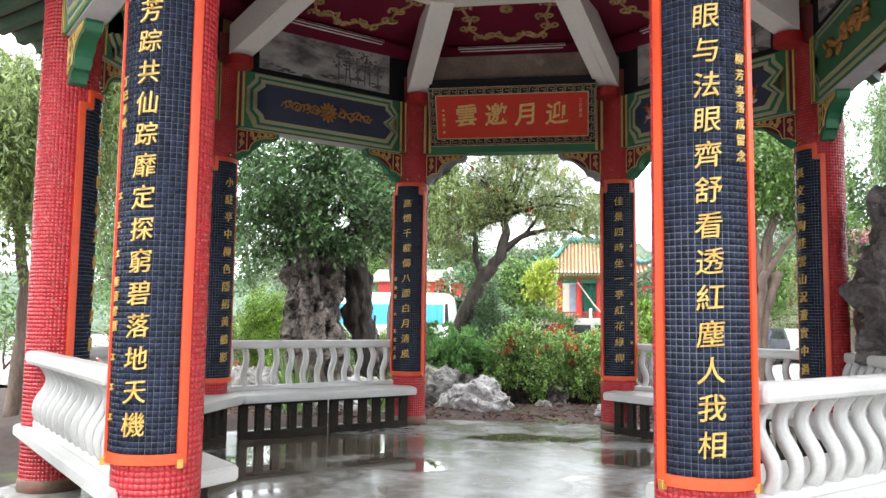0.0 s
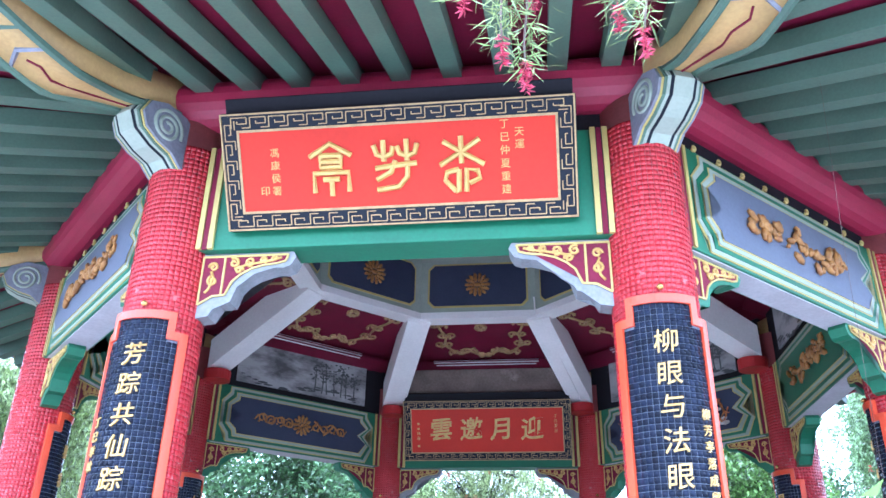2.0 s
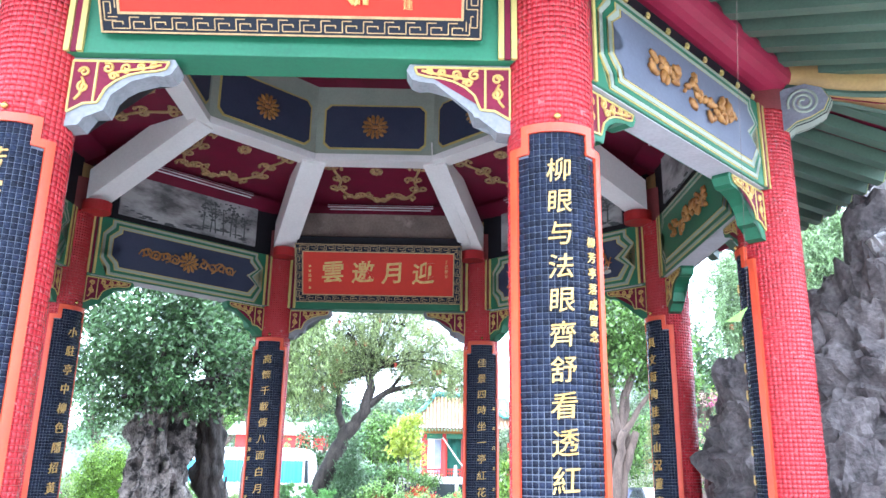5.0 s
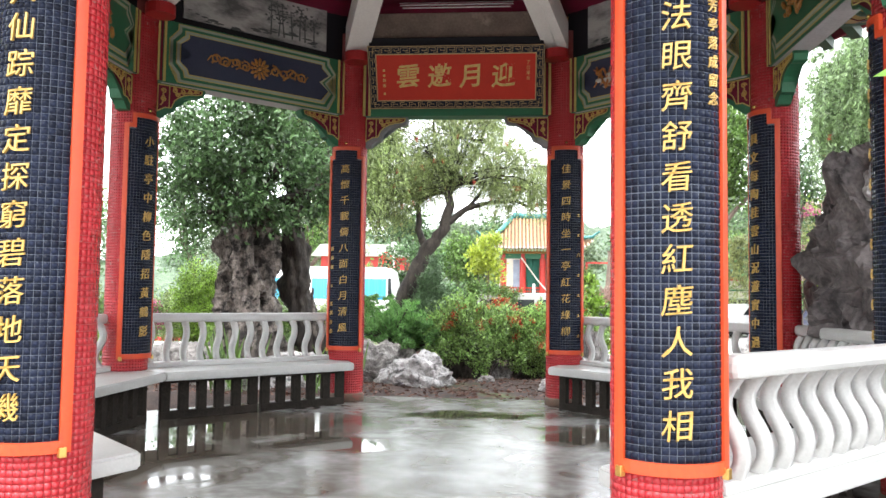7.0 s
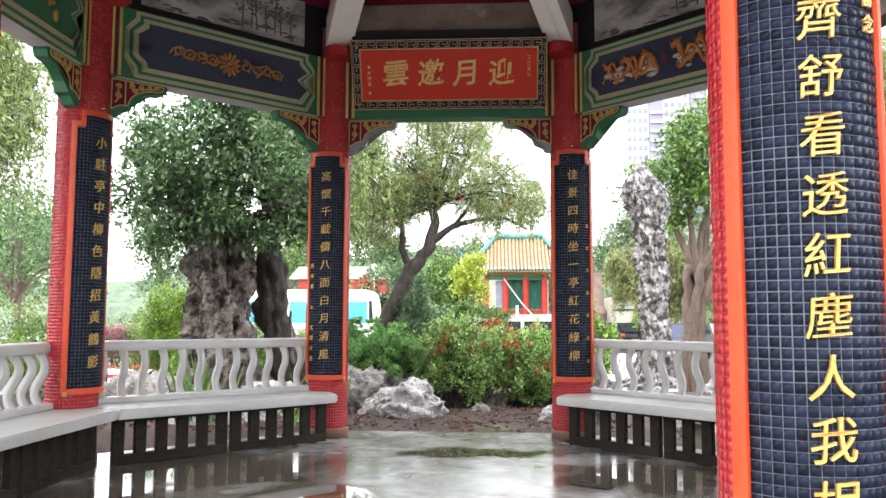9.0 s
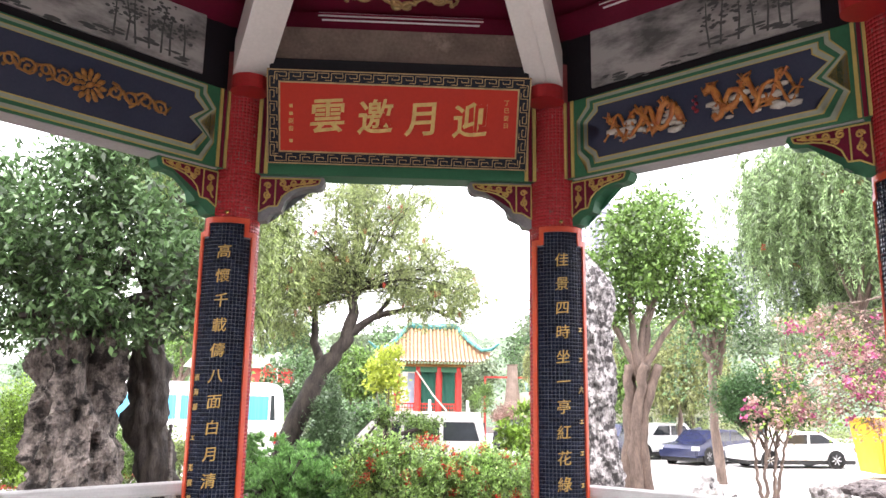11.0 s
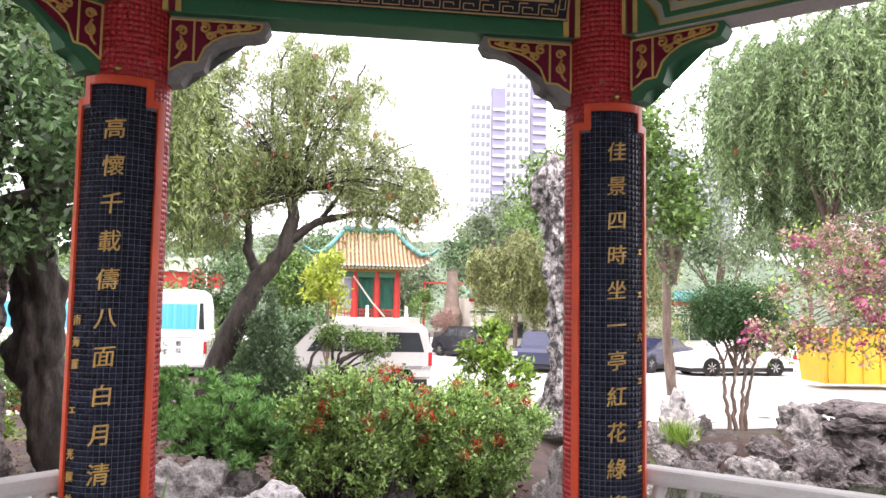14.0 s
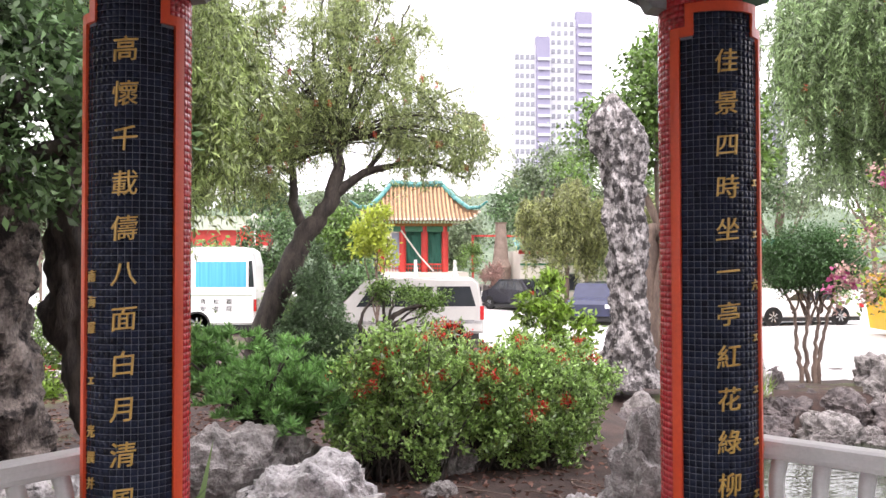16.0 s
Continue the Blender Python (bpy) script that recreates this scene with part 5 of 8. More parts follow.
def gnarl(bm, amp, freq):
    """Furrowed, knobbly bark relief on a thick trunk."""
    bmesh.ops.subdivide_edges(bm, edges=bm.edges[:], cuts=2, use_grid_fill=True)
    bm.normal_update()
    for v in bm.verts:
        q = Vector((v.co.x * freq, v.co.y * freq, v.co.z * freq * 0.45))
        v.co += v.normal * amp * (noise.noise(q) + 0.6 * noise.noise(q * 2.7) - 0.5 * abs(noise.noise(q * 5.1)))


def twig_limbs(bm, root, targets, r0, r1, seed=0, sag=0.1):
    rng = random.Random(seed)
    root = Vector(root)
    for i, t in enumerate(targets):
        t = Vector(t)
        m = root.lerp(t, 0.5) + Vector((rng.uniform(-0.1, 0.1), rng.uniform(-0.1, 0.1), sag)) * (t - root).length
        limb(bm, [root, m, t], r0, r1, 5, 0.008, seed + i)


def tree(name, label, category="tree", group=""):
    return thing(name, None, label, category, group)


def bottlebrush_flowers(name, places, rng, material, L=0.09, R=0.022):
    """Spikes of fine red bristles."""
    P, Dr = [], []
    for p in places:
        for i in range(70):
            a, t = rng.uniform(0, 2 * math.pi), rng.uniform(0, 1)
            P.append(np.array(p) + np.array([0, 0, -t * L]))
            Dr.append([math.cos(a), math.sin(a), -0.25])
    return leaf_mesh(name, leaf_arrays(np.array(P), np.array(Dr), R * 1.25, 0.006, rng), material)
# ---- ground: one sheet with bed, car park level and pond basin ----
def smooth(a, b, x):
    t = min(1.0, max(0.0, (x - a) / (b - a)))
    return t * t * (3 - 2 * t)


def ground_z(x, y):
    z = -0.44 + 0.36 * smooth(2.2, 3.4, y) * smooth(-9, -5, x) * (1 - smooth(2.2, 3.6, x))
    z -= 0.52 * smooth(12.8, 15.2, y) * (1 - 0.6 * smooth(2.2, 3.6, x))
    z -= 0.30 * smooth(-9, -12, x) * smooth(3, 9, y)
    pond = smooth(2.3, 3.4, x - 0.10 * (y - 4)) * smooth(3.0, 4.2, y + 0.45 * max(0, x - 4)) * (1 - smooth(10.9, 12.2, y)) * (1 - smooth(13, 16, x))
    z = z * (1 - pond) - 1.45 * pond
    near = max(0.0, 1 - max(abs(x) / 16, abs(y - 6) / 14))
    return z + 0.05 * min(1, near * 4) * noise.noise(Vector((x * 1.3, y * 1.3, 0))) * (0 if abs(x) < 3.3 and abs(y) < 3.6 else 1)


lines_x = [-900, -400, -180, -90, -50, -32, -24, -19] + [-16 + 0.4 * i for i in range(86)] + [20, 24, 30, 40, 60, 100, 200, 450, 900]
lines_y = [-900, -400, -180, -80, -40, -24, -16, -12] + [-9 + 0.4 * i for i in range(70)] + [20, 24, 30, 40, 60, 100, 200, 450, 900]
gv = [(x, y, ground_z(x, y)) for y in lines_y for x in lines_x]
nx = len(lines_x)
gf = [(j * nx + i, j * nx + i + 1, (j + 1) * nx + i + 1, (j + 1) * nx + i) for j in range(len(lines_y) - 1) for i in range(nx - 1)]
ground = new("ground", raw("ground", gv, gf, M_SOIL, True))
tagged(ground, "dark garden soil with moss and leaf litter", "ground", kind="structure")
M_PAVE = mat("pale_paving", (0.56, 0.55, 0.53), 0.75, (0.47, 0.46, 0.44), 0.5, 30, bump=0.3, stain_or_shade=(0.33, 0.32, 0.31), patch_scale=0.6, patch_at=0.6)
# unseen ground before the steps; grey set for light bounced onto the eaves
M_FORECOURT = mat("unseen_forecourt", (0.44, 0.43, 0.41), 0.5, (0.35, 0.34, 0.325), 0.6, 30, bump=0.3, stain_or_shade=(0.22, 0.215, 0.20), patch_scale=0.7, patch_at=0.58)
solo("car_park", slab_bm([(-45, 15.6), (4.0, 15.3), (9, 14.9), (60, 14.6), (60, 70), (-45, 70)], -0.9, -0.63), M_PAVE, "pale concrete car park surface", "paving", kind="structure")
solo("forecourt", slab_bm([(-20, -30), (20, -30), (20, -4.6), (4.2, -4.6), (3.0, -3.565), (-3.0, -3.565), (-4.2, -4.6), (-20, -4.6)], -0.60, -0.345), M_FORECOURT, "unseen forecourt paving, its grey set for bounced light", "paving", kind="structure")


def water():
    m = bpy.data.materials.new("pond_water")
    m.use_nodes = True
    n, l = m.node_tree.nodes, m.node_tree.links
    b = n["Principled BSDF"]
    b.inputs["Base Color"].default_value = (0.028, 0.034, 0.020, 1)
    b.inputs["Roughness"].default_value = 0.06
    b.inputs["IOR"].default_value = 1.33
    nz = n.new("ShaderNodeTexNoise")
    nz.inputs["Scale"].default_value, nz.inputs["Detail"].default_value = 5, 2
    tc = n.new("ShaderNodeTexCoord")
    mp = n.new("ShaderNodeMapping")
    mp.inputs["Scale"].default_value = (1, 2.2, 1)
    bp = n.new("ShaderNodeBump")
    bp.inputs["Strength"].default_value, bp.inputs["Distance"].default_value = 0.35, 0.02
    l.new(tc.outputs["Object"], mp.inputs[0]), l.new(mp.outputs[0], nz.inputs[0]), l.new(nz.outputs[0], bp.inputs["Height"]), l.new(bp.outputs[0], b.inputs["Normal"])
    return m


bm = bmesh.new()
vs = [bm.verts.new(p) for p in ((1.8, 2.8, -0.98), (17, -2, -0.98), (17, 12.6, -0.98), (2.6, 12.6, -0.98))]
bm.faces.new(vs)
solo("pond_water", bm, water(), "dark rippled pond water", "water", kind="structure")

# ---- rocks of the bed and the pond bank ----
G1 = "rocks in the planting bed"
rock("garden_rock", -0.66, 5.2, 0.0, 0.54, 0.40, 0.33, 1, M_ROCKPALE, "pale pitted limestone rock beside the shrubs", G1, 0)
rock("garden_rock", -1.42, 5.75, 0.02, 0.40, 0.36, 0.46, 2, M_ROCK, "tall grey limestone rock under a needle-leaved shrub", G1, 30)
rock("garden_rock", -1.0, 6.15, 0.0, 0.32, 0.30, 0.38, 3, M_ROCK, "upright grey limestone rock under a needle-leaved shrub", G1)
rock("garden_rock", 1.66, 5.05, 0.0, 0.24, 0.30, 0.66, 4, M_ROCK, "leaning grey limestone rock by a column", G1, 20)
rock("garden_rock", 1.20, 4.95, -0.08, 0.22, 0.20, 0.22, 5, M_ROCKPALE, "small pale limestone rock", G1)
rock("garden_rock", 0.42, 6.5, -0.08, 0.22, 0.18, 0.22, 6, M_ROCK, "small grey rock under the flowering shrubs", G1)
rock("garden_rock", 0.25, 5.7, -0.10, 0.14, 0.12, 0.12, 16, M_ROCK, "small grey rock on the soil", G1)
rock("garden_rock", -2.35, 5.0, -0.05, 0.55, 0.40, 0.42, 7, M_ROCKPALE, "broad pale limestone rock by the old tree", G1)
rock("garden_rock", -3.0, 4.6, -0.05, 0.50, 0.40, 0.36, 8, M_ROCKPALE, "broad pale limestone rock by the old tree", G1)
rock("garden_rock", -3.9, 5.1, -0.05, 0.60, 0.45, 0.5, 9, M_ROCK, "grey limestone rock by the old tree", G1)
G2 = "rocks on the pond bank"
rng = random.Random(11)
for i, (x, y, z, sx, sy, sz) in enumerate(((5.95, 12.5, -0.45, 0.42, 0.35, 0.85), (6.35, 12.0, -0.75, 0.55, 0.4, 0.42), (5.7, 11.4, -0.95, 0.50, 0.4, 0.36), (6.7, 11.2, -0.95, 0.6, 0.45, 0.46), (7.3, 11.9, -0.7, 0.55, 0.45, 0.42), (7.9, 11.3, -0.95, 0.55, 0.45, 0.62), (8.3, 12.3, -0.55, 0.5, 0.45, 0.62), (8.9, 12.0, -0.7, 0.62, 0.5, 0.95), (9.2, 11.2, -0.95, 0.6, 0.5, 0.70), (8.6, 12.9, -0.3, 0.50, 0.40, 0.52), (9.9, 11.9, -0.7, 0.6, 0.5, 0.80), (4.6, 11.5, -0.9, 0.5, 0.4, 0.55), (3.7, 11.0, -0.8, 0.5, 0.4, 0.6), (3.0, 9.6, -0.7, 0.5, 0.5, 0.6), (2.7, 8.4, -0.7, 0.45, 0.4, 0.65), (2.5, 7.0, -0.6, 0.45, 0.45, 0.62), (2.3, 5.9, -0.55, 0.4, 0.4, 0.55), (2.45, 4.8, -0.6, 0.4, 0.4, 0.5), (5.2, 12.4, -0.6, 0.5, 0.4, 0.55), (6.6, 12.9, -0.45, 0.30, 0.25, 0.38))):
    pale = i in (0, 14)
    kind = M_ROCKPALE if pale else M_ROCKDARK if i % 3 else M_ROCK
    label = "pale pitted limestone rock at the water's edge" if pale else "grey limestone rock at the water's edge"
    rock("bank_rock", x, y, z, 0.84 * sx, 0.84 * sy, 0.84 * sz, 20 + i, kind, label, G2, rng.uniform(0, 360), 6, 0.38, 1.1)
    for k in range(2 if y > 10 else 1):
        a = rng.uniform(0, 6.28)
        rock("bank_rock", x + 0.62 * math.cos(a), y - 0.25 + 0.4 * math.sin(a), z - 0.10, 0.46 * sx, 0.46 * sy, 0.42 * sz, 120 + 2 * i + k, M_ROCKDARK if (i + k) % 3 else M_ROCK, "small grey limestone rock at the water's edge", G2, rng.uniform(0, 360), 5, 0.38, 1.1)
for x, y, z, sx, sy, sz, sd in ((9.05, 11.95, 0.06, 0.78, 0.50, 0.20, 171), (9.15, 11.85, -0.16, 0.62, 0.46, 0.22, 172), (9.75, 11.7, -0.42, 0.50, 0.42, 0.26, 173)):
    rock("bank_rock", x, y, z, sx, sy, sz, sd, M_ROCKDARK, "flat dark layered rock stacked on the bank rocks", G2, 25 * sd, 6, 0.34, 1.0)
G3 = "rockery beside the pavilion"
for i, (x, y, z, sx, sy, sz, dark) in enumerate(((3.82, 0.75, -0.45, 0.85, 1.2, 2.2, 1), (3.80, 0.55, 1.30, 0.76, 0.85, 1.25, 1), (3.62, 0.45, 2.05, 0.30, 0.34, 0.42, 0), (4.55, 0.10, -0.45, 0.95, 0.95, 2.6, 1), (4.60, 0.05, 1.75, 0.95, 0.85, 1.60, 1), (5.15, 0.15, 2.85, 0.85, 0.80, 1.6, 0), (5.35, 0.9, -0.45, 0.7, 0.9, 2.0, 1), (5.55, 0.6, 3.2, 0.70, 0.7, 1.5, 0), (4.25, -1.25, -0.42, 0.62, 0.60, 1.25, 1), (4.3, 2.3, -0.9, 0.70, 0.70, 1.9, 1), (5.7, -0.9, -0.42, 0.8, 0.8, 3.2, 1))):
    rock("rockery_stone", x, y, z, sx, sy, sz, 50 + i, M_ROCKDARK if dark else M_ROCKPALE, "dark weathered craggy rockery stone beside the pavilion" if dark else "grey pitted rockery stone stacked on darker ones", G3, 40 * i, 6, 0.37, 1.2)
rock("garden_rock", -2.55, -2.95, -0.4, 0.42, 0.40, 1.35, 61, M_ROCK, "tall grey rock outside the front balustrade", "", 10, 6, 0.5, 1.8)
rock("garden_rock", -2.95, -3.35, -0.4, 0.40, 0.40, 0.85, 62, M_ROCKDARK, "dark rock outside the front balustrade", "", 70, 6, 0.5, 1.8)

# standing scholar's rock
# dark patches are part crust, part crevice shade painted into the colour
M_ROCKSTAND = mat("pitted_stone", (0.52, 0.49, 0.48), 0.85, (0.10, 0.09, 0.088), 8, 40, bump=1.0, dist=0.06, stain_or_shade=(0.035, 0.031, 0.031), patch_scale=8.0, patch_at=0.44, stretch=(1, 1, 0.6))
bm = bmesh.new()
rows, SEG, NR = [], 84, 240
for j in range(NR + 1):
    t = j / NR
    z = 4.78 * t
    lean = 0.10 * math.sin(t * 4.2) - 0.08 * t
    base = (0.365 + 0.05 * math.sin(t * 9 + 1) + 0.05 * math.sin(t * 17)) * (1 - max(0, (t - 0.88) / 0.12) ** 2 * 0.85) * (1 + 0.5 * max(0, 0.06 - t) / 0.06)
    row = []
    for i in range(SEG):
        a = 2 * math.pi * i / SEG
        p = Vector((0.75 * math.cos(a), 0.75 * math.sin(a), z * 0.55))
        d = noise.ridged_multi_fractal(p * 1.3 + Vector((3, 1, 0)), 0.9, 2.1, 5, 0.9, 2.0, noise_basis="PERLIN_ORIGINAL") - 1.0
        c = noise.voronoi(p * 2.2)[0][0]
        f = noise.ridged_multi_fractal(p * 3.7 + Vector((1, 7, 2)), 0.85, 2.1, 4, 0.9, 2.0, noise_basis="PERLIN_ORIGINAL") - 1.0
        r = base * (1 + 0.36 * d + 0.17 * f - 1.5 * max(0, 0.30 - c) + 0.09 * noise.noise(p * 7))
        row.append(bm.verts.new((lean + r * math.cos(a), 0.8 * r * math.sin(a), z)))
    rows.append(row)
for a, b in zip(rows, rows[1:]):
    for i in range(SEG):
        bm.faces.new((a[i], a[(i + 1) % SEG], b[(i + 1) % SEG], b[i]))
bm.faces.new(rows[-1])
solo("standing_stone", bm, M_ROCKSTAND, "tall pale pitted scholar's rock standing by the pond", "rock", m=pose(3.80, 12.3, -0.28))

# ---- old stump tree with its second trunk ----
t = tree("old_tree", "ancient tree with a thick gnarled hollow trunk and dark leafy crown")
bm = bmesh.new()
rows, SEG, NR = [], 80, 110
for j in range(NR + 1):
    u = j / NR
    z = -0.35 + 2.95 * u
    base = 0.46 + 0.32 * max(0, 1 - u * 2.6) ** 2 - 0.10 * max(0, u - 0.75)
    row = []
    for i in range(SEG):
        a = 2 * math.pi * i / SEG
        p = Vector((math.cos(a), math.sin(a), z * 0.95))
        fl = 0.10 * math.cos(5 * a + 1.5 * u) * (1 - 0.5 * u)
        d = noise.ridged_multi_fractal(p * 1.5 + Vector((8, 0, 2)), 0.9, 2.1, 5, 0.9, 2.0, noise_basis="PERLIN_ORIGINAL") - 1.0
        c = noise.voronoi(p * 2.6)[0][0]
        r = base * (1 + fl * 1.3 + 0.40 * d + 0.16 * noise.noise(p * 3.1) - 1.5 * max(0, 0.30 - c))
        row.append(bm.verts.new((r * math.cos(a) - 0.05 * u, r * math.sin(a), z)))
    rows.append(row)
for a, b in zip(rows, rows[1:]):
    for i in range(SEG):
        bm.faces.new((a[i], a[(i + 1) % SEG], b[(i + 1) % SEG], b[i]))
bm.faces.new(rows[-1])
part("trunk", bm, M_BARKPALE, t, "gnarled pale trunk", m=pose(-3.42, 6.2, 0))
blobs = [(-3.6, 6.1, 3.35, 1.15, 1.1, 0.95), (-4.35, 6.0, 2.85, 0.75, 0.8, 0.65), (-2.85, 5.9, 3.2, 0.85, 0.8, 0.75), (-3.5, 5.7, 2.65, 0.9, 0.6, 0.5), (-3.3, 6.4, 4.0, 0.8, 0.8, 0.5), (-2.5, 6.2, 2.75, 0.5, 0.6, 0.5), (-4.4, 6.6, 3.6, 0.6, 0.7, 0.5), (-3.9, 5.6, 2.35, 0.55, 0.4, 0.35), (-3.0, 5.6, 2.4, 0.5, 0.4, 0.35)]
bm = bmesh.new()
for i, b in enumerate(blobs):
    limb(bm, [(-3.42 + 0.2 * math.cos(i), 6.2, 2.35), (0.6 * b[0] - 0.4 * 3.42, 0.5 * (b[1] + 6.2), 0.5 * (2.5 + b[2])), b[:3]], 0.13, 0.03, 7, 0.02, i)
part("limb", bm, M_BARK, t, smooth=True)
part("crown", crown_mesh("crown", blobs, 1050, 16, 0.11, 0.105, 0.046, L_DARK, 3, 0.25, 0.45), None, t, kind="stuff")
t = tree("leaning_tree", "slim dark-barked tree close beside the old trunk")
bm = bmesh.new()
limb(bm, [(-2.45, 6.7, -0.3), (-2.62, 6.75, 0.5), (-2.85, 6.8, 1.3), (-2.92, 6.8, 2.2), (-2.88, 6.9, 3.2), (-2.75, 7.1, 4.4)], 0.27, 0.14, 16, 0.028, 3)
limb(bm, [(-2.9, 6.8, 2.4), (-2.6, 7.0, 3.2), (-2.2, 7.2, 4.2)], 0.12, 0.05, 8, 0.01, 4)
gnarl(bm, 0.09, 5.0)
part("trunk", bm, M_BARK, t, smooth=True)
bm = bmesh.new()
limb(bm, [(-2.25, 6.45, -0.15), (-2.42, 6.5, 0.4), (-2.5, 6.55, 0.85), (-2.52, 6.58, 1.25)], 0.045, 0.02, 6, 0.004, 5)
part("root", bm, M_BARKPALE, t, smooth=True)
blobs = [(-2.7, 7.1, 4.5, 0.9, 0.9, 0.55), (-2.2, 7.3, 4.2, 0.7, 0.7, 0.5)]
rr = np.random.default_rng(5)
C, _, _ = crown_points(blobs, 420, rr, 0.2)
part("weeping_leaves", strand_mesh("weeping_leaves", C, rr, 0.55, 0.05, 0.085, 0.014, L_WEEP), None, t, kind="stuff")

# ---- central bottlebrush tree ----
t = tree("bottlebrush_tree", "leaning dark-trunked bottlebrush tree with red flowers")
bm = bmesh.new()
limb(bm, [(-2.15, 12.4, -0.5), (-2.05, 12.4, 0.5), (-1.75, 12.45, 1.35), (-1.35, 12.5, 2.2), (-0.95, 12.5, 2.75), (-0.84, 12.6, 3.4), (-0.80, 12.7, 4.2), (-0.65, 12.9, 5.2)], 0.26, 0.04, 14, 0.02, 1)
limb(bm, [(-1.35, 12.5, 2.2), (-1.55, 12.7, 2.7), (-1.6, 12.8, 3.3), (-1.9, 13.0, 4.2)], 0.10, 0.03, 8, 0.012, 2)
limb(bm, [(-0.95, 12.5, 2.8), (-0.5, 12.6, 3.15), (-0.05, 12.6, 3.3), (0.7, 12.5, 3.35), (1.2, 12.4, 3.1)], 0.09, 0.02, 8, 0.012, 3)
limb(bm, [(-0.84, 12.6, 3.4), (-1.1, 12.7, 4.2), (-1.25, 12.8, 5.4), (-1.0, 12.8, 6.3)], 0.06, 0.012, 7, 0.02, 4)
limb(bm, [(-0.82, 12.6, 3.5), (-0.3, 12.7, 4.4), (0.05, 12.8, 5.3), (0.35, 12.9, 6.1)], 0.06, 0.012, 7, 0.02, 5)
limb(bm, [(-1.6, 12.8, 3.2), (-2.2, 12.6, 3.6), (-2.9, 12.5, 3.8)], 0.05, 0.015, 7, 0.012, 6)
limb(bm, [(-0.4, 12.6, 3.2), (0.1, 12.9, 3.9), (0.8, 13.0, 4.5), (1.2, 13.0, 4.7)], 0.045, 0.012, 7, 0.012, 7)
limb(bm, [(-1.7, 12.9, 3.7), (-2.1, 13.0, 4.6), (-2.2, 13.0, 5.6)], 0.04, 0.012, 7, 0.012, 8)
limb(bm, [(-0.72, 12.8, 4.6), (-0.55, 12.9, 5.6), (-0.30, 12.9, 6.4)], 0.03, 0.010, 7, 0.012, 9)
blobs = [(-1.9, 12.6, 4.3, 1.0, 1.0, 0.8), (-0.7, 12.7, 5.0, 0.95, 1.1, 0.9), (0.4, 12.6, 4.4, 0.9, 1.0, 0.7), (1.25, 12.4, 3.7, 0.6, 0.7, 0.45), (-2.6, 12.5, 3.5, 0.6, 0.8, 0.6), (-1.0, 12.8, 5.9, 0.7, 0.8, 0.6), (0.25, 12.8, 5.5, 0.55, 0.6, 0.55), (-2.5, 12.7, 5.0, 0.7, 0.8, 0.6), (-2.8, 12.4, 3.1, 0.5, 0.6, 0.45), (0.7, 12.3, 3.5, 0.7, 0.6, 0.4), (1.5, 12.4, 4.0, 0.4, 0.5, 0.35), (-2.2, 12.6, 3.3, 0.7, 0.7, 0.5), (-1.5, 12.8, 4.1, 0.6, 0.7, 0.6), (-0.3, 12.8, 6.2, 0.45, 0.5, 0.35), (0.65, 12.9, 5.7, 0.35, 0.4, 0.4), (-2.0, 12.9, 5.8, 0.5, 0.5, 0.4), (0.3, 12.5, 3.8, 0.8, 0.7, 0.45), (-0.9, 12.5, 4.2, 0.8, 0.6, 0.5), (-2.0, 12.4, 3.8, 0.8, 0.6, 0.5), (1.0, 12.5, 4.3, 0.6, 0.6, 0.4)]
rr = np.random.default_rng(8)
C, _, pick = crown_points(blobs, 3300, rr, 0.2)
twig_limbs(bm, (-0.8, 12.6, 3.7), C[::34], 0.016, 0.004, 3)
twig_limbs(bm, (-1.6, 12.8, 3.4), C[7::80], 0.015, 0.004, 4)
twig_limbs(bm, (-0.6, 12.8, 4.9), C[11::60], 0.012, 0.003, 5)
part("trunk", bm, M_BARK, t, "dark leaning trunk and limbs", True)
part("leaves", strand_mesh("leaves", C, rr, 0.60, 0.055, 0.088, 0.014, L_GREY, 0.4, 0.35, 4), None, t, kind="stuff")
part("blossom", bottlebrush_flowers("blossom", C[rr.choice(len(C), 90)] - np.array([0, 0, 0.12]), rr, L_RED, 0.11, 0.036), None, t, "red bottlebrush flowers", kind="stuff")

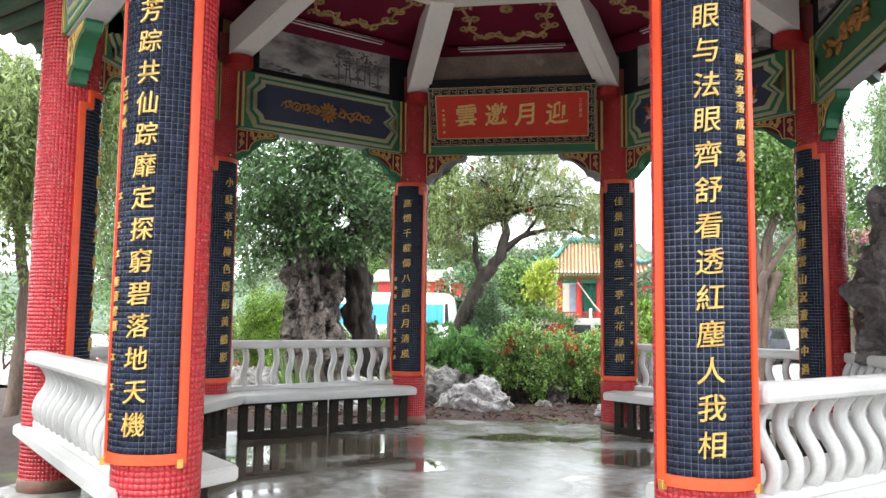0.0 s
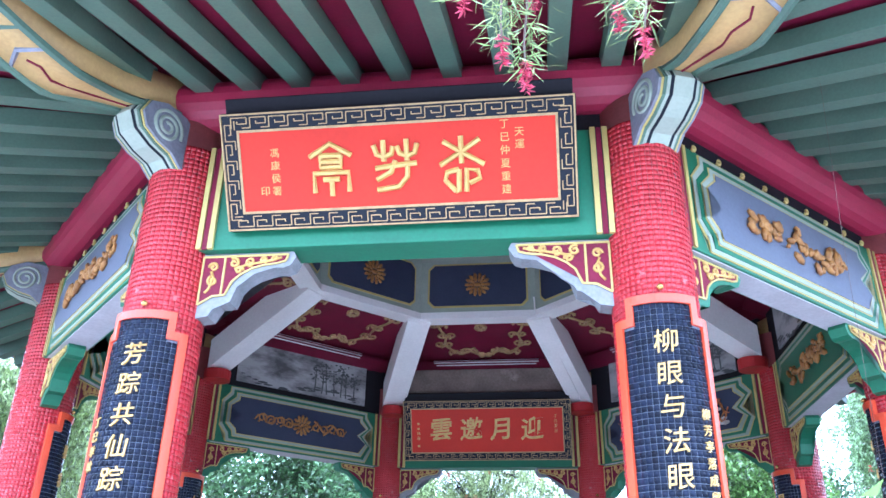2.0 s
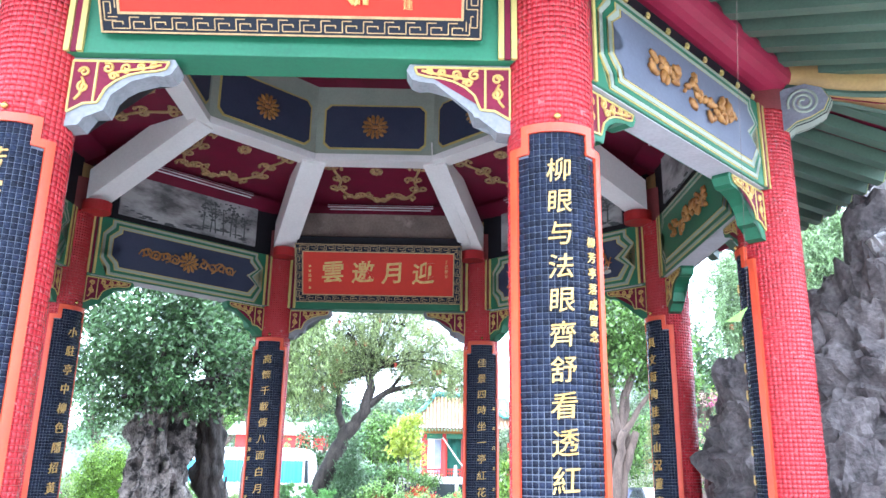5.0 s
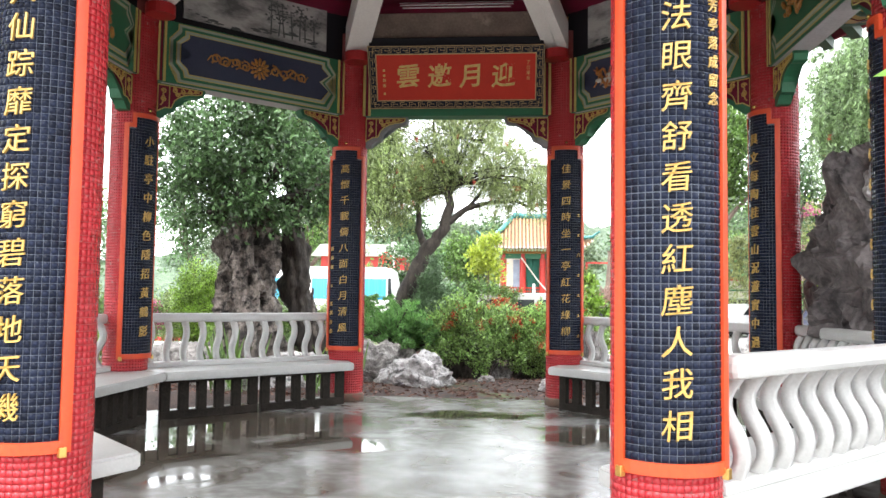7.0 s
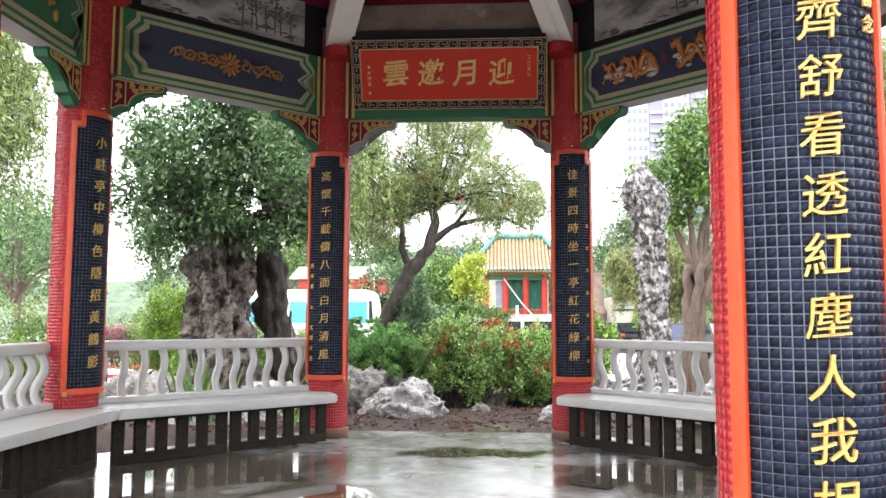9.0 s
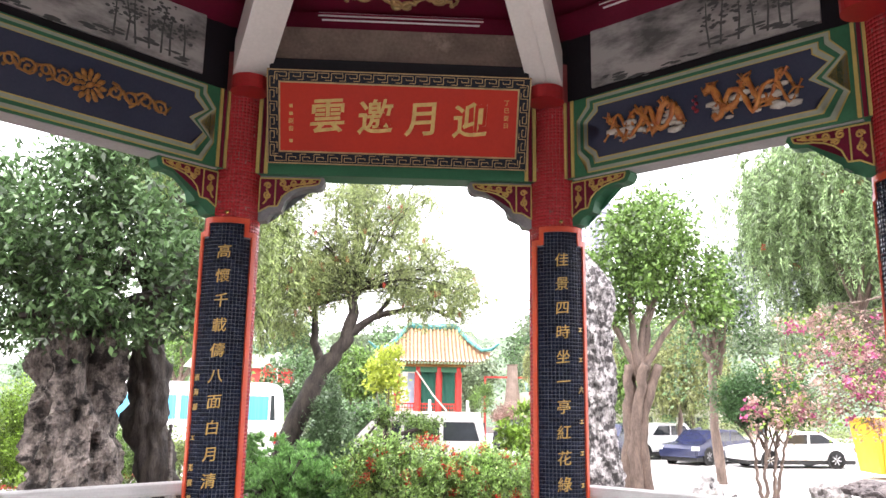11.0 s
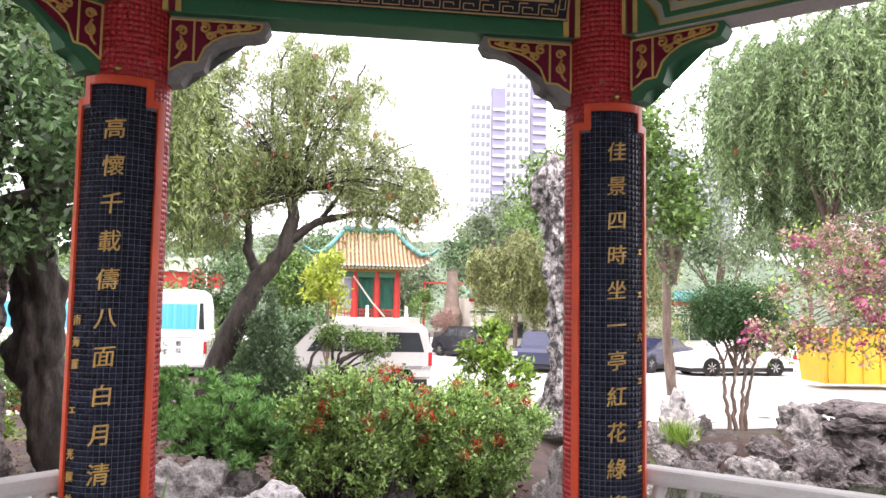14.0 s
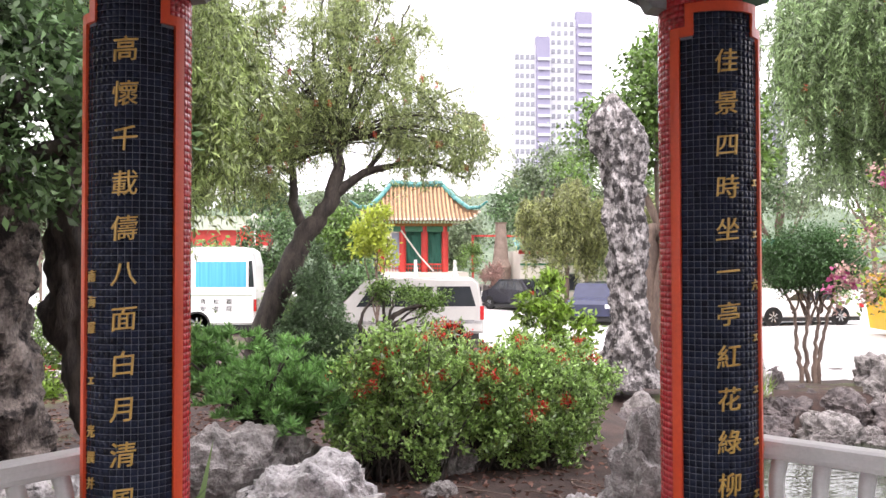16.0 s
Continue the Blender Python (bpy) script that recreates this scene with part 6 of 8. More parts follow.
# ---- weeping trees round about ----
def weeping_tree(x, y, z0, top, spread, strands, length, seed, leaf, label, base=None, L=0.12, W=0.02):
    t = tree("weeping_tree", label, group="weeping trees round the garden")
    rr = np.random.default_rng(seed)
    bm = bmesh.new()
    bx, by = base or (x, y)
    limb(bm, [(bx, by, z0 - 0.2), (0.6 * bx + 0.4 * x + 0.15, 0.6 * by + 0.4 * y, z0 + 0.28 * (top - z0)), (x, y, z0 + 0.46 * (top - z0)), (x - 0.1, y + 0.1, z0 + 0.75 * (top - z0))], 0.125, 0.05, 9, 0.02, seed)
    r = random.Random(seed)
    blobs = []
    for i in range(6):
        a = i * 1.05 + r.uniform(-0.3, 0.3)
        c = (x + spread * 0.55 * math.cos(a), y + spread * 0.55 * math.sin(a), z0 + (top - z0) * r.uniform(0.62, 0.92))
        blobs.append((*c, spread * 0.5, spread * 0.5, (top - z0) * 0.16))
        limb(bm, [(x, y, z0 + 0.45 * (top - z0)), (x + spread * 0.3 * math.cos(a), y + spread * 0.3 * math.sin(a), z0 + 0.72 * (top - z0)), c], 0.07, 0.02, 6, 0.02, seed + i)
    part("trunk", bm, M_BARKBROWN, t, smooth=True)
    C, _, _ = crown_points(blobs, int(strands * 1.5), rr, 0.1)
    part("weeping_leaves", strand_mesh("weeping_leaves", C, rr, length, 0.085, L * 1.15, W * 1.35, leaf, 0.2, 0.15, 4), None, t, kind="stuff")
    return t, C, rr


weeping_tree(-3.2, 10.4, -0.3, 6.9, 1.5, 480, 1.6, 31, L_WEEP, "light green weeping tree behind the old trunk")
tw, C, rr = weeping_tree(11.7, 16.6, -0.5, 9.4, 3.3, 1250, 1.9, 32, L_FEATHER, "tall weeping bottlebrush tree across the pond", (14.6, 17.2), L=0.15, W=0.024)
part("blossom", bottlebrush_flowers("blossom", C[rr.choice(len(C), 70)] - np.array([0, 0, 0.9]), rr, L_RED, 0.15, 0.055), None, tw, kind="stuff")
weeping_tree(13.5, 19.5, -0.6, 8.5, 2.8, 520, 1.8, 33, L_FEATHER, "tall weeping tree by the car park", (16.4, 20.0), L=0.18, W=0.03)
weeping_tree(-7.6, 4.6, -0.5, 6.0, 1.9, 460, 1.8, 34, L_WEEP, "soft green weeping tree beside the pavilion")
weeping_tree(-9.6, 9.0, -0.5, 6.4, 2.0, 420, 1.8, 35, L_WEEP, "soft green weeping tree beside the lawn")
weeping_tree(-6.4, -0.4, -0.5, 5.8, 1.5, 330, 1.8, 36, L_GREY, "grey-green weeping tree beside the pavilion")
weeping_tree(8.1, 34.5, -0.6, 5.4, 2.0, 420, 1.7, 37, L_OLIVE, "pale weeping tree beyond the car park", L=0.2, W=0.035)
weeping_tree(12.6, 33.0, -0.6, 5.4, 2.0, 330, 1.7, 38, L_OLIVE, "pale weeping tree beyond the car park", L=0.2, W=0.035)

# ---- many-stemmed tree by the pond ----
t = tree("many_stemmed_tree", "broad-leaved tree with several twisted pale brown stems")
bm = bmesh.new()
for i, (dx, dy) in enumerate(((-0.12, 0), (0.1, 0.1), (0.02, -0.14), (0.18, -0.05), (-0.05, 0.15))):
    limb(bm, [(5.30 + dx * 1.6, 15 + dy, -0.7), (5.30 + dx, 15 + dy, 0.6), (5.36 + dx * 1.2, 15 + dy, 1.6), (5.5 + dx * 2.2, 15 + dy * 2, 2.5)], 0.16, 0.10, 8, 0.02, i)
for i, e in enumerate(((4.6, 15.1, 4.2), (5.2, 14.7, 4.8), (6.0, 15.3, 4.6), (6.7, 15.0, 3.9), (6.4, 15.5, 5.2), (5.0, 15.4, 3.6))):
    limb(bm, [(5.45, 15, 2.2), (0.5 * (5.5 + e[0]) - 0.05, 0.5 * (15 + e[1]), 0.5 * (2.4 + e[2])), e], 0.11, 0.03, 7, 0.02, 20 + i)
part("trunk", bm, M_BARKBROWN, t, smooth=True)
blobs = [(4.7, 15.1, 4.5, 0.95, 0.9, 0.9), (5.6, 14.8, 5.2, 1.1, 1.0, 1.0), (6.6, 15.2, 4.7, 1.0, 0.9, 0.95), (6.9, 15.0, 3.9, 0.7, 0.7, 0.5), (5.9, 15.3, 6.1, 0.9, 0.9, 0.7), (5.1, 15.2, 3.8, 0.7, 0.7, 0.45)]
part("crown", crown_mesh("crown", blobs, 1100, 12, 0.13, 0.13, 0.075, L_MID, 13, 0.2, 0.4), None, t, kind="stuff")

# ---- shrubs of the bed ----
def tuft_shrub(name, label, blobs, tufts, per, L, W, leaf, seed, base):
    """Tufts of upright needles on short stems."""
    t = tree(name, label, "shrub")
    rr = np.random.default_rng(seed)
    C, d, _ = crown_points(blobs, tufts, rr, 0.75)
    P = np.repeat(C, per, 0)
    a = rr.uniform(0, 2 * math.pi, len(P))
    el = rr.uniform(-0.1, 1.4, len(P))
    Dr = np.stack([np.cos(a) * np.cos(el), np.sin(a) * np.cos(el), np.sin(el) + 0.1], 1) + np.repeat(d, per, 0) * 0.35
    bm = bmesh.new()
    twig_limbs(bm, base, C[::7], 0.022, 0.006, seed)
    part("branching", bm, M_BARK, t, smooth=True, kind="stuff")
    part("needles", leaf_mesh("needles", leaf_arrays(P, Dr, L, W, rr, 0.1), leaf), None, t, kind="stuff")
    return t


tuft_shrub("needle_leaved_shrub", "low spreading shrub with tufts of dark green needle leaves", [(-1.45, 6.7, 0.85, 0.45, 0.4, 0.32), (-0.95, 6.4, 0.70, 0.45, 0.4, 0.28), (-0.55, 6.6, 0.62, 0.35, 0.35, 0.25), (-1.75, 6.9, 0.75, 0.35, 0.35, 0.28), (-1.2, 6.1, 0.60, 0.42, 0.3, 0.22), (-0.75, 6.05, 0.55, 0.35, 0.3, 0.22)], 760, 30, 0.085, 0.017, L_PINE, 41, (-1.15, 6.6, 0.1))


def flowering_shrub(name, label, blobs, twigs, base, seed, flowers, leaf=L_SHRUB, L=0.050, W=0.026):
    t = tree(name, label, "shrub", "flowering shrubs in the bed")
    rr = np.random.default_rng(seed)
    C, d, _ = crown_points(blobs, twigs, rr, 0.55)
    bm = bmesh.new()
    r = random.Random(seed)
    for i in range(0, len(C), 9):
        b = (base[0] + r.uniform(-0.35, 0.35), base[1] + r.uniform(-0.2, 0.2), base[2])
        limb(bm, [b, (0.55 * b[0] + 0.45 * C[i][0] + r.uniform(-0.05, 0.05), 0.55 * b[1] + 0.45 * C[i][1], 0.45 * b[2] + 0.55 * C[i][2]), C[i]], 0.013, 0.003, 5, 0.006, seed + i)
    part("branching", bm, M_BARK, t, smooth=True, kind="stuff")
    per = 14
    u = rr.uniform(-0.5, 0.5, (len(C) * per, 1))
    ax = np.repeat(d * 0.6 + np.array([0, 0, 0.9]), per, 0)
    P = np.repeat(C, per, 0) + ax * u * 0.16 + rr.normal(size=(len(C) * per, 3)) * 0.015
    Dr = rr.normal(size=P.shape) + ax * 0.5
    part("leaves", leaf_mesh("leaves", leaf_arrays(P, Dr, L, W, rr), leaf), None, t, kind="stuff")
    F, Dd = [], []
    outer = np.argsort(C[:, 2] - 0.6 * C[:, 1])[-(len(C) // 3):]
    for i in rr.choice(outer, flowers):
        for k in range(46):
            F.append(C[i] + np.array([0, -0.04, 0.06]) + rr.normal(size=3) * 0.028)
            Dd.append(rr.normal(size=3) + np.array([0, -0.4, 0.3]))
    part("blossom", leaf_mesh("blossom", leaf_arrays(np.array(F), np.array(Dd), 0.030, 0.018, rr), L_RED), None, t, "clusters of red flowers", kind="stuff")
    return t


flowering_shrub("flowering_shrub", "twiggy shrub with small leaves and red flower clusters", [(0.38, 6.35, 0.62, 0.42, 0.35, 0.36), (-0.15, 6.2, 0.72, 0.42, 0.35, 0.38), (-0.35, 6.1, 0.38, 0.30, 0.3, 0.3), (0.05, 6.1, 0.35, 0.32, 0.3, 0.32), (-0.05, 6.4, 0.95, 0.25, 0.25, 0.20)], 1250, (-0.05, 6.2, -0.12), 51, 15)
flowering_shrub("flowering_shrub", "broad twiggy shrub with small leaves and red flower clusters", [(0.85, 6.6, 0.58, 0.55, 0.4, 0.40), (1.30, 6.6, 0.50, 0.45, 0.4, 0.42), (0.55, 6.5, 0.55, 0.35, 0.35, 0.35), (1.45, 6.5, 0.25, 0.3, 0.3, 0.28), (0.95, 6.4, 0.25, 0.5, 0.3, 0.3)], 1650, (0.95, 6.6, -0.12), 52, 24)
flowering_shrub("flowering_shrub", "small twiggy shrub with orange-red flowers behind the others", [(0.35, 7.4, 0.72, 0.5, 0.4, 0.3), (1.7, 7.5, 0.6, 0.45, 0.4, 0.3)], 620, (0.9, 7.4, -0.12), 53, 16)


def leafy_shrub(name, label, blobs, twigs, per, spread, L, W, leaf, seed, base, group="", bark=M_BARKBROWN):
    t = tree(name, label, "shrub", group)
    rr = np.random.default_rng(seed)
    bm = bmesh.new()
    for i, b in enumerate(blobs):
        limb(bm, [base, (0.5 * (base[0] + b[0]), 0.5 * (base[1] + b[1]), 0.45 * base[2] + 0.55 * b[2]), b[:3]], 0.03, 0.01, 6, 0.01, seed + i)
    part("branching", bm, bark, t, smooth=True)
    part("leaves", crown_mesh("leaves", blobs, twigs, per, spread, L, W, leaf, seed, -0.2, 0.55), None, t, kind="stuff")
    return t


leafy_shrub("bright_shrub", "upright shrub with glossy bright green leaves", [(2.1, 10.5, 1.15, 0.32, 0.32, 0.40), (2.0, 10.5, 0.65, 0.42, 0.4, 0.35), (2.35, 10.4, 0.75, 0.35, 0.35, 0.40), (1.75, 10.5, 0.35, 0.35, 0.3, 0.25), (2.15, 10.5, 0.2, 0.45, 0.4, 0.35)], 330, 12, 0.06, 0.12, 0.045, L_BRIGHT, 61, (2.1, 10.5, -0.3))
leafy_shrub("juniper", "dark green conical juniper in the bed", [(-1.2, 12.0, 1.55, 0.22, 0.22, 0.5), (-1.2, 12.0, 1.0, 0.36, 0.36, 0.5), (-1.25, 12.0, 0.55, 0.48, 0.45, 0.45), (-0.80, 11.9, 0.55, 0.22, 0.22, 0.5), (-1.55, 11.9, 0.45, 0.25, 0.22, 0.4), (-1.2, 12, 0.1, 0.5, 0.5, 0.4)], 1500, 18, 0.05, 0.085, 0.020, L_JUN, 62, (-1.2, 12.0, -0.3))
t = leafy_shrub("trained_tree", "trained ornamental tree with a crooked dark stem and flat leaf pads", [(0.05, 11, 1.28, 0.42, 0.3, 0.12), (0.50, 11, 1.18, 0.30, 0.28, 0.13), (-0.15, 11, 1.42, 0.25, 0.25, 0.10), (0.62, 11, 0.82, 0.16, 0.2, 0.10), (0.35, 11, 0.95, 0.2, 0.2, 0.08)], 220, 14, 0.05, 0.05, 0.025, L_MID, 63, (-0.10, 11, 0.75), bark=M_BARK)
bm = bmesh.new()
limb(bm, [(-0.40, 11, 0.25), (-0.36, 11, 0.55), (-0.25, 11, 0.68), (-0.12, 11, 0.72), (0.0, 11, 0.95), (0.25, 11, 1.08), (0.5, 11, 1.12)], 0.065, 0.025, 9, 0.006, 7)
limb(bm, [(-0.28, 11, 0.66), (-0.45, 11, 0.80), (-0.42, 11, 1.0), (-0.2, 11, 1.35)], 0.04, 0.015, 8, 0.006, 8)
limb(bm, [(-0.15, 11, 0.70), (0.15, 11, 0.66), (0.4, 11, 0.72), (0.6, 11, 0.80)], 0.035, 0.012, 8, 0.006, 9)
part("stem", bm, M_BARK, t, "crooked dark stem", True)
M_POT = mat("dark_pot", (0.06, 0.045, 0.04), 0.6)
pot = thing("planter", pose(-0.2, 11, -0.25), "dark shallow planter holding a trained tree", "planter")
part("trough", box_bm(-0.5, 0.5, -0.3, 0.3, 0.0, 0.42, bevel=0.02), M_POT, pot)
part("rim", box_bm(-0.53, 0.53, -0.33, 0.33, 0.42, 0.50, bevel=0.015), M_POT, pot)
leafy_shrub("lime_tree_small", "young tree with lime-green new leaves", [(-0.30, 22, 2.85, 0.45, 0.45, 0.40), (0.12, 22, 2.45, 0.42, 0.4, 0.40), (-0.65, 22, 2.35, 0.40, 0.4, 0.35), (-0.2, 22, 2.0, 0.55, 0.5, 0.4), (-0.2, 22, 3.1, 0.25, 0.25, 0.25)], 170, 10, 0.10, 0.16, 0.08, L_YELLOW, 64, (-0.2, 22, 0.0))
leafy_shrub("clipped_ball_tree", "multi-stemmed small tree clipped to a dark green ball", [(7.65, 13.6, 1.88, 0.92, 0.8, 0.52), (7.15, 13.5, 1.70, 0.55, 0.6, 0.42), (8.15, 13.6, 1.70, 0.55, 0.6, 0.42), (7.65, 13.6, 1.55, 0.85, 0.7, 0.30)], 2200, 16, 0.05, 0.048, 0.028, L_BALL, 65, (7.68, 13.6, 0.6))
t = bpy.data.objects["clipped_ball_tree"]
bm = bmesh.new()
for i, (e, f, g) in enumerate((((7.0, 13.5, 1.5), -0.14, -0.28), ((7.4, 13.5, 1.55), -0.05, -0.02), ((7.9, 13.6, 1.55), 0.07, 0.22), ((8.25, 13.6, 1.5), 0.13, 0.40))):
    limb(bm, [(7.72 + f, 13.6, -0.62), (7.68 + f * 1.3, 13.6, -0.1), (7.66 + f * 1.2 + 0.3 * g, 13.58, 0.35), (7.66 + g, 13.58, 0.85), e], 0.050, 0.020, 8, 0.013, 90 + i)
    for k in (-1, 1):
        limb(bm, [(7.66 + g, 13.58, 0.80), (7.66 + g + 0.16 * k, 13.58 + 0.05 * k, 1.1), (e[0] + 0.28 * k, e[1], 1.5)], 0.024, 0.010, 6, 0.02, 190 + 2 * i + k)
part("stem", bm, M_BARKBROWN, t, smooth=True)
leafy_shrub("round_shrub", "pale green rounded shrub on the lawn", [(-6.95, 13, 1.05, 0.62, 0.6, 0.80), (-6.7, 13, 0.6, 0.75, 0.7, 0.7)], 1700, 14, 0.06, 0.07, 0.026, L_BRIGHT, 66, (-6.8, 13, -0.4))

# bougainvillea over the pond
t = tree("bougainvillea", "sprawling bougainvillea with pink and faded bracts", "shrub")
rr = np.random.default_rng(71)
blobs = [(6.1, 8.2, 1.9, 1.0, 0.8, 0.55), (7.0, 8.3, 2.5, 1.0, 0.8, 0.6), (5.3, 8.2, 1.45, 0.6, 0.5, 0.35), (7.0, 8.0, 1.4, 1.1, 0.7, 0.5), (6.3, 8.2, 2.75, 0.8, 0.5, 0.25), (7.6, 8.2, 1.9, 0.9, 0.7, 0.6)]
C, d, _ = crown_points(blobs, 900, rr, 0.3)
bm = bmesh.new()
for i in range(0, 640, 5):
    bend = 0.25 * math.sin(i * 1.7)
    limb(bm, [(8.3 + 0.05 * (i % 7), 8.8, -0.8), (8.0 + 0.2 * bend, 8.6, 0.9 + 0.004 * i), (0.35 * 8.0 + 0.65 * C[i][0], 8.4 + 0.3 * bend, 0.45 + 0.92 * C[i][2] + 0.3 * bend), C[i]], 0.012, 0.003, 5, 0.02, i)
part("branching", bm, M_BARKBROWN, t, smooth=True, kind="stuff")
for nm, leaf, clumps, each, loose, L, W in (("leaves", L_BRIGHT, 170, 6, 0.09, 0.075, 0.050), ("pink_bloom", L_PINK, 62, 18, 0.032, 0.055, 0.048), ("faded_bloom", L_SAND, 330, 16, 0.045, 0.048, 0.040), ("dry_leaves", L_OLIVE, 150, 8, 0.10, 0.05, 0.03)):
    k = rr.choice(len(C), clumps)
    P = np.repeat(C[k], each, 0) + rr.normal(size=(clumps * each, 3)) * loose
    part(nm, leaf_mesh(nm, leaf_arrays(P, rr.normal(size=P.shape), L, W, rr), leaf), None, t, kind="stuff")
rock("bank_rock", 8.3, 8.9, -1.3, 0.7, 0.6, 0.9, 77, M_ROCK, "grey limestone rock under the bougainvillea", G2)

# left lawn shrubs, azaleas, grasses
for i, (x, y, z, r, leaf) in enumerate(((-8.6, 10.5, 0.3, 0.9, L_MID), (-9.8, 12.5, 0.5, 1.1, L_GREY), (-7.9, 9.0, 0.1, 0.6, L_BRIGHT), (-5.6, 14.0, 0.2, 0.8, L_MID), (-8.2, 14.5, 0.3, 0.9, L_WEEP), (-11.5, 9.5, 0.8, 1.3, L_MID), (-5.2, 10.5, -0.05, 0.5, L_BRIGHT), (-4.4, 14.5, 0.1, 0.7, L_WEEP))):
    leafy_shrub("lawn_shrub", "loose green shrub on the lawn", [(x, y, z + 0.2, r, r, r * 0.7), (x + r * 0.6, y + 0.2, z, r * 0.7, r * 0.7, r * 0.5)], 300, 12, 0.10, 0.10, 0.035, leaf, 80 + i, (x, y, z - 0.8), "shrubs on the lawn")
t = leafy_shrub("azalea", "azalea covered in bright pink flowers", [(-7.9, 12.0, 0.55, 0.45, 0.4, 0.35)], 160, 12, 0.06, 0.05, 0.025, L_MID, 95, (-7.9, 12.0, -0.3))
rr = np.random.default_rng(96)
C, _, _ = crown_points([(-7.9, 12.0, 0.58, 0.47, 0.42, 0.37)], 900, rr, 0.9)
part("blossom", leaf_mesh("blossom", leaf_arrays(C, rr.normal(size=C.shape), 0.06, 0.05, rr), L_PINK), None, t, kind="stuff")
rr = np.random.default_rng(97)
for nm, cx, cy, cz, n, h in (("grass_tuft", 5.75, 12.0, -0.45, 320, 0.42), ("grass_tuft", 3.5, 12.4, -0.4, 260, 0.3), ("strap_leaved_plant", -2.9, 4.0, -0.1, 46, 0.75), ("strap_leaved_plant", -1.75, 4.3, -0.12, 30, 0.6)):
    P = np.array([cx, cy, cz]) + rr.normal(size=(n, 3)) * np.array([0.14, 0.14, 0.01])
    Dr = rr.normal(size=(n, 3)) * 0.35 + np.array([0, 0, 1.0])
    ob = new(nm, leaf_mesh(nm, leaf_arrays(P, Dr, h, 0.012 if nm == "grass_tuft" else 0.045, rr, 0.1), L_BRIGHT if nm == "grass_tuft" else L_MID))
    tagged(ob, "tuft of fine bright grass on the bank" if nm == "grass_tuft" else "clump of strap leaves behind the balustrade", "plant")
n = 11000
P = np.stack([rr.uniform(-4.5, 4.5, n), rr.uniform(3.5, 12.5, n), np.zeros(n)], 1)
P = P[(P[:, 0] < 2.0)]
P[:, 2] = [ground_z(x, y) + 0.008 for x, y, _ in P]
Dr = rr.normal(size=P.shape) * np.array([1, 1, 0.12])
ob = new("leaf_litter", leaf_mesh("leaf_litter", leaf_arrays(P, Dr, 0.07, 0.03, rr), leafmat("dead_leaf", (0.17, 0.085, 0.06), 0.5, 0.7, 0.1)))
tagged(ob, "scattered brown fallen leaves on the soil", "leaves", kind="stuff")
bm = bmesh.new()
r = random.Random(4)
for i in range(16):
    x, y = r.uniform(-1.6, 1.6), r.uniform(4.0, 6.4)
    a = r.uniform(0, 6.28)
    z = ground_z(x, y) + 0.02
    limb(bm, [(x, y, z), (x + 0.2 * math.cos(a), y + 0.2 * math.sin(a), z + 0.02), (x + 0.45 * math.cos(a + 0.3), y + 0.45 * math.sin(a + 0.3), z)], 0.010, 0.004, 5, 0.006, i)
solo("fallen_twigs", bm, M_BARKBROWN, "thin fallen twigs on the soil", "twigs", kind="stuff")

# ---- overhanging bottlebrush branch before the eaves ----
t = tree("overhanging_bottlebrush", "bottlebrush tree whose flowering twigs hang before the eaves")
bm = bmesh.new()
limb(bm, [(4.2, -7.4, -0.36), (4.1, -7.3, 1.5), (3.9, -7.0, 3.2), (3.2, -6.2, 4.6), (2.2, -5.3, 5.0), (1.2, -4.85, 4.6)], 0.16, 0.03, 10, 0.02, 1)
limb(bm, [(2.2, -5.3, 5.0), (1.9, -4.9, 4.3), (1.62, -4.75, 3.7)], 0.025, 0.008, 6, 0.008, 2)
rr = np.random.default_rng(101)
P, Dr, tips = [], [], []
for (x, y, zt, zb) in ((0.50, -4.78, 4.2, 3.02), (0.60, -4.75, 4.3, 2.86), (0.66, -4.70, 4.4, 2.80), (0.72, -4.8, 4.4, 3.05), (0.86, -4.75, 4.5, 3.08), (0.92, -4.7, 4.5, 2.98), (0.97, -4.78, 4.5, 2.83), (1.04, -4.72, 4.4, 3.15), (1.60, -4.75, 3.75, 3.02), (0.80, -4.82, 4.5, 3.25), (0.55, -4.72, 4.3, 3.25)):
    pts = [(1.2, -4.85, 4.6) if x < 1.3 else (1.62, -4.75, 3.7), (x + 0.05, y, 0.5 * (zt + zb) + 0.25), (x + 0.02, y, 0.6 * zb + 0.4 * zt), (x, y, zb)]
    limb(bm, pts, 0.006, 0.003, 5, 0.004, int(x * 100))
    tips.append((x, y, zb + 0.02))
    for z in np.arange(zb, zt, 0.016):
        for _ in range(6):
            P.append([x + rr.normal() * 0.02 + 0.05 * (z - zb), y + rr.normal() * 0.02, z])
            a = rr.uniform(0, 6.28)
            Dr.append([math.cos(a), math.sin(a), -0.5 + rr.normal() * 0.35])
part("branch", bm, M_BARKBROWN, t, smooth=True)
part("leaves", leaf_mesh("leaves", leaf_arrays(np.array(P), np.array(Dr), 0.075, 0.0055, rr, 0.1), leafmat("bottlebrush_leaf", (0.27, 0.34, 0.12), 0.5)), None, t, kind="stuff")
part("blossom", bottlebrush_flowers("blossom", tips + [(x + 0.03, y + 0.02, z + 0.3) for x, y, z in tips[:4]], rr, L_CRIMSON, 0.095, 0.020), None, t, "crimson flower spikes", kind="stuff")
P = np.array([[1.96, -3.08, 1.97]])
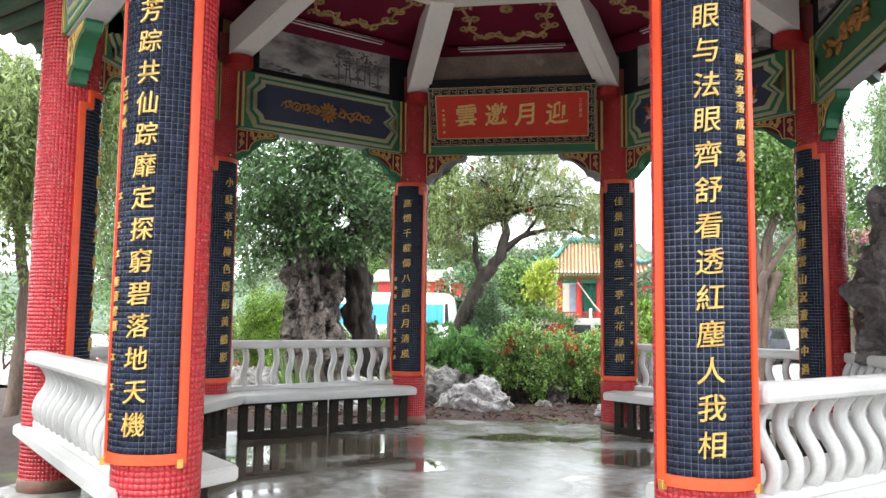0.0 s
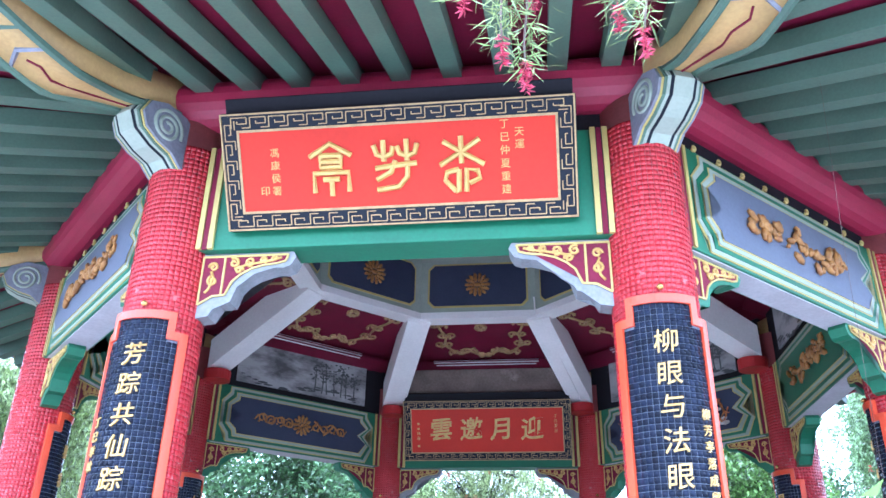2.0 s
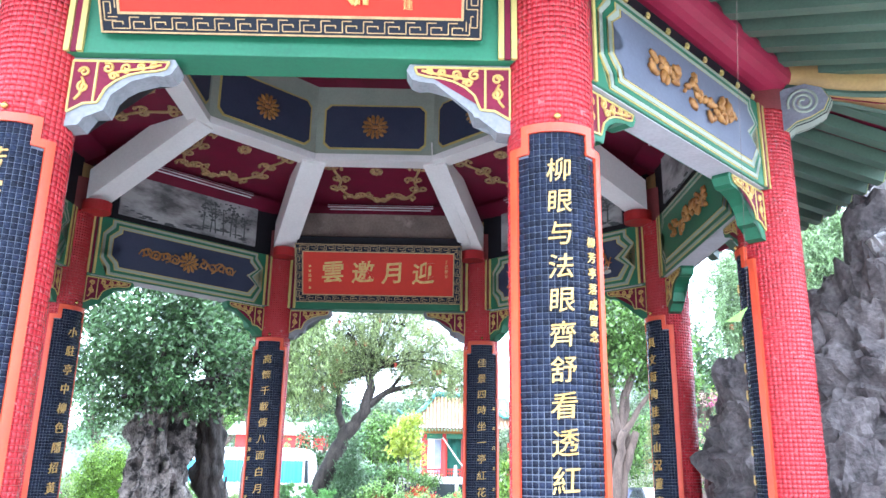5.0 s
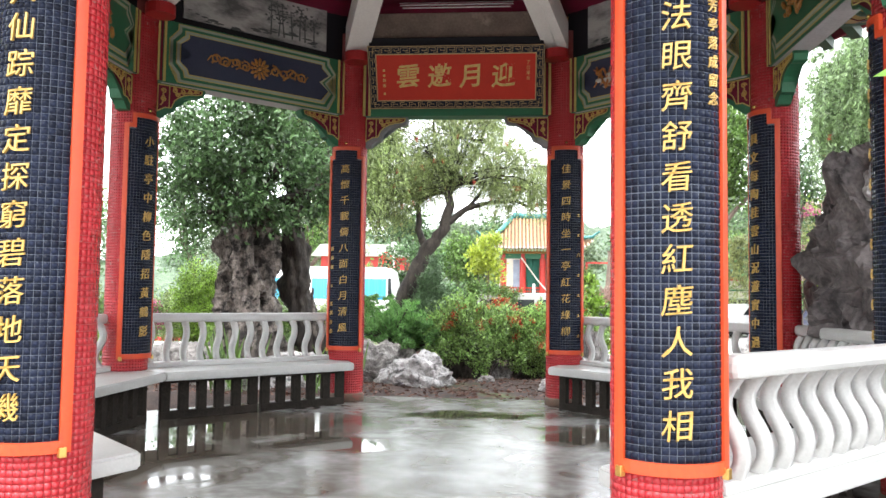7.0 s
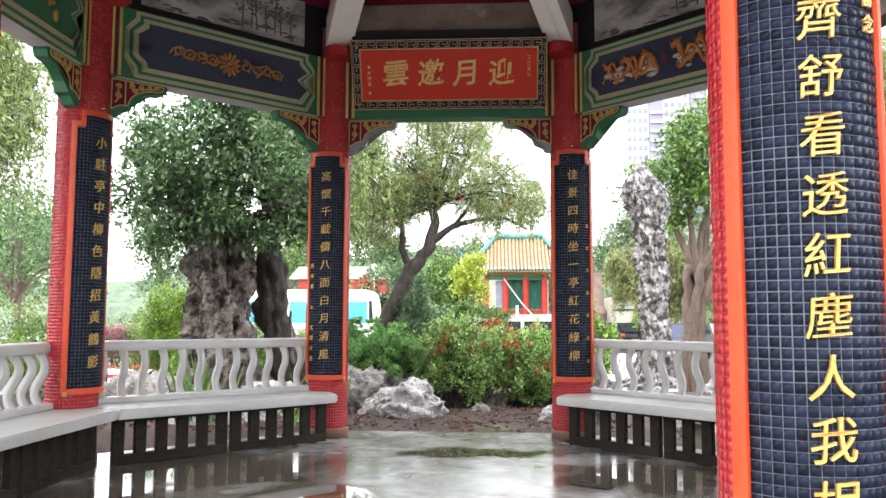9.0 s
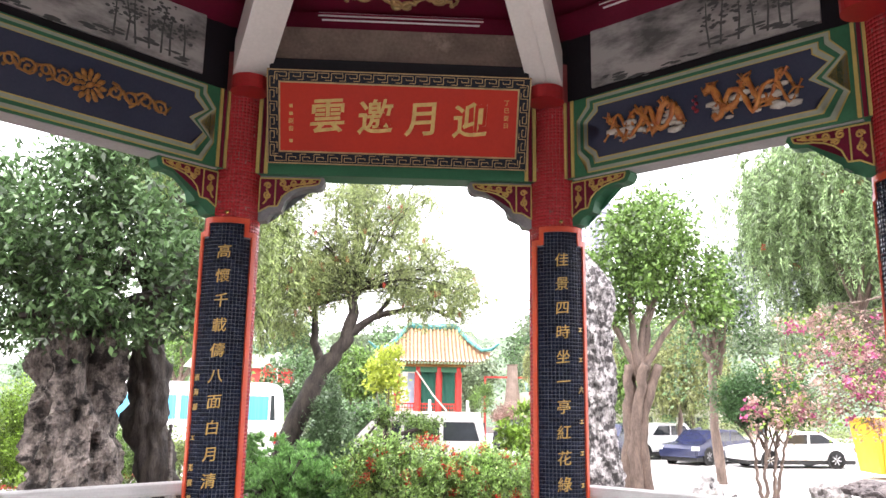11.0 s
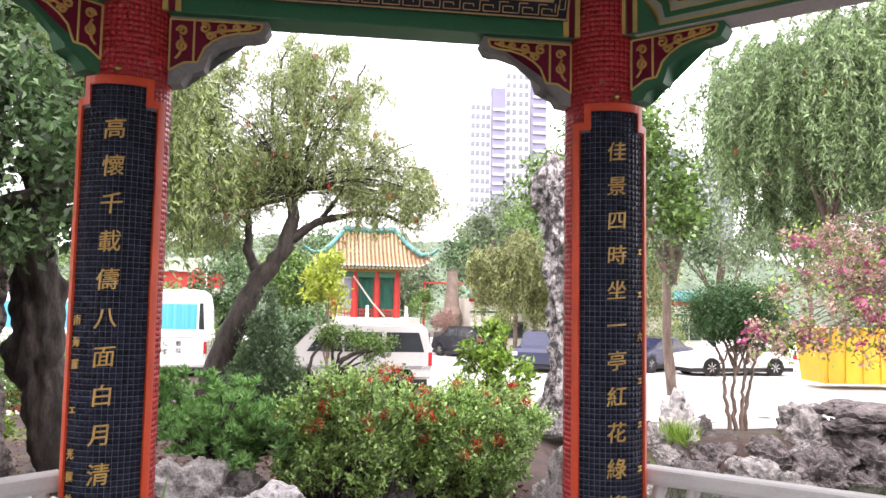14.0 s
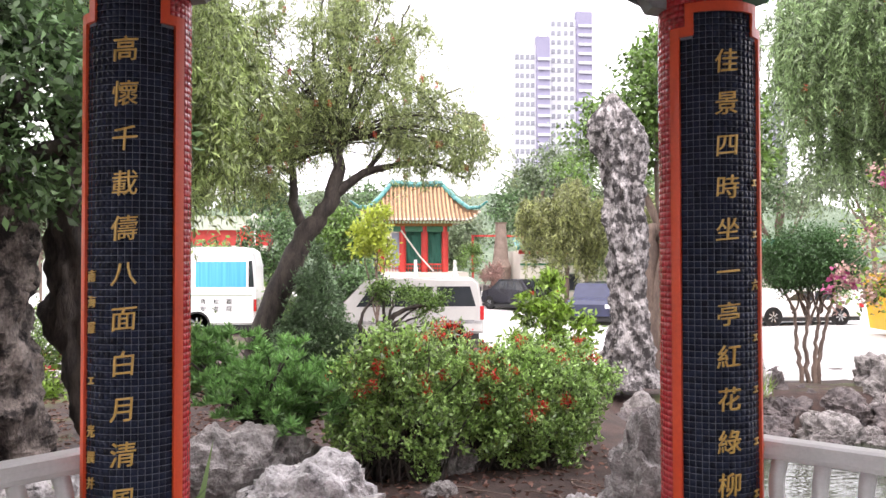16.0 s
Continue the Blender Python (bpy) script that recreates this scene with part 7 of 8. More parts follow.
lf = leaf_mesh("hanging_leaf", np.array([[1.97, -3.08, 1.99], [1.925, -3.075, 1.96], [1.87, -3.08, 1.925], [1.93, -3.085, 1.925]]), leafmat("fresh_leaf", (0.20, 0.42, 0.04), 0.2))
lt = thing("climber", None, "fresh green leaf on an added thread from the eaves", "plant")
part("leaf", lf, None, lt)
# added hair-thin thread, only there to hold the leaf up
bm = bmesh.new()
tube(bm, [(1.97, -3.08, 1.99), (1.985, -3.085, 2.4), (2.0, -3.12, 3.0), (2.05, -3.16, 3.98)], 0.0008, 5)
part("stem", bm, M_BARKBROWN, lt)

# added wall behind the walk, never in view; cuts light onto the front
solo("wall_south", box_bm(-22, 22, -14.3, -14.0, -0.5, 2.4), mat("unseen_wall_grey", (0.30, 0.29, 0.27), 0.8, (0.24, 0.23, 0.22), 0.8, 30), "added grey wall, out of view, that dims light on the front", "wall", kind="structure")
# ---- vehicles in the car park ----
M_CARWHITE = mat("white_car_paint", (0.78, 0.78, 0.77), 0.22, (0.72, 0.72, 0.71), 1, 20, bump=0.0)
M_CARSILVER = mat("silver_car_paint", (0.56, 0.55, 0.53), 0.25, (0.50, 0.49, 0.47), 1, 20, bump=0.0, metal=0.2)
M_CARNAVY = mat("navy_car_paint", (0.025, 0.03, 0.07), 0.15, bump=0.0)
M_CARDARK = mat("dark_car_paint", (0.02, 0.02, 0.028), 0.15, bump=0.0)
M_GLASSDARK = mat("car_glass", (0.03, 0.035, 0.04), 0.06, bump=0.0, spec=0.8)
M_BUSGLASS = mat("blue_curtained_glass", (0.06, 0.30, 0.46), 0.12, (0.10, 0.42, 0.60), 1, 3, bump=0.0, stretch=(14, 1, 0.2))
M_TYRE = mat("tyre_rubber", (0.02, 0.02, 0.02), 0.8)
M_RIM = mat("wheel_metal", (0.55, 0.55, 0.56), 0.3, metal=0.7)
M_TAIL = mat("red_lens", (0.45, 0.02, 0.02), 0.2, bump=0.0)
M_LENS = mat("clear_lens", (0.65, 0.65, 0.66), 0.15, bump=0.0)
M_SIGNBLACK = mat("black_lettering", (0.03, 0.03, 0.03), 0.6)
ZP = -0.63


def wheel(parent, x, y, r, w=0.2):
    wh = part("wheel", cyl_bm(0.06, -w / 2, w / 2, 10, pose(x, y, r, 90, 0, 0)), M_RIM, parent)
    bm = bmesh.new()
    lathe(bm, [(r * 0.62, -w / 2), (r * 0.97, -w / 2), (r, -w * 0.35), (r, w * 0.35), (r * 0.97, w / 2), (r * 0.62, w / 2)], 24, pose(x, y, r, 90, 0, 0))
    part("tyre", bm, M_TYRE, wh, smooth=False)
    bm = bmesh.new()
    lathe(bm, [(r * 0.62, -w * 0.42), (r * 0.55, -w * 0.38), (r * 0.2, -w * 0.34), (r * 0.62, w * 0.42)], 24, pose(x, y, r, 90, 0, 0))
    for i in range(7):
        a = 2 * math.pi * i / 7
        for s in (-1, 1):
            bbox(bm, -0.018, 0.018, s * w * 0.5 - 0.012, s * w * 0.5 + 0.012, 0.05, r * 0.60, m=pose(x, y, r, 0, 0, 0) @ Matrix.Rotation(a, 4, "Y"))
    part("rim", bm, M_RIM, wh)


def car(name, label, m, side, width, paint, wins, wheels, r, ends, group="vehicles in the car park", glass=None):
    """side: outline (x, z) seen from -y; wins: side window outlines; ends: (x, z0, z1, material) lights."""
    ob = thing(name, m, label, "vehicle", group)
    bm = prism_bm(side, -width / 2, width / 2)
    es = [e for e in bm.edges if abs(abs(e.verts[0].co.y) - width / 2) < 1e-4 and abs(e.verts[0].co.y - e.verts[1].co.y) < 1e-4 and len(e.link_faces) == 2 and abs(e.link_faces[0].normal.dot(e.link_faces[1].normal)) < 0.5]
    bmesh.ops.bevel(bm, geom=es, offset=0.07, segments=3, affect="EDGES")
    part("body", bm, paint, ob)
    for pts in wins:
        for s in (-1, 1):
            part("side_window", prism_bm(pts, *sorted((s * (width / 2 - 0.02), s * (width / 2 + 0.006)))), glass or M_GLASSDARK, ob)
    for x in wheels:
        for s in (-1, 1):
            wheel(ob, x, s * (width / 2 - 0.09), r)
            part("wheel_arch", cyl_bm(r * 1.13, -0.01, 0.012, 24, pose(x, s * (width / 2 - 0.002), r, 90, 0, 0)), M_TYRE, ob)
    for x0, x1, z0, z1, material in ends:
        for s in (-1, 1):
            part("lamp", box_bm(x0, x1, *sorted((s * (width / 2 - 0.22), s * (width / 2 + 0.008))), z0, z1, bevel=0.01), material, ob)
    part("sill", box_bm(min(p[0] for p in side) + 0.12, max(p[0] for p in side) - 0.12, -width / 2 + 0.06, width / 2 - 0.06, 0.16, 0.32), M_TYRE, ob)
    return ob


VAN = [(-2.3, 0.3), (-2.36, 0.75), (-2.2, 0.98), (-1.75, 1.10), (-1.05, 1.82), (-0.7, 1.93), (2.05, 1.95), (2.22, 1.80), (2.34, 1.0), (2.34, 0.32)]
van = car("van", "silver-white passenger van crossing the car park", pose(0.55, 23.6, ZP), VAN, 1.72, M_CARSILVER,
          [[(-1.35, 1.12), (-0.95, 1.68), (-0.35, 1.70), (-0.35, 1.12)], [(-0.25, 1.12), (-0.25, 1.70), (0.85, 1.70), (0.85, 1.12)], [(0.98, 1.12), (0.98, 1.70), (1.95, 1.70), (2.12, 1.12)]], (-1.45, 1.45), 0.33,
          [(2.24, 2.36, 0.72, 1.12, M_TAIL), (-2.37, -2.1, 0.72, 0.92, M_LENS)])
part("side_stripe", box_bm(-2.2, 2.3, -0.872, -0.862, 0.62, 0.72), M_RIM, van)
part("rear_window", box_bm(2.20, 2.30, -0.7, 0.7, 1.15, 1.68), M_GLASSDARK, van)
part("number_plate", box_bm(2.335, 2.35, -0.25, 0.25, 0.55, 0.68), M_YELLOW, van)
BUS = [(-3.4, 0.35), (-3.4, 2.4), (-3.2, 2.84), (-2.9, 2.93), (3.1, 2.93), (3.32, 2.78), (3.42, 2.3), (3.45, 1.2), (3.45, 0.35)]
bus = car("minibus", "white minibus with blue curtained windows and black lettering", pose(-7.67, 27.6, ZP), BUS, 2.1, M_CARWHITE,
          [[(-3.1, 1.60), (-3.1, 2.45), (-1.75, 2.45), (-1.75, 1.60)], [(-1.6, 1.60), (-1.6, 2.45), (-0.1, 2.45), (-0.1, 1.60)], [(0.05, 1.60), (0.05, 2.45), (1.35, 2.45), (1.35, 1.60)], [(1.5, 1.60), (1.5, 2.45), (3.15, 2.45), (3.15, 1.60)]], (-2.1, 1.55), 0.38,
          [(3.40, 3.47, 0.8, 1.2, M_TAIL)], glass=M_BUSGLASS)
part("rear_pillar", prism_bm([(3.22, 1.60), (3.22, 2.48), (3.34, 2.48), (3.40, 1.60)], -1.058, -1.03), M_GLASSDARK, bus)
for row, (txt, z) in enumerate((("青松觀", 1.12), ("安老院", 0.88))):
    for i, ch in enumerate(txt):
        me = letters(ch, 0.2, 0.004)
        me.materials.clear()
        me.materials.append(M_SIGNBLACK)
        part("character", me, None, bus, m=pose(1.75 + 0.42 * i, -1.06, z))
part("stripe", box_bm(-3.3, 3.35, -1.058, -1.048, 1.30, 1.36), M_PALEGREY, bus)
SUV = [(-2.1, 0.35), (-2.15, 0.8), (-1.95, 0.95), (-1.1, 1.05), (-0.55, 1.58), (1.35, 1.62), (1.95, 1.05), (2.1, 0.85), (2.1, 0.35)]
suvw = [[(-0.85, 1.08), (-0.45, 1.48), (0.25, 1.50), (0.25, 1.08)], [(0.35, 1.08), (0.35, 1.50), (1.25, 1.50), (1.6, 1.08)]]
SEDAN = [(-2.35, 0.32), (-2.38, 0.66), (-2.2, 0.80), (-1.2, 0.92), (-0.45, 1.38), (0.85, 1.42), (1.65, 1.02), (2.3, 0.94), (2.4, 0.7), (2.38, 0.32)]
sedw = [[(-0.95, 0.95), (-0.38, 1.30), (0.2, 1.32), (0.2, 0.95)], [(0.3, 0.95), (0.3, 1.32), (0.8, 1.32), (1.4, 0.98)]]
lights = [(-2.40, -2.15, 0.60, 0.76, M_LENS), (2.2, 2.41, 0.66, 0.84, M_TAIL)]
s = car("hatchback", "dark hatchback parked seen from its tail", pose(7.1, 40.5, ZP, 0, 0, -62), SUV, 1.8, M_CARDARK, suvw, (-1.3, 1.3), 0.33, [(2.0, 2.12, 0.85, 1.05, M_TAIL), (-2.16, -1.95, 0.66, 0.82, M_LENS)])
part("number_plate", box_bm(2.09, 2.115, -0.26, 0.26, 0.62, 0.75), M_YELLOW, s)
part("rear_window", prism_bm([(1.45, 1.56), (1.95, 1.10), (1.99, 1.12), (1.49, 1.60)], -0.65, 0.65), M_GLASSDARK, s)
car("saloon_car", "navy saloon car parked nose to the kerb", pose(13.4, 31.6, ZP, 0, 0, 38), SEDAN, 1.8, M_CARNAVY, sedw, (-1.45, 1.4), 0.34, lights)
car("saloon_car", "white saloon car with a broad grille", pose(16.0, 29.6, ZP, 0, 0, 6), SEDAN, 1.85, M_CARWHITE, sedw, (-1.45, 1.4), 0.34, lights)
car("saloon_car", "white saloon car in the back row", pose(11.9, 34.6, ZP, 0, 0, 28), SUV, 1.8, M_CARWHITE, suvw, (-1.3, 1.3), 0.34, [(-2.16, -1.95, 0.66, 0.82, M_LENS)])
car("saloon_car", "dark grey car behind the standing stone", pose(8.9, 31.5, ZP, 0, 0, 60), SUV, 1.8, M_CARNAVY, suvw, (-1.3, 1.3), 0.34, [(-2.16, -1.95, 0.66, 0.82, M_LENS)])
car("saloon_car", "white car parked beyond the lawn", pose(-9.5, 30.5, ZP, 0, 0, 5), SUV, 1.8, M_CARWHITE, suvw, (-1.3, 1.3), 0.34, [(-2.16, -1.95, 0.66, 0.82, M_LENS)])
M_SKIP = mat("yellow_skip_paint", (0.72, 0.40, 0.01), 0.5, (0.60, 0.32, 0.01), 2, 30, stain_or_shade=(0.25, 0.14, 0.04), patch_scale=3, patch_at=0.68)
sk = thing("waste_skip", pose(17.7, 24.0, ZP, 0, 0, -8), "yellow steel waste skip beside the road", "skip")
part("tub", prism_bm([(-1.6, 0.2), (-1.85, 1.95), (1.85, 1.95), (1.6, 0.2)], -0.85, 0.85), M_SKIP, sk)
for i in range(6):
    part("rib", box_bm(-1.45 + 0.58 * i - 0.04, -1.45 + 0.58 * i + 0.04, -0.90, -0.85, 0.25, 1.9), M_SKIP, sk)
part("lip", box_bm(-1.92, 1.92, -0.93, 0.93, 1.93, 2.03, bevel=0.02), M_SKIP, sk)
kerb = thing("kerb_barrier", None, "low red and white roadside barrier", "barrier")
for i, (z, material) in enumerate(((0.05, M_RED), (0.20, M_WHITE), (0.33, M_RED))):
    part("bar", box_bm(-16, -6.2, 17.6, 17.68, ZP + z, ZP + z + 0.10), material, kerb)
for i in range(9):
    part("post", box_bm(-15.9 + 1.2 * i, -15.82 + 1.2 * i, 17.69, 17.75, ZP, ZP + 0.5), M_RED, kerb)

# ---- hall with orange tiled roof ----
M_ORTILE = mat("orange_glazed_tile", (0.46, 0.27, 0.14), 0.4, (0.36, 0.20, 0.10), 3, 30, island=0.2)
M_TEAL = mat("teal_glazed_tile", (0.05, 0.22, 0.20), 0.3, (0.035, 0.16, 0.15), 3, 30)
M_HALLRED = mat("hall_red_paint", (0.50, 0.035, 0.025), 0.5)
M_NET = mat("green_netting", (0.02, 0.15, 0.10), 0.7, (0.015, 0.11, 0.075), 2, 40, stretch=(1, 1, 0.3))
M_TARP = mat("pale_blue_sheet", (0.36, 0.42, 0.52), 0.6)
M_PALEWALL = mat("cream_wall", (0.66, 0.62, 0.54), 0.8, (0.56, 0.52, 0.45), 0.6, 20)
# darker copy of the tile colour: shade between the rows is painted in
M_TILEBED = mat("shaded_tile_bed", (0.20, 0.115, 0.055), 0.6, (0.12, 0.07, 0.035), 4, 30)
M_PALETIP = mat("pale_tile_end", (0.62, 0.58, 0.50), 0.5)
hall = thing("temple_hall", pose(2.15, 46.0, 0), "temple hall with orange tiled roof, red pillars and green netting", "building")
part("podium", box_bm(-3.0, 2.7, -2.6, 4, ZP, 1.30), M_PALEWALL, hall)
for x in (-2.1, -0.9, 0.32, 1.46):
    part("pillar", cyl_bm(0.19, 1.30, 4.15, 20, pose(x, -1.9, 0)), M_HALLRED, hall)
for x0, x1 in ((-1.95, -0.95), (-0.75, 0.2), (0.45, 1.35)):
    bm = bmesh.new()
    for k in range(7):
        xa = x0 + (x1 - x0) * k / 6
        bbox(bm, xa - 0.02, xa + 0.02, -1.93, -1.87, 1.34, 1.72)
    bbox(bm, x0, x1, -1.95, -1.85, 1.70, 1.78)
    bbox(bm, x0, x1, -1.95, -1.85, 1.50, 1.55)
    part("lattice_rail", bm, M_HALLRED, hall)
vs, fs = [], []
for j in range(9):
    for i in range(33):
        u = i / 32
        vs.append((-0.75 + 2.15 * u, -1.5 + 0.06 * math.sin(u * 26 + j) + 0.03 * math.sin(u * 61), 1.32 + 2.3 * j / 8))
for j in range(8):
    for i in range(32):
        a = j * 33 + i
        fs.append((a, a + 1, a + 34, a + 33))
part("netting", raw("netting", vs, fs, M_NET), None, hall, "sagging green building netting")
part("sheet", box_bm(-1.5, -0.78, -1.62, -1.57, 1.4, 3.5), M_TARP, hall, "pale blue sheet")
bm = bmesh.new()
tube(bm, [(-1.0, -2.3, 3.6), (0.0, -2.5, 2.2), (0.75, -2.7, 1.35)], 0.045, 6)
part("pole", bm, M_PALETIP, hall, "white slanting pole")
part("back_wall", box_bm(-2.4, 1.9, 1.0, 1.3, 1.30, 4.3), M_PALEWALL, hall)
part("lintel", box_bm(-2.3, 1.7, -2.05, -1.75, 3.55, 4.05), M_GREEN, hall)
part("eaves_board", box_bm(-2.4, 1.85, -2.2, -2.1, 3.85, 4.15), M_DULLGOLD, hall)
ry0, ry1, rz0, rz1, rx0, rx1 = -3.1, 2.0, 4.15, 6.2, -3.45, 3.35
verts, faces = [], []
NX, NY = 28, 10
for j in range(NY + 1):
    k = j / NY
    for i in range(NX + 1):
        u = i / NX
        x = rx0 + (rx1 - rx0) * u
        inset = 1.9 * k
        x = max(rx0 + inset, min(rx1 - inset, x))
        rise = 0.55 * (max(0, (abs(u - 0.5) * 2 - 0.75) / 0.25) ** 2) * (1 - k) ** 2
        verts.append((x, ry0 + (ry1 - ry0) * 0.5 * k, rz0 + (rz1 - rz0) * (0.45 * k + 0.55 * k * k) + rise))
for j in range(NY):
    for i in range(NX):
        a = j * (NX + 1) + i
        faces.append((a, a + 1, a + NX + 2, a + NX + 1))
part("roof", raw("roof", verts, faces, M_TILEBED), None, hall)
bm = bmesh.new()
for i in range(30):
    u = (i + 0.5) / 30
    x = rx0 + (rx1 - rx0) * u
    pts = []
    for j in range(8):
        k = j / 7
        if x < rx0 + 1.9 * k or x > rx1 - 1.9 * k:
            break
        rise = 0.55 * (max(0, (abs(u - 0.5) * 2 - 0.75) / 0.25) ** 2) * (1 - k) ** 2
        pts.append((x, ry0 + (ry1 - ry0) * 0.5 * k - 0.02, rz0 + (rz1 - rz0) * (0.45 * k + 0.55 * k * k) + rise + 0.05))
    if len(pts) > 1:
        tube(bm, pts, 0.065, 6)
part("tile_covering", bm, M_ORTILE, hall, kind="stuff")
ymid = ry0 + (ry1 - ry0) * 0.5
verts2 = [(x, 2 * ymid - y, z) for x, y, z in verts]
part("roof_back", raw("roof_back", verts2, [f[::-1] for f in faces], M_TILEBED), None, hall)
bm = bmesh.new()
for e, s in ((rx1, 1), (rx0, -1)):
    tube(bm, [(e - s * 1.9, (ry0 + ry1) / 2, rz1 + 0.1), (e - s * 1.25, ry0 + 1.6, 5.45), (e - s * 0.6, ry0 + 0.7, 4.85), (e - s * 0.1, ry0 + 0.1, 4.85), (e + s * 0.30, ry0 - 0.25, 5.15)], [0.14, 0.13, 0.12, 0.10, 0.05], 8)
tube(bm, [(rx0 + 1.9, (ry0 + ry1) / 2, rz1 + 0.2), (0.5 * (rx0 + rx1), (ry0 + ry1) / 2, rz1 + 0.1), (rx1 - 1.9, (ry0 + ry1) / 2, rz1 + 0.2)], 0.2, 8)
part("ridge", bm, M_TEAL, hall)
bm = bmesh.new()
for i in range(34):
    x = rx0 + 0.3 + (rx1 - rx0 - 0.6) * i / 33
    u = (x - rx0) / (rx1 - rx0)
    rise = 0.55 * (max(0, (abs(u - 0.5) * 2 - 0.75) / 0.25) ** 2)
    bbox(bm, x - 0.05, x + 0.05, ry0 + 0.05, -2.1, rz0 - 0.16 + rise, rz0 - 0.06 + rise)
part("eaves_underside", bm, M_PALEGREEN, hall, kind="stuff")
bm = bmesh.new()
for i in range(30):
    u = (i + 0.5) / 30
    rise = 0.55 * (max(0, (abs(u - 0.5) * 2 - 0.75) / 0.25) ** 2)
    bmesh.ops.create_icosphere(bm, subdivisions=1, radius=0.085, matrix=Matrix.Translation((rx0 + (rx1 - rx0) * u, ry0 - 0.03, rz0 + rise + 0.02)))
part("tile_ends", bm, M_PALETIP, hall, "pale round tile ends", kind="stuff")
stairs = thing("hall_stairs", pose(3.0, 43.3, ZP), "white stone stairs with balustrades up to the hall", "stairs")
for i in range(8):
    part("step", box_bm(-1.0, 1.0, -2.4 + 0.3 * i, 0.05, 0.2 * i, 0.2 * i + 0.2), M_CONCRETE, stairs)
for x in (-1.08, 1.08):
    part("string_wall", prism_bm([(-2.5, 0), (-2.5, 0.55), (0.05, 2.2), (0.05, 0)], -0.09, 0.09, pose(x, 0, 0) @ Matrix.Rotation(radians(90), 4, "Z")), M_CARWHITE, stairs)
    for i in range(5):
        part("post", box_bm(x - 0.08, x + 0.08, -2.45 + 0.6 * i - 0.08, -2.45 + 0.6 * i + 0.08, 0.3 + 0.39 * i, 1.05 + 0.39 * i, bevel=0.02), M_CARWHITE, stairs)
hb = thing("low_house", pose(13.0, 41.5, ZP), "low cream house with teal tiled eaves and a red band", "building")
part("wall", box_bm(-5.6, 9, 0, 4, 0, 3.10), M_PALEWALL, hb)
part("green_trim", box_bm(-5.62, 9.02, -0.05, -0.002, 2.30, 2.40), M_GREEN, hb)
part("red_band", box_bm(-5.7, 9.1, -0.06, -0.002, 2.90, 3.14), M_HALLRED, hb)
bm = bmesh.new()
for i in range(56):
    tube(bm, [(-5.8 + 0.27 * i, -0.6, 3.18), (-5.8 + 0.27 * i, 0.6, 3.68)], 0.12, 6)
part("tiled_eave", bm, M_TEAL, hb)
for x in (-3.2, 0.5, 3.6, 6.8):
    w = part("window", box_bm(x - 0.75, x + 0.75, -0.03, 0.0, 0.9, 1.9), M_PALEGREY, hb)
    for q in (-1, 1):
        part("pane", box_bm(x + q * 0.35 - 0.31, x + q * 0.35 + 0.31, -0.045, -0.03, 0.97, 1.83), M_GLASSDARK, w)
part("door", box_bm(1.7, 2.5, -0.03, 0.0, 0, 2.0), M_GREEN, hb)
# gate, lamp and lantern on the far left
gate = thing("temple_gate", pose(-9.4, 48, ZP), "red and cream temple gate with a pale roof", "gate")
for x in (-2.4, -0.8, 0.8, 2.4):
    part("pillar", box_bm(x - 0.25, x + 0.25, -0.25, 0.25, 0, 4.2), M_PALEWALL, gate)
part("beam", box_bm(-3.0, 3.0, -0.3, 0.3, 3.5, 4.4), M_HALLRED, gate)
part("roof", prism_bm([(-3.6, 4.4), (-2.9, 5.2), (2.9, 5.2), (3.6, 4.4)], -0.9, 0.9), M_PALEGREY, gate)
lamp = thing("lamp_post", pose(-6.25, 40, ZP), "pale lamp post with globe and a red hanging ornament", "lamp")
part("pole", cyl_bm(0.05, 0, 4.6, 10), M_CARWHITE, lamp)
bm = bmesh.new()
bmesh.ops.create_uvsphere(bm, u_segments=14, v_segments=10, radius=0.17, matrix=pose(0, 0, 4.72))
part("globe", bm, M_CARWHITE, lamp, smooth=True)
bm = bmesh.new()
for i in range(4):
    tube(bm, spiral(-0.42 + 0.16 * math.cos(i * 1.57), 3.9 + 0.16 * math.sin(i * 1.57), 0.22, 1.2, i, -0.05, 14), 0.05, 6)
part("red_knot", bm, L_RED, lamp, "red knot ornament", smooth=True)
post = thing("red_banner_post", pose(-7.0, 41, ZP), "red post with ornament", "post")
part("pole", cyl_bm(0.12, 0, 4.2, 12), M_HALLRED, post)
# incense burner and frames beside the hall
brn = thing("incense_tower", pose(6.75, 44.0, ZP), "dark red incense burner tower with thin chimney", "tower")
part("base", box_bm(-0.9, 0.9, -0.9, 0.9, 0, 1.2, bevel=0.05), M_ROCKDARK, brn)
bm = bmesh.new()
lathe(bm, [(0.55, 1.2), (0.6, 2.2), (0.45, 2.6), (0.35, 3.6), (0.30, 4.6), (0.36, 4.7)], 14)
part("chimney", bm, M_STONEBEAM, brn)
for x in (-1.6, 1.2):
    part("frame_post", box_bm(x - 0.06, x + 0.06, -0.1, 0.02, 0, 4.0), M_HALLRED, brn)
part("frame_bar", box_bm(-1.6, 1.2, -0.1, 0.02, 3.9, 4.0), M_HALLRED, brn)
pots = np.random.default_rng(5)
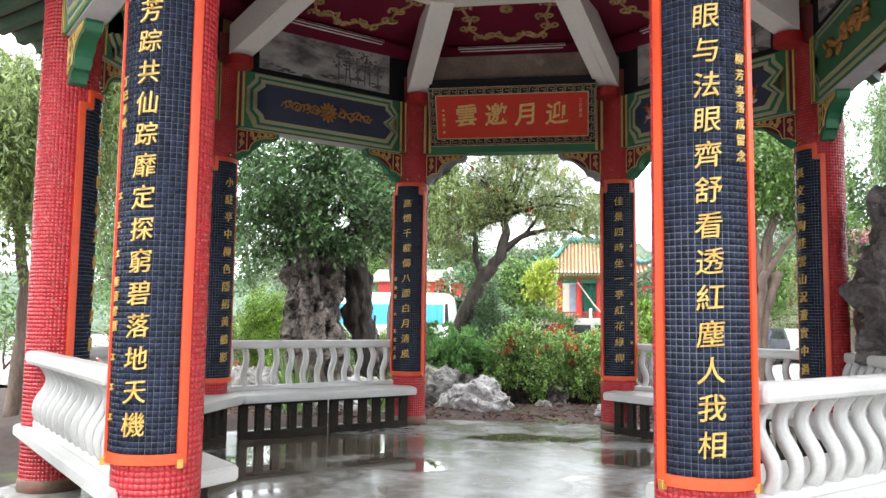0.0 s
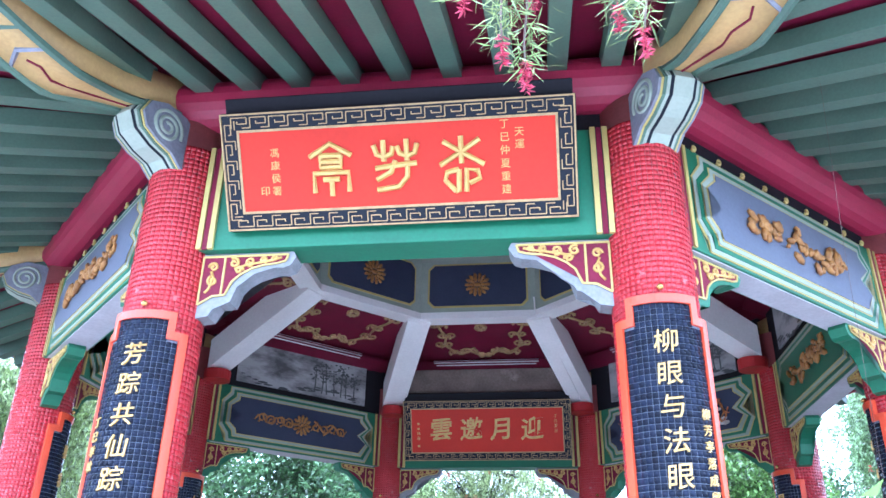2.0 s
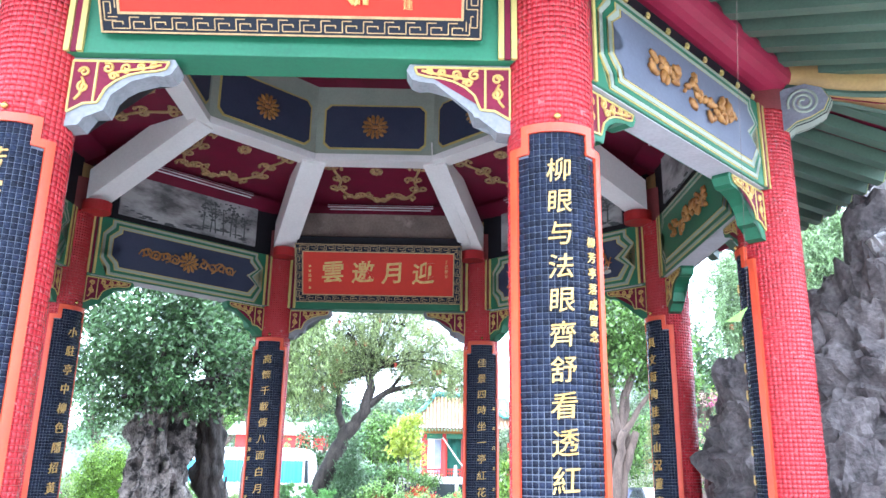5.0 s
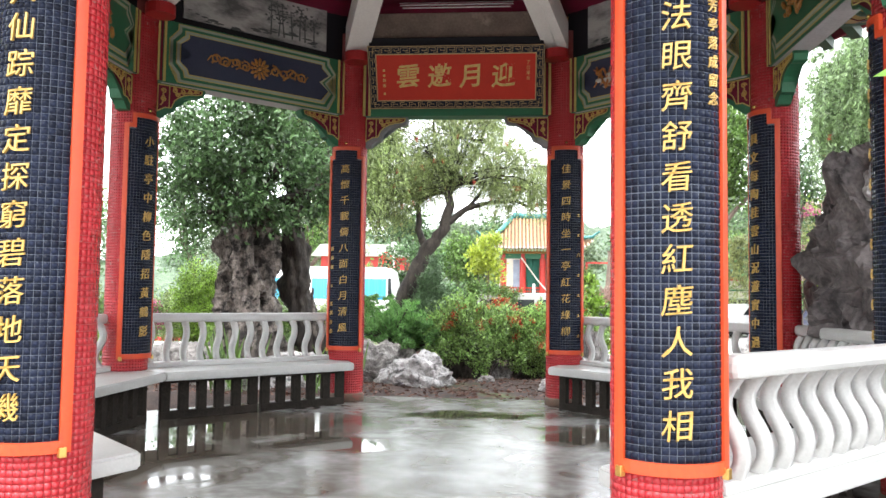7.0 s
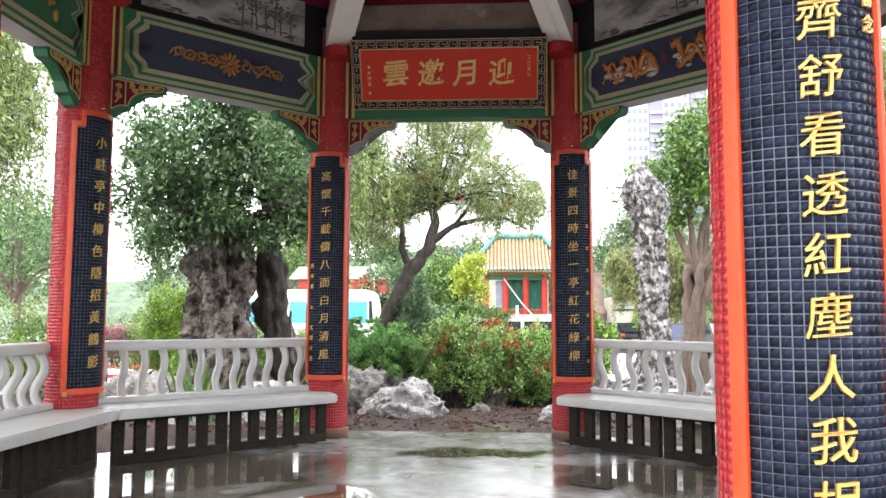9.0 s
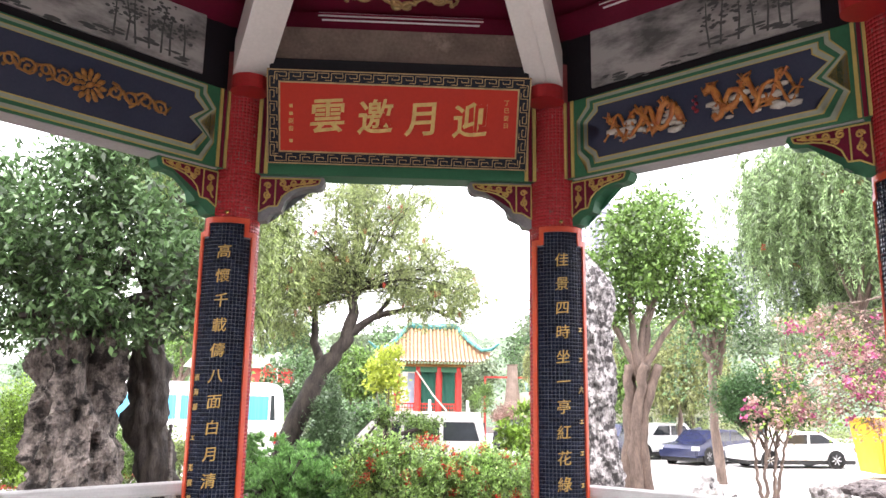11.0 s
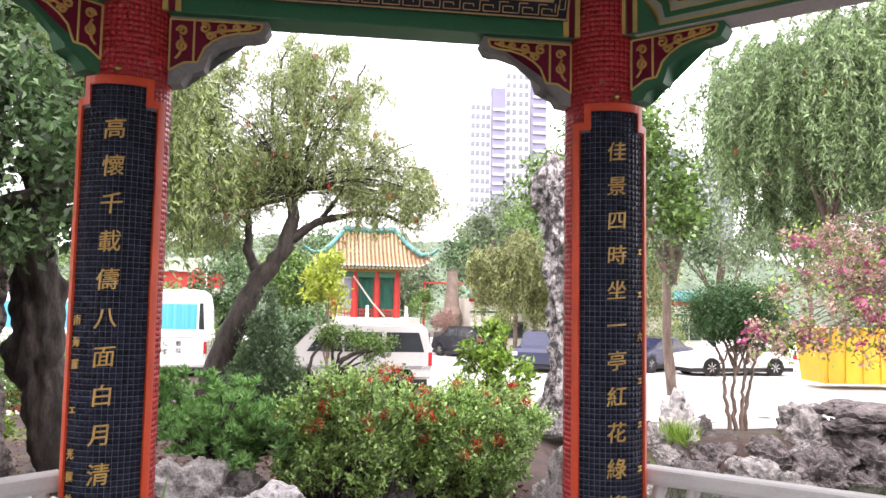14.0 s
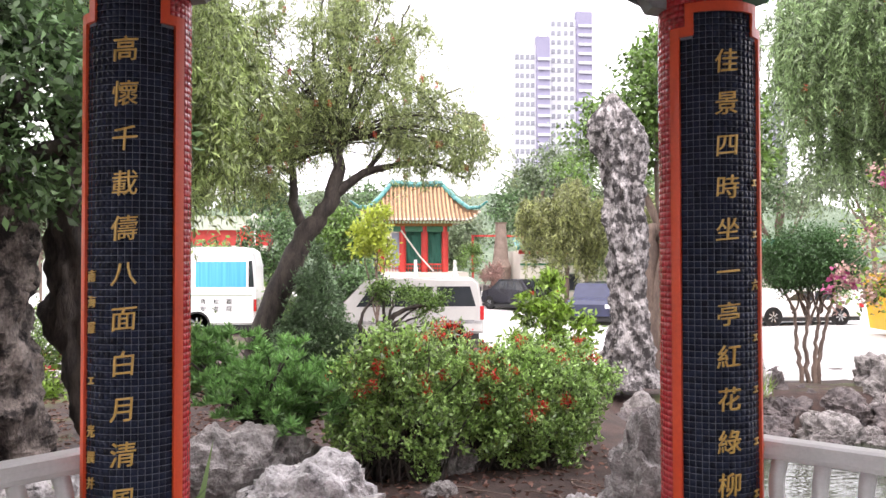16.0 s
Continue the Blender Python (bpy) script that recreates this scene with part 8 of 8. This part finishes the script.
for i, (x, y, r) in enumerate(((4.75, 41.8, 0.75), (5.9, 42, 0.6), (8.6, 39.5, 0.5))):
    leafy_shrub("potted_shrub", "rounded potted shrub before the hall", [(x, y, 0.9 + (1.2 if i == 0 else 0.2), r, r, r)], 220, 12, 0.08, 0.10, 0.05, L_MID if i == 0 else L_SAND if i == 1 else L_BRIGHT, 300 + i, (x, y, ZP), "potted shrubs before the hall")

# ---- woods and hedges beyond ----
def far_tree(x, y, z0, h, w, leaf, seed, label="broad green tree in the distance"):
    t = tree("distant_tree", label, group="distant trees")
    r = random.Random(seed)
    bm = bmesh.new()
    limb(bm, [(x, y, z0 - 0.3), (x + r.uniform(-0.3, 0.3), y, z0 + h * 0.35), (x, y, z0 + h * 0.7)], 0.018 * h, 0.008 * h, 7, 0.03, seed)
    blobs = []
    for i in range(8):
        a, q = r.uniform(0, 6.28), r.uniform(0.1, 0.62)
        c = (x + w * q * math.cos(a), y + w * q * math.sin(a), z0 + h * r.uniform(0.42, 0.85))
        blobs.append((*c, w * r.uniform(0.32, 0.5), w * r.uniform(0.32, 0.5), h * r.uniform(0.13, 0.2)))
        limb(bm, [(x, y, z0 + h * 0.35), (0.5 * (x + c[0]), 0.5 * (y + c[1]), z0 + h * 0.5), c], 0.012 * h, 0.004 * h, 5, 0.03, seed + i)
    part("trunk", bm, M_BARKBROWN, t, smooth=True)
    s = 0.05 + 0.0042 * y
    part("crown", crown_mesh("crown", blobs, 420, 13, 0.10 * w, s, s * 0.55, leaf, seed, 0.2, 0.4), None, t, kind="stuff")


FT = [(9.8, 47, 10.0, 3.0, L_FAR), (13.5, 50, 10.5, 3.6, L_FAR), (18, 47, 9.5, 3.6, L_MID), (23, 44, 9, 3.6, L_FAR), (-4.5, 33, 5.0, 2.2, L_DARK), (-2.0, 36, 5.2, 2.2, L_MID), (0.6, 52, 8.0, 3.0, L_DARK), (-8.0, 54, 9, 3.8, L_DARK), (-14, 50, 9.5, 4.0, L_MID), (-20, 44, 9.5, 4.2, L_DARK), (-27, 40, 10, 4.5, L_MID), (-13.5, 33, 6.5, 2.8, L_FAR), (-19, 27, 7, 3.2, L_MID), (-15, 20, 6.5, 2.8, L_DARK), (-22, 16, 7.5, 3.4, L_MID), (-17, 9, 7, 3.0, L_DARK), (-19, 1, 7.5, 3.4, L_MID), (28, 38, 9, 3.8, L_MID), (20, 26, 8.5, 3.2, L_FAR), (24, 20, 8.5, 3.4, L_MID), (17, 13, 7.5, 2.8, L_DARK), (13.0, 6.0, 7.0, 2.4, L_MID), (16, -1, 7.5, 2.8, L_DARK), (-5.8, 28.5, 3.0, 1.8, L_MID), (-1.2, 29.0, 2.6, 1.6, L_DARK), (34, 52, 12, 5, L_FAR), (9.9, 21.5, 9.4, 2.5, L_DARK), (10.8, 40, 8.2, 2.8, L_MID), (16.0, 40, 7.5, 3.0, L_OLIVE), (3.2, 66, 9, 4, L_MID), (-3, 64, 9, 4, L_FAR), (13, 64, 11, 4.5, L_DARK), (21, 62, 11, 5, L_MID), (-17, 60, 10, 4.5, L_FAR), (5.5, 60, 7, 3.5, L_FAR), (-35, 30, 11, 5, L_FAR)]
for i, (x, y, h, w, leaf) in enumerate(FT):
    far_tree(x, y, ground_z(x, y) if y < 15 else ZP, h, w, leaf, 400 + i)
for i, (x, y, w, h) in enumerate(((12.5, 37.6, 1.5, 2.6), (16.2, 37.8, 1.6, 3.0), (20.5, 36.5, 1.6, 2.8), (-3.2, 27.5, 1.2, 1.3), (1.6, 30.5, 1.0, 1.2), (-7.5, 20.5, 1.2, 1.4), (-10.5, 19.5, 1.4, 1.6))):
    leafy_shrub("hedge_shrub", "loose light green hedge shrub", [(x, y, ZP + h * 0.55, w, w * 0.8, h * 0.5), (x + 0.5, y, ZP + h * 0.3, w, w * 0.8, h * 0.4)], 420, 12, 0.16, 0.13, 0.05, L_WEEP if i < 3 else L_MID, 500 + i, (x, y, ZP), "hedge shrubs")

# hill beyond, its surface broken up by tree tops
hv, hf = [], []
for j in range(40):
    for i in range(221):
        x, y = -220 + 2.0 * i + (j % 2), 95 + 2.9 * j
        q = Vector((x * 0.21, y * 0.21, 2))
        hv.append((x, y, -2 + 17 * math.sin(math.pi * j / 39) ** 1.2 * (0.75 + 0.35 * noise.noise(Vector((x * 0.02, y * 0.02, 3))) + 0.25 * math.sin(x * 0.03 + 1)) + 2.2 * noise.noise(q) + 1.6 * noise.noise(q * 2.3)))
for j in range(39):
    for i in range(220):
        a = j * 221 + i
        hf.append((a, a + 1, a + 222, a + 221))
hill = new("backdrop_hill", raw("backdrop_hill", hv, hf, mat("hill_woods", (0.15, 0.20, 0.13), 0.9, (0.05, 0.08, 0.045), 0.45, 2.5, bump=1.0, dist=1.0), True))
tagged(hill, "hazy wooded hill behind the temple", "hill", kind="structure")

# tower blocks
M_TOWERW = mat("tower_white", (0.50, 0.51, 0.54), 0.7, (0.44, 0.45, 0.49), 0.1, 2)
M_TOWERP = mat("tower_violet", (0.25, 0.24, 0.33), 0.7, (0.20, 0.19, 0.28), 0.1, 2)
M_TOWERGL = mat("tower_window", (0.22, 0.23, 0.27), 0.3)
ME_TWIN = {}


def tower(x, y, w, h, label):
    t = thing("tower_block", pose(x, y, 0), label, "building", "tower blocks")
    part("white_wing", box_bm(-w / 2, w * 0.12, -3, 3, -2, h), M_TOWERW, t)
    part("violet_wing", box_bm(w * 0.12 + 0.02, w / 2, -4, 3, -2, h + 2.5), M_TOWERP, t)
    part("roof_hut", box_bm(-w * 0.1, w * 0.25, -2, 2, h, h + 4), M_TOWERW, t)
    n = int(h / 3.0)
    cols = (-0.42, -0.28, -0.12, 0.02)
    if "w" not in ME_TWIN:
        ME_TWIN["w"] = mesh_of("window", box_bm(-0.6, 0.6, -0.12, 0.05, 0, 1.5), M_TOWERGL)
        ME_TWIN["b"] = mesh_of("balcony", box_bm(-0.75, 0.75, -0.5, 0.05, 0, 0.9), M_TOWERW)
    for k in range(max(0, n - 16), n):
        for c in cols:
            part("window", ME_TWIN["w"], None, t, m=pose(c * w, -3.02, k * 3.0 + 0.8))
        for c in (0.22, 0.34, 0.45):
            part("balcony", ME_TWIN["b"], None, t, m=pose(c * w, -4.02, k * 3.0 + 0.3))


tower(49.0, 252, 11.2, 71.5, "pale tower block with violet side wings")
tower(62.6, 256, 13.8, 81, "taller pale tower block with violet side wings")
tower(118, 270, 13, 58, "pale tower block among trees")
tower(132, 262, 12, 54, "pale tower block among trees")
# ---- loose mosaic tiles of the stretch nearest the walk ----
half = PITCH / 2 - 0.0016
vt = [(-half, 0.001, -half), (half, 0.001, -half), (half, 0.001, half), (-half, 0.001, half)] + [(0.88 * x, -0.004, 0.88 * z) for x, z in ((-half, -half), (half, -half), (half, half), (-half, half))]
ME_TILE = raw("tile", vt, [(4, 5, 6, 7), (0, 1, 5, 4), (1, 2, 6, 5), (2, 3, 7, 6), (3, 0, 4, 7)], M_NAVYTILE1)
board = [o for o in COLUMNS[1].children if o.name.startswith("couplet_board")][0]
r0 = RC + 0.012
na, nz = round(100 / math.degrees(PITCH / r0)), round((P2 - P0) / PITCH)
da, dz = 100 / na, (P2 - P0) / nz
for j in range(nz):
    z = P0 + (j + 0.5) * dz
    if HAND0 <= z <= HAND1:
        for i in range(na):
            a = -50 + (i + 0.5) * da
            part("tile", ME_TILE, None, board, m=pose(r0 * math.sin(radians(a)), -r0 * math.cos(radians(a)), z, 0, 0, a))
